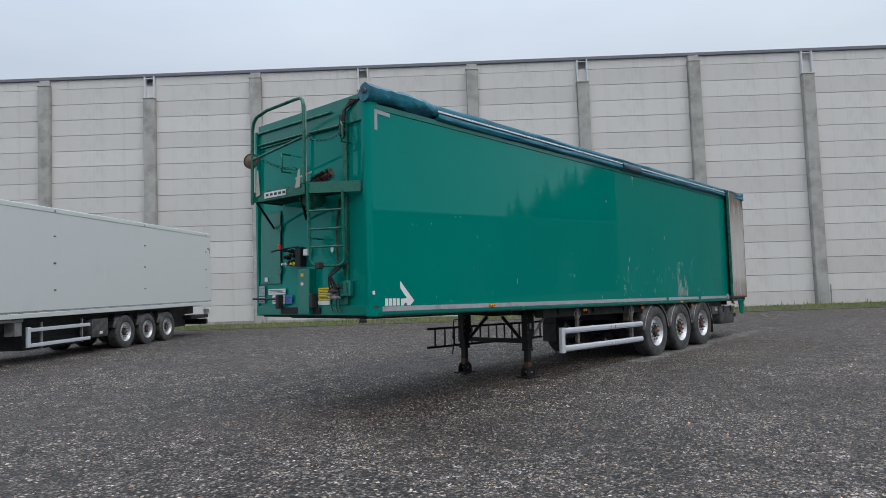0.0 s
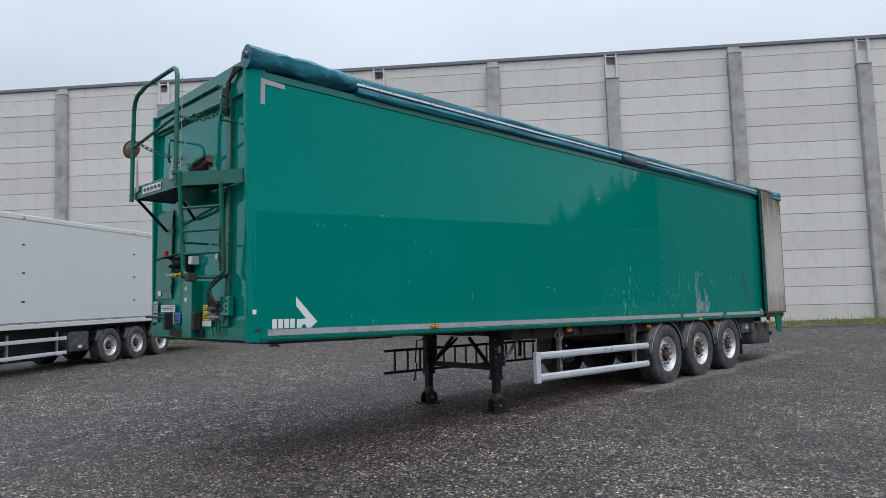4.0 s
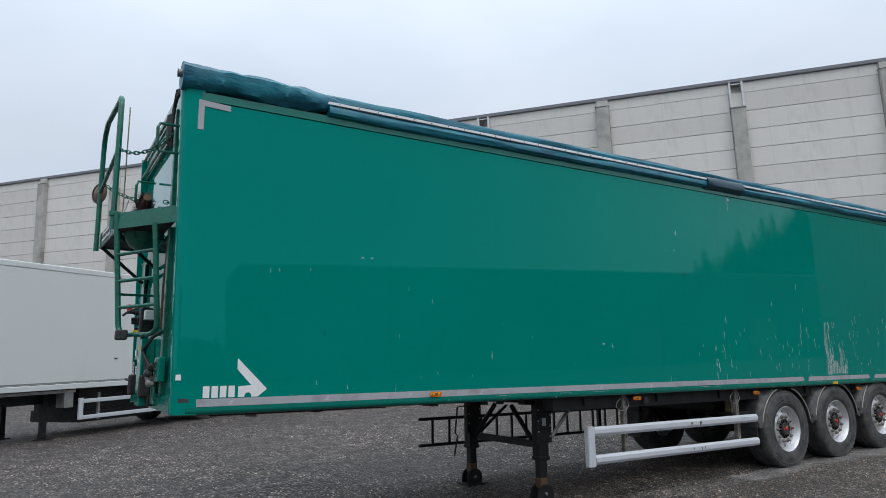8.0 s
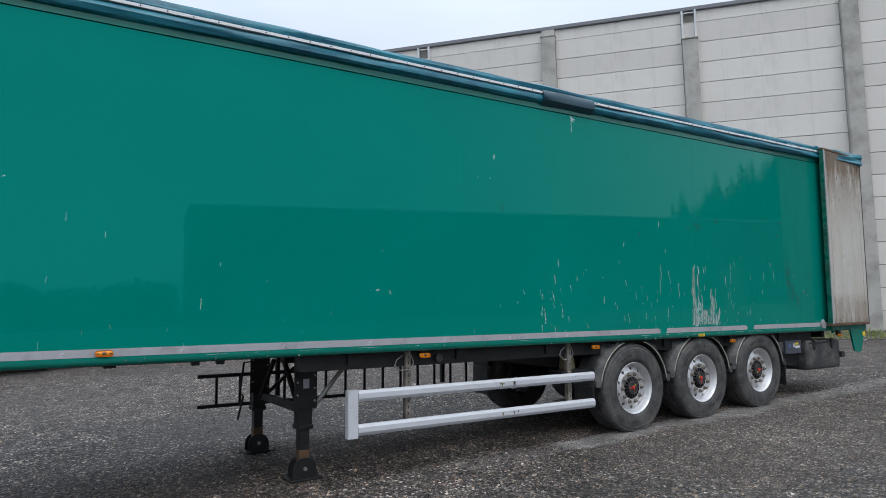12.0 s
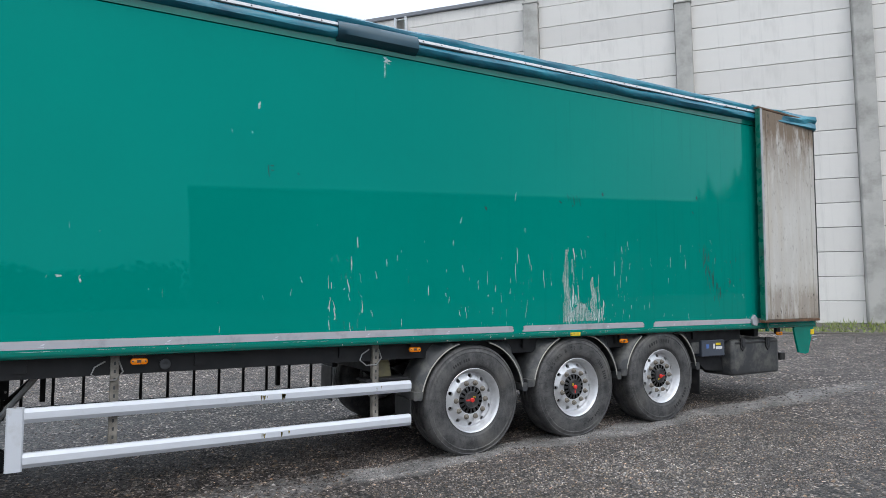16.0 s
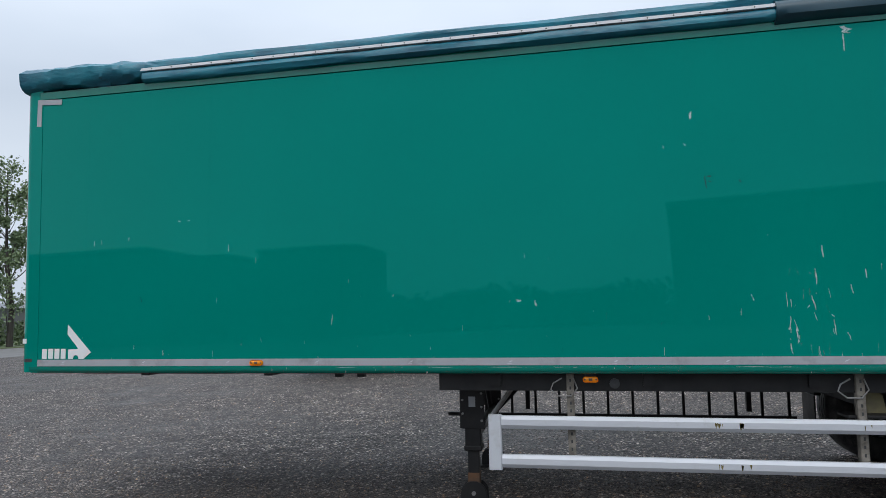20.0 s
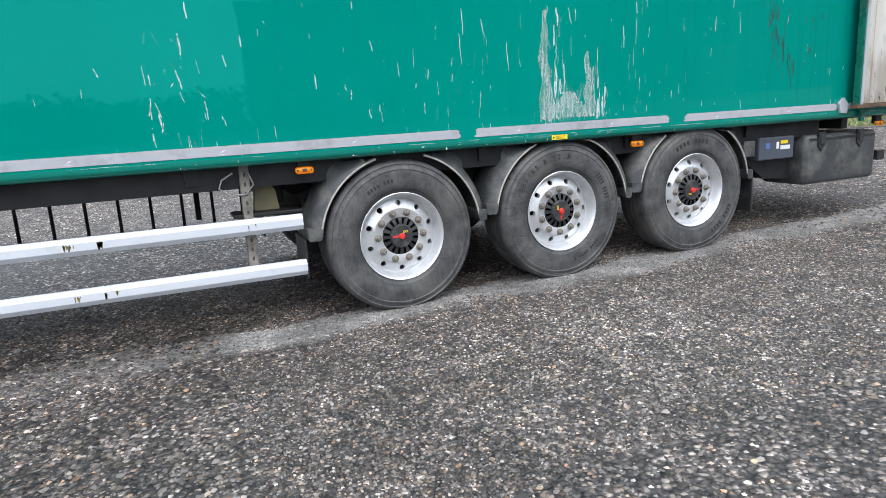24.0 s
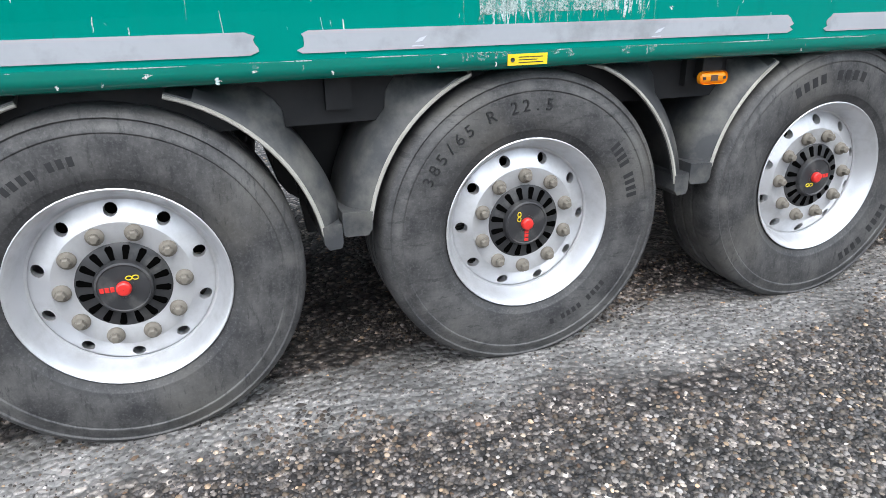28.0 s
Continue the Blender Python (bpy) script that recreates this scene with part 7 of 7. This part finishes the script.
def pebbles(x0, x1, y0, y1, step, lo, hi):
    """Rounded pebbles laid side by side: a crown, a shoulder ring and a buried ring."""
    gx, gy = np.meshgrid(np.arange(x0, x1, step), np.arange(y0, y1, step))
    x = (gx + (np.arange(gx.shape[0]) % 2)[:, None] * step / 2).ravel()
    y = gy.ravel()
    x, y = x + rng.uniform(-0.42, 0.42, len(x)) * step, y + rng.uniform(-0.42, 0.42, len(y)) * step
    edge = 0.13 * np.sin(y * 2.3) + 0.07 * np.sin(y * 7.1 + 1)
    ok = (x + edge < -0.32) | (x + edge > 0.12 + 0.25 * rng.random(len(x))) | (rng.random(len(x)) < 0.40)
    ok &= rng.random(len(x)) < 0.93
    x, y = x[ok], y[ok]
    n = len(x)
    s = lo + (hi - lo) * rng.random(n) ** 1.5
    edge = 0.13 * np.sin(y * 2.3) + 0.07 * np.sin(y * 7.1 + 1)
    s = np.where((x + edge > -0.32) & (x + edge < 0.20), s * 0.6, s)
    k = np.arange(6) * np.pi / 3
    ring = np.concatenate([[(0, 0, 1.0)], np.stack([0.72 * np.cos(k), 0.72 * np.sin(k), 0 * k + 0.72], 1), np.stack([np.cos(k + 0.5), np.sin(k + 0.5), 0 * k], 1)])
    shape = ring[None] * rng.uniform(0.80, 1.2, (n, 13, 1)) * np.stack([np.ones(n), rng.uniform(0.62, 1, n), rng.uniform(0.5, 0.85, n)], 1)[:, None, :]
    a = rng.random(n) * 2 * np.pi
    c, sn = np.cos(a)[:, None], np.sin(a)[:, None]
    vx, vy = shape[:, :, 0] * c - shape[:, :, 1] * sn, shape[:, :, 0] * sn + shape[:, :, 1] * c
    v = np.stack([vx * s[:, None] + x[:, None], vy * s[:, None] + y[:, None], (shape[:, :, 2] - 0.12) * s[:, None]], 2).reshape(-1, 3)
    tri = []
    for q in range(6):
        r = (q + 1) % 6
        tri += [(0, 1 + q, 1 + r), (1 + q, 7 + q, 1 + r), (7 + q, 7 + r, 1 + r)]
    f = (np.array(tri)[None] + 13 * np.arange(n)[:, None, None]).reshape(-1, 3)
    return v, f


sets = [pebbles(-0.6, 2.3, 7.2, 12.4, 0.0152, 0.0052, 0.0122), stones(70000, -1.8, 4.2, 5.0, 15.0, 0.006, 0.014, 1.3, True), stones(85000, -2.5, 5.5, -1.0, 8.5, 0.008, 0.021, 1.3), stones(60000, -9.0, 6.0, -4.0, 20.0, 0.010, 0.025, 1.4), stones(45000, -14.0, 12.0, -8.0, 30.0, 0.012, 0.030, 1.5)]
vs, fs, off = [], [], 0
for v, f in sets:
    vs.append(v)
    fs.append(f + off)
    off += len(v)
gravel_mesh = mesh_np("loose_gravel", np.concatenate(vs), np.concatenate(fs), M_STONE)
gravel_mesh.polygons.foreach_set("use_smooth", np.ones(len(gravel_mesh.polygons), dtype=bool))
tagged(new("loose_gravel", gravel_mesh), "loose grey, brown and pale pebbles on the yard", "gravel", "", "stuff")
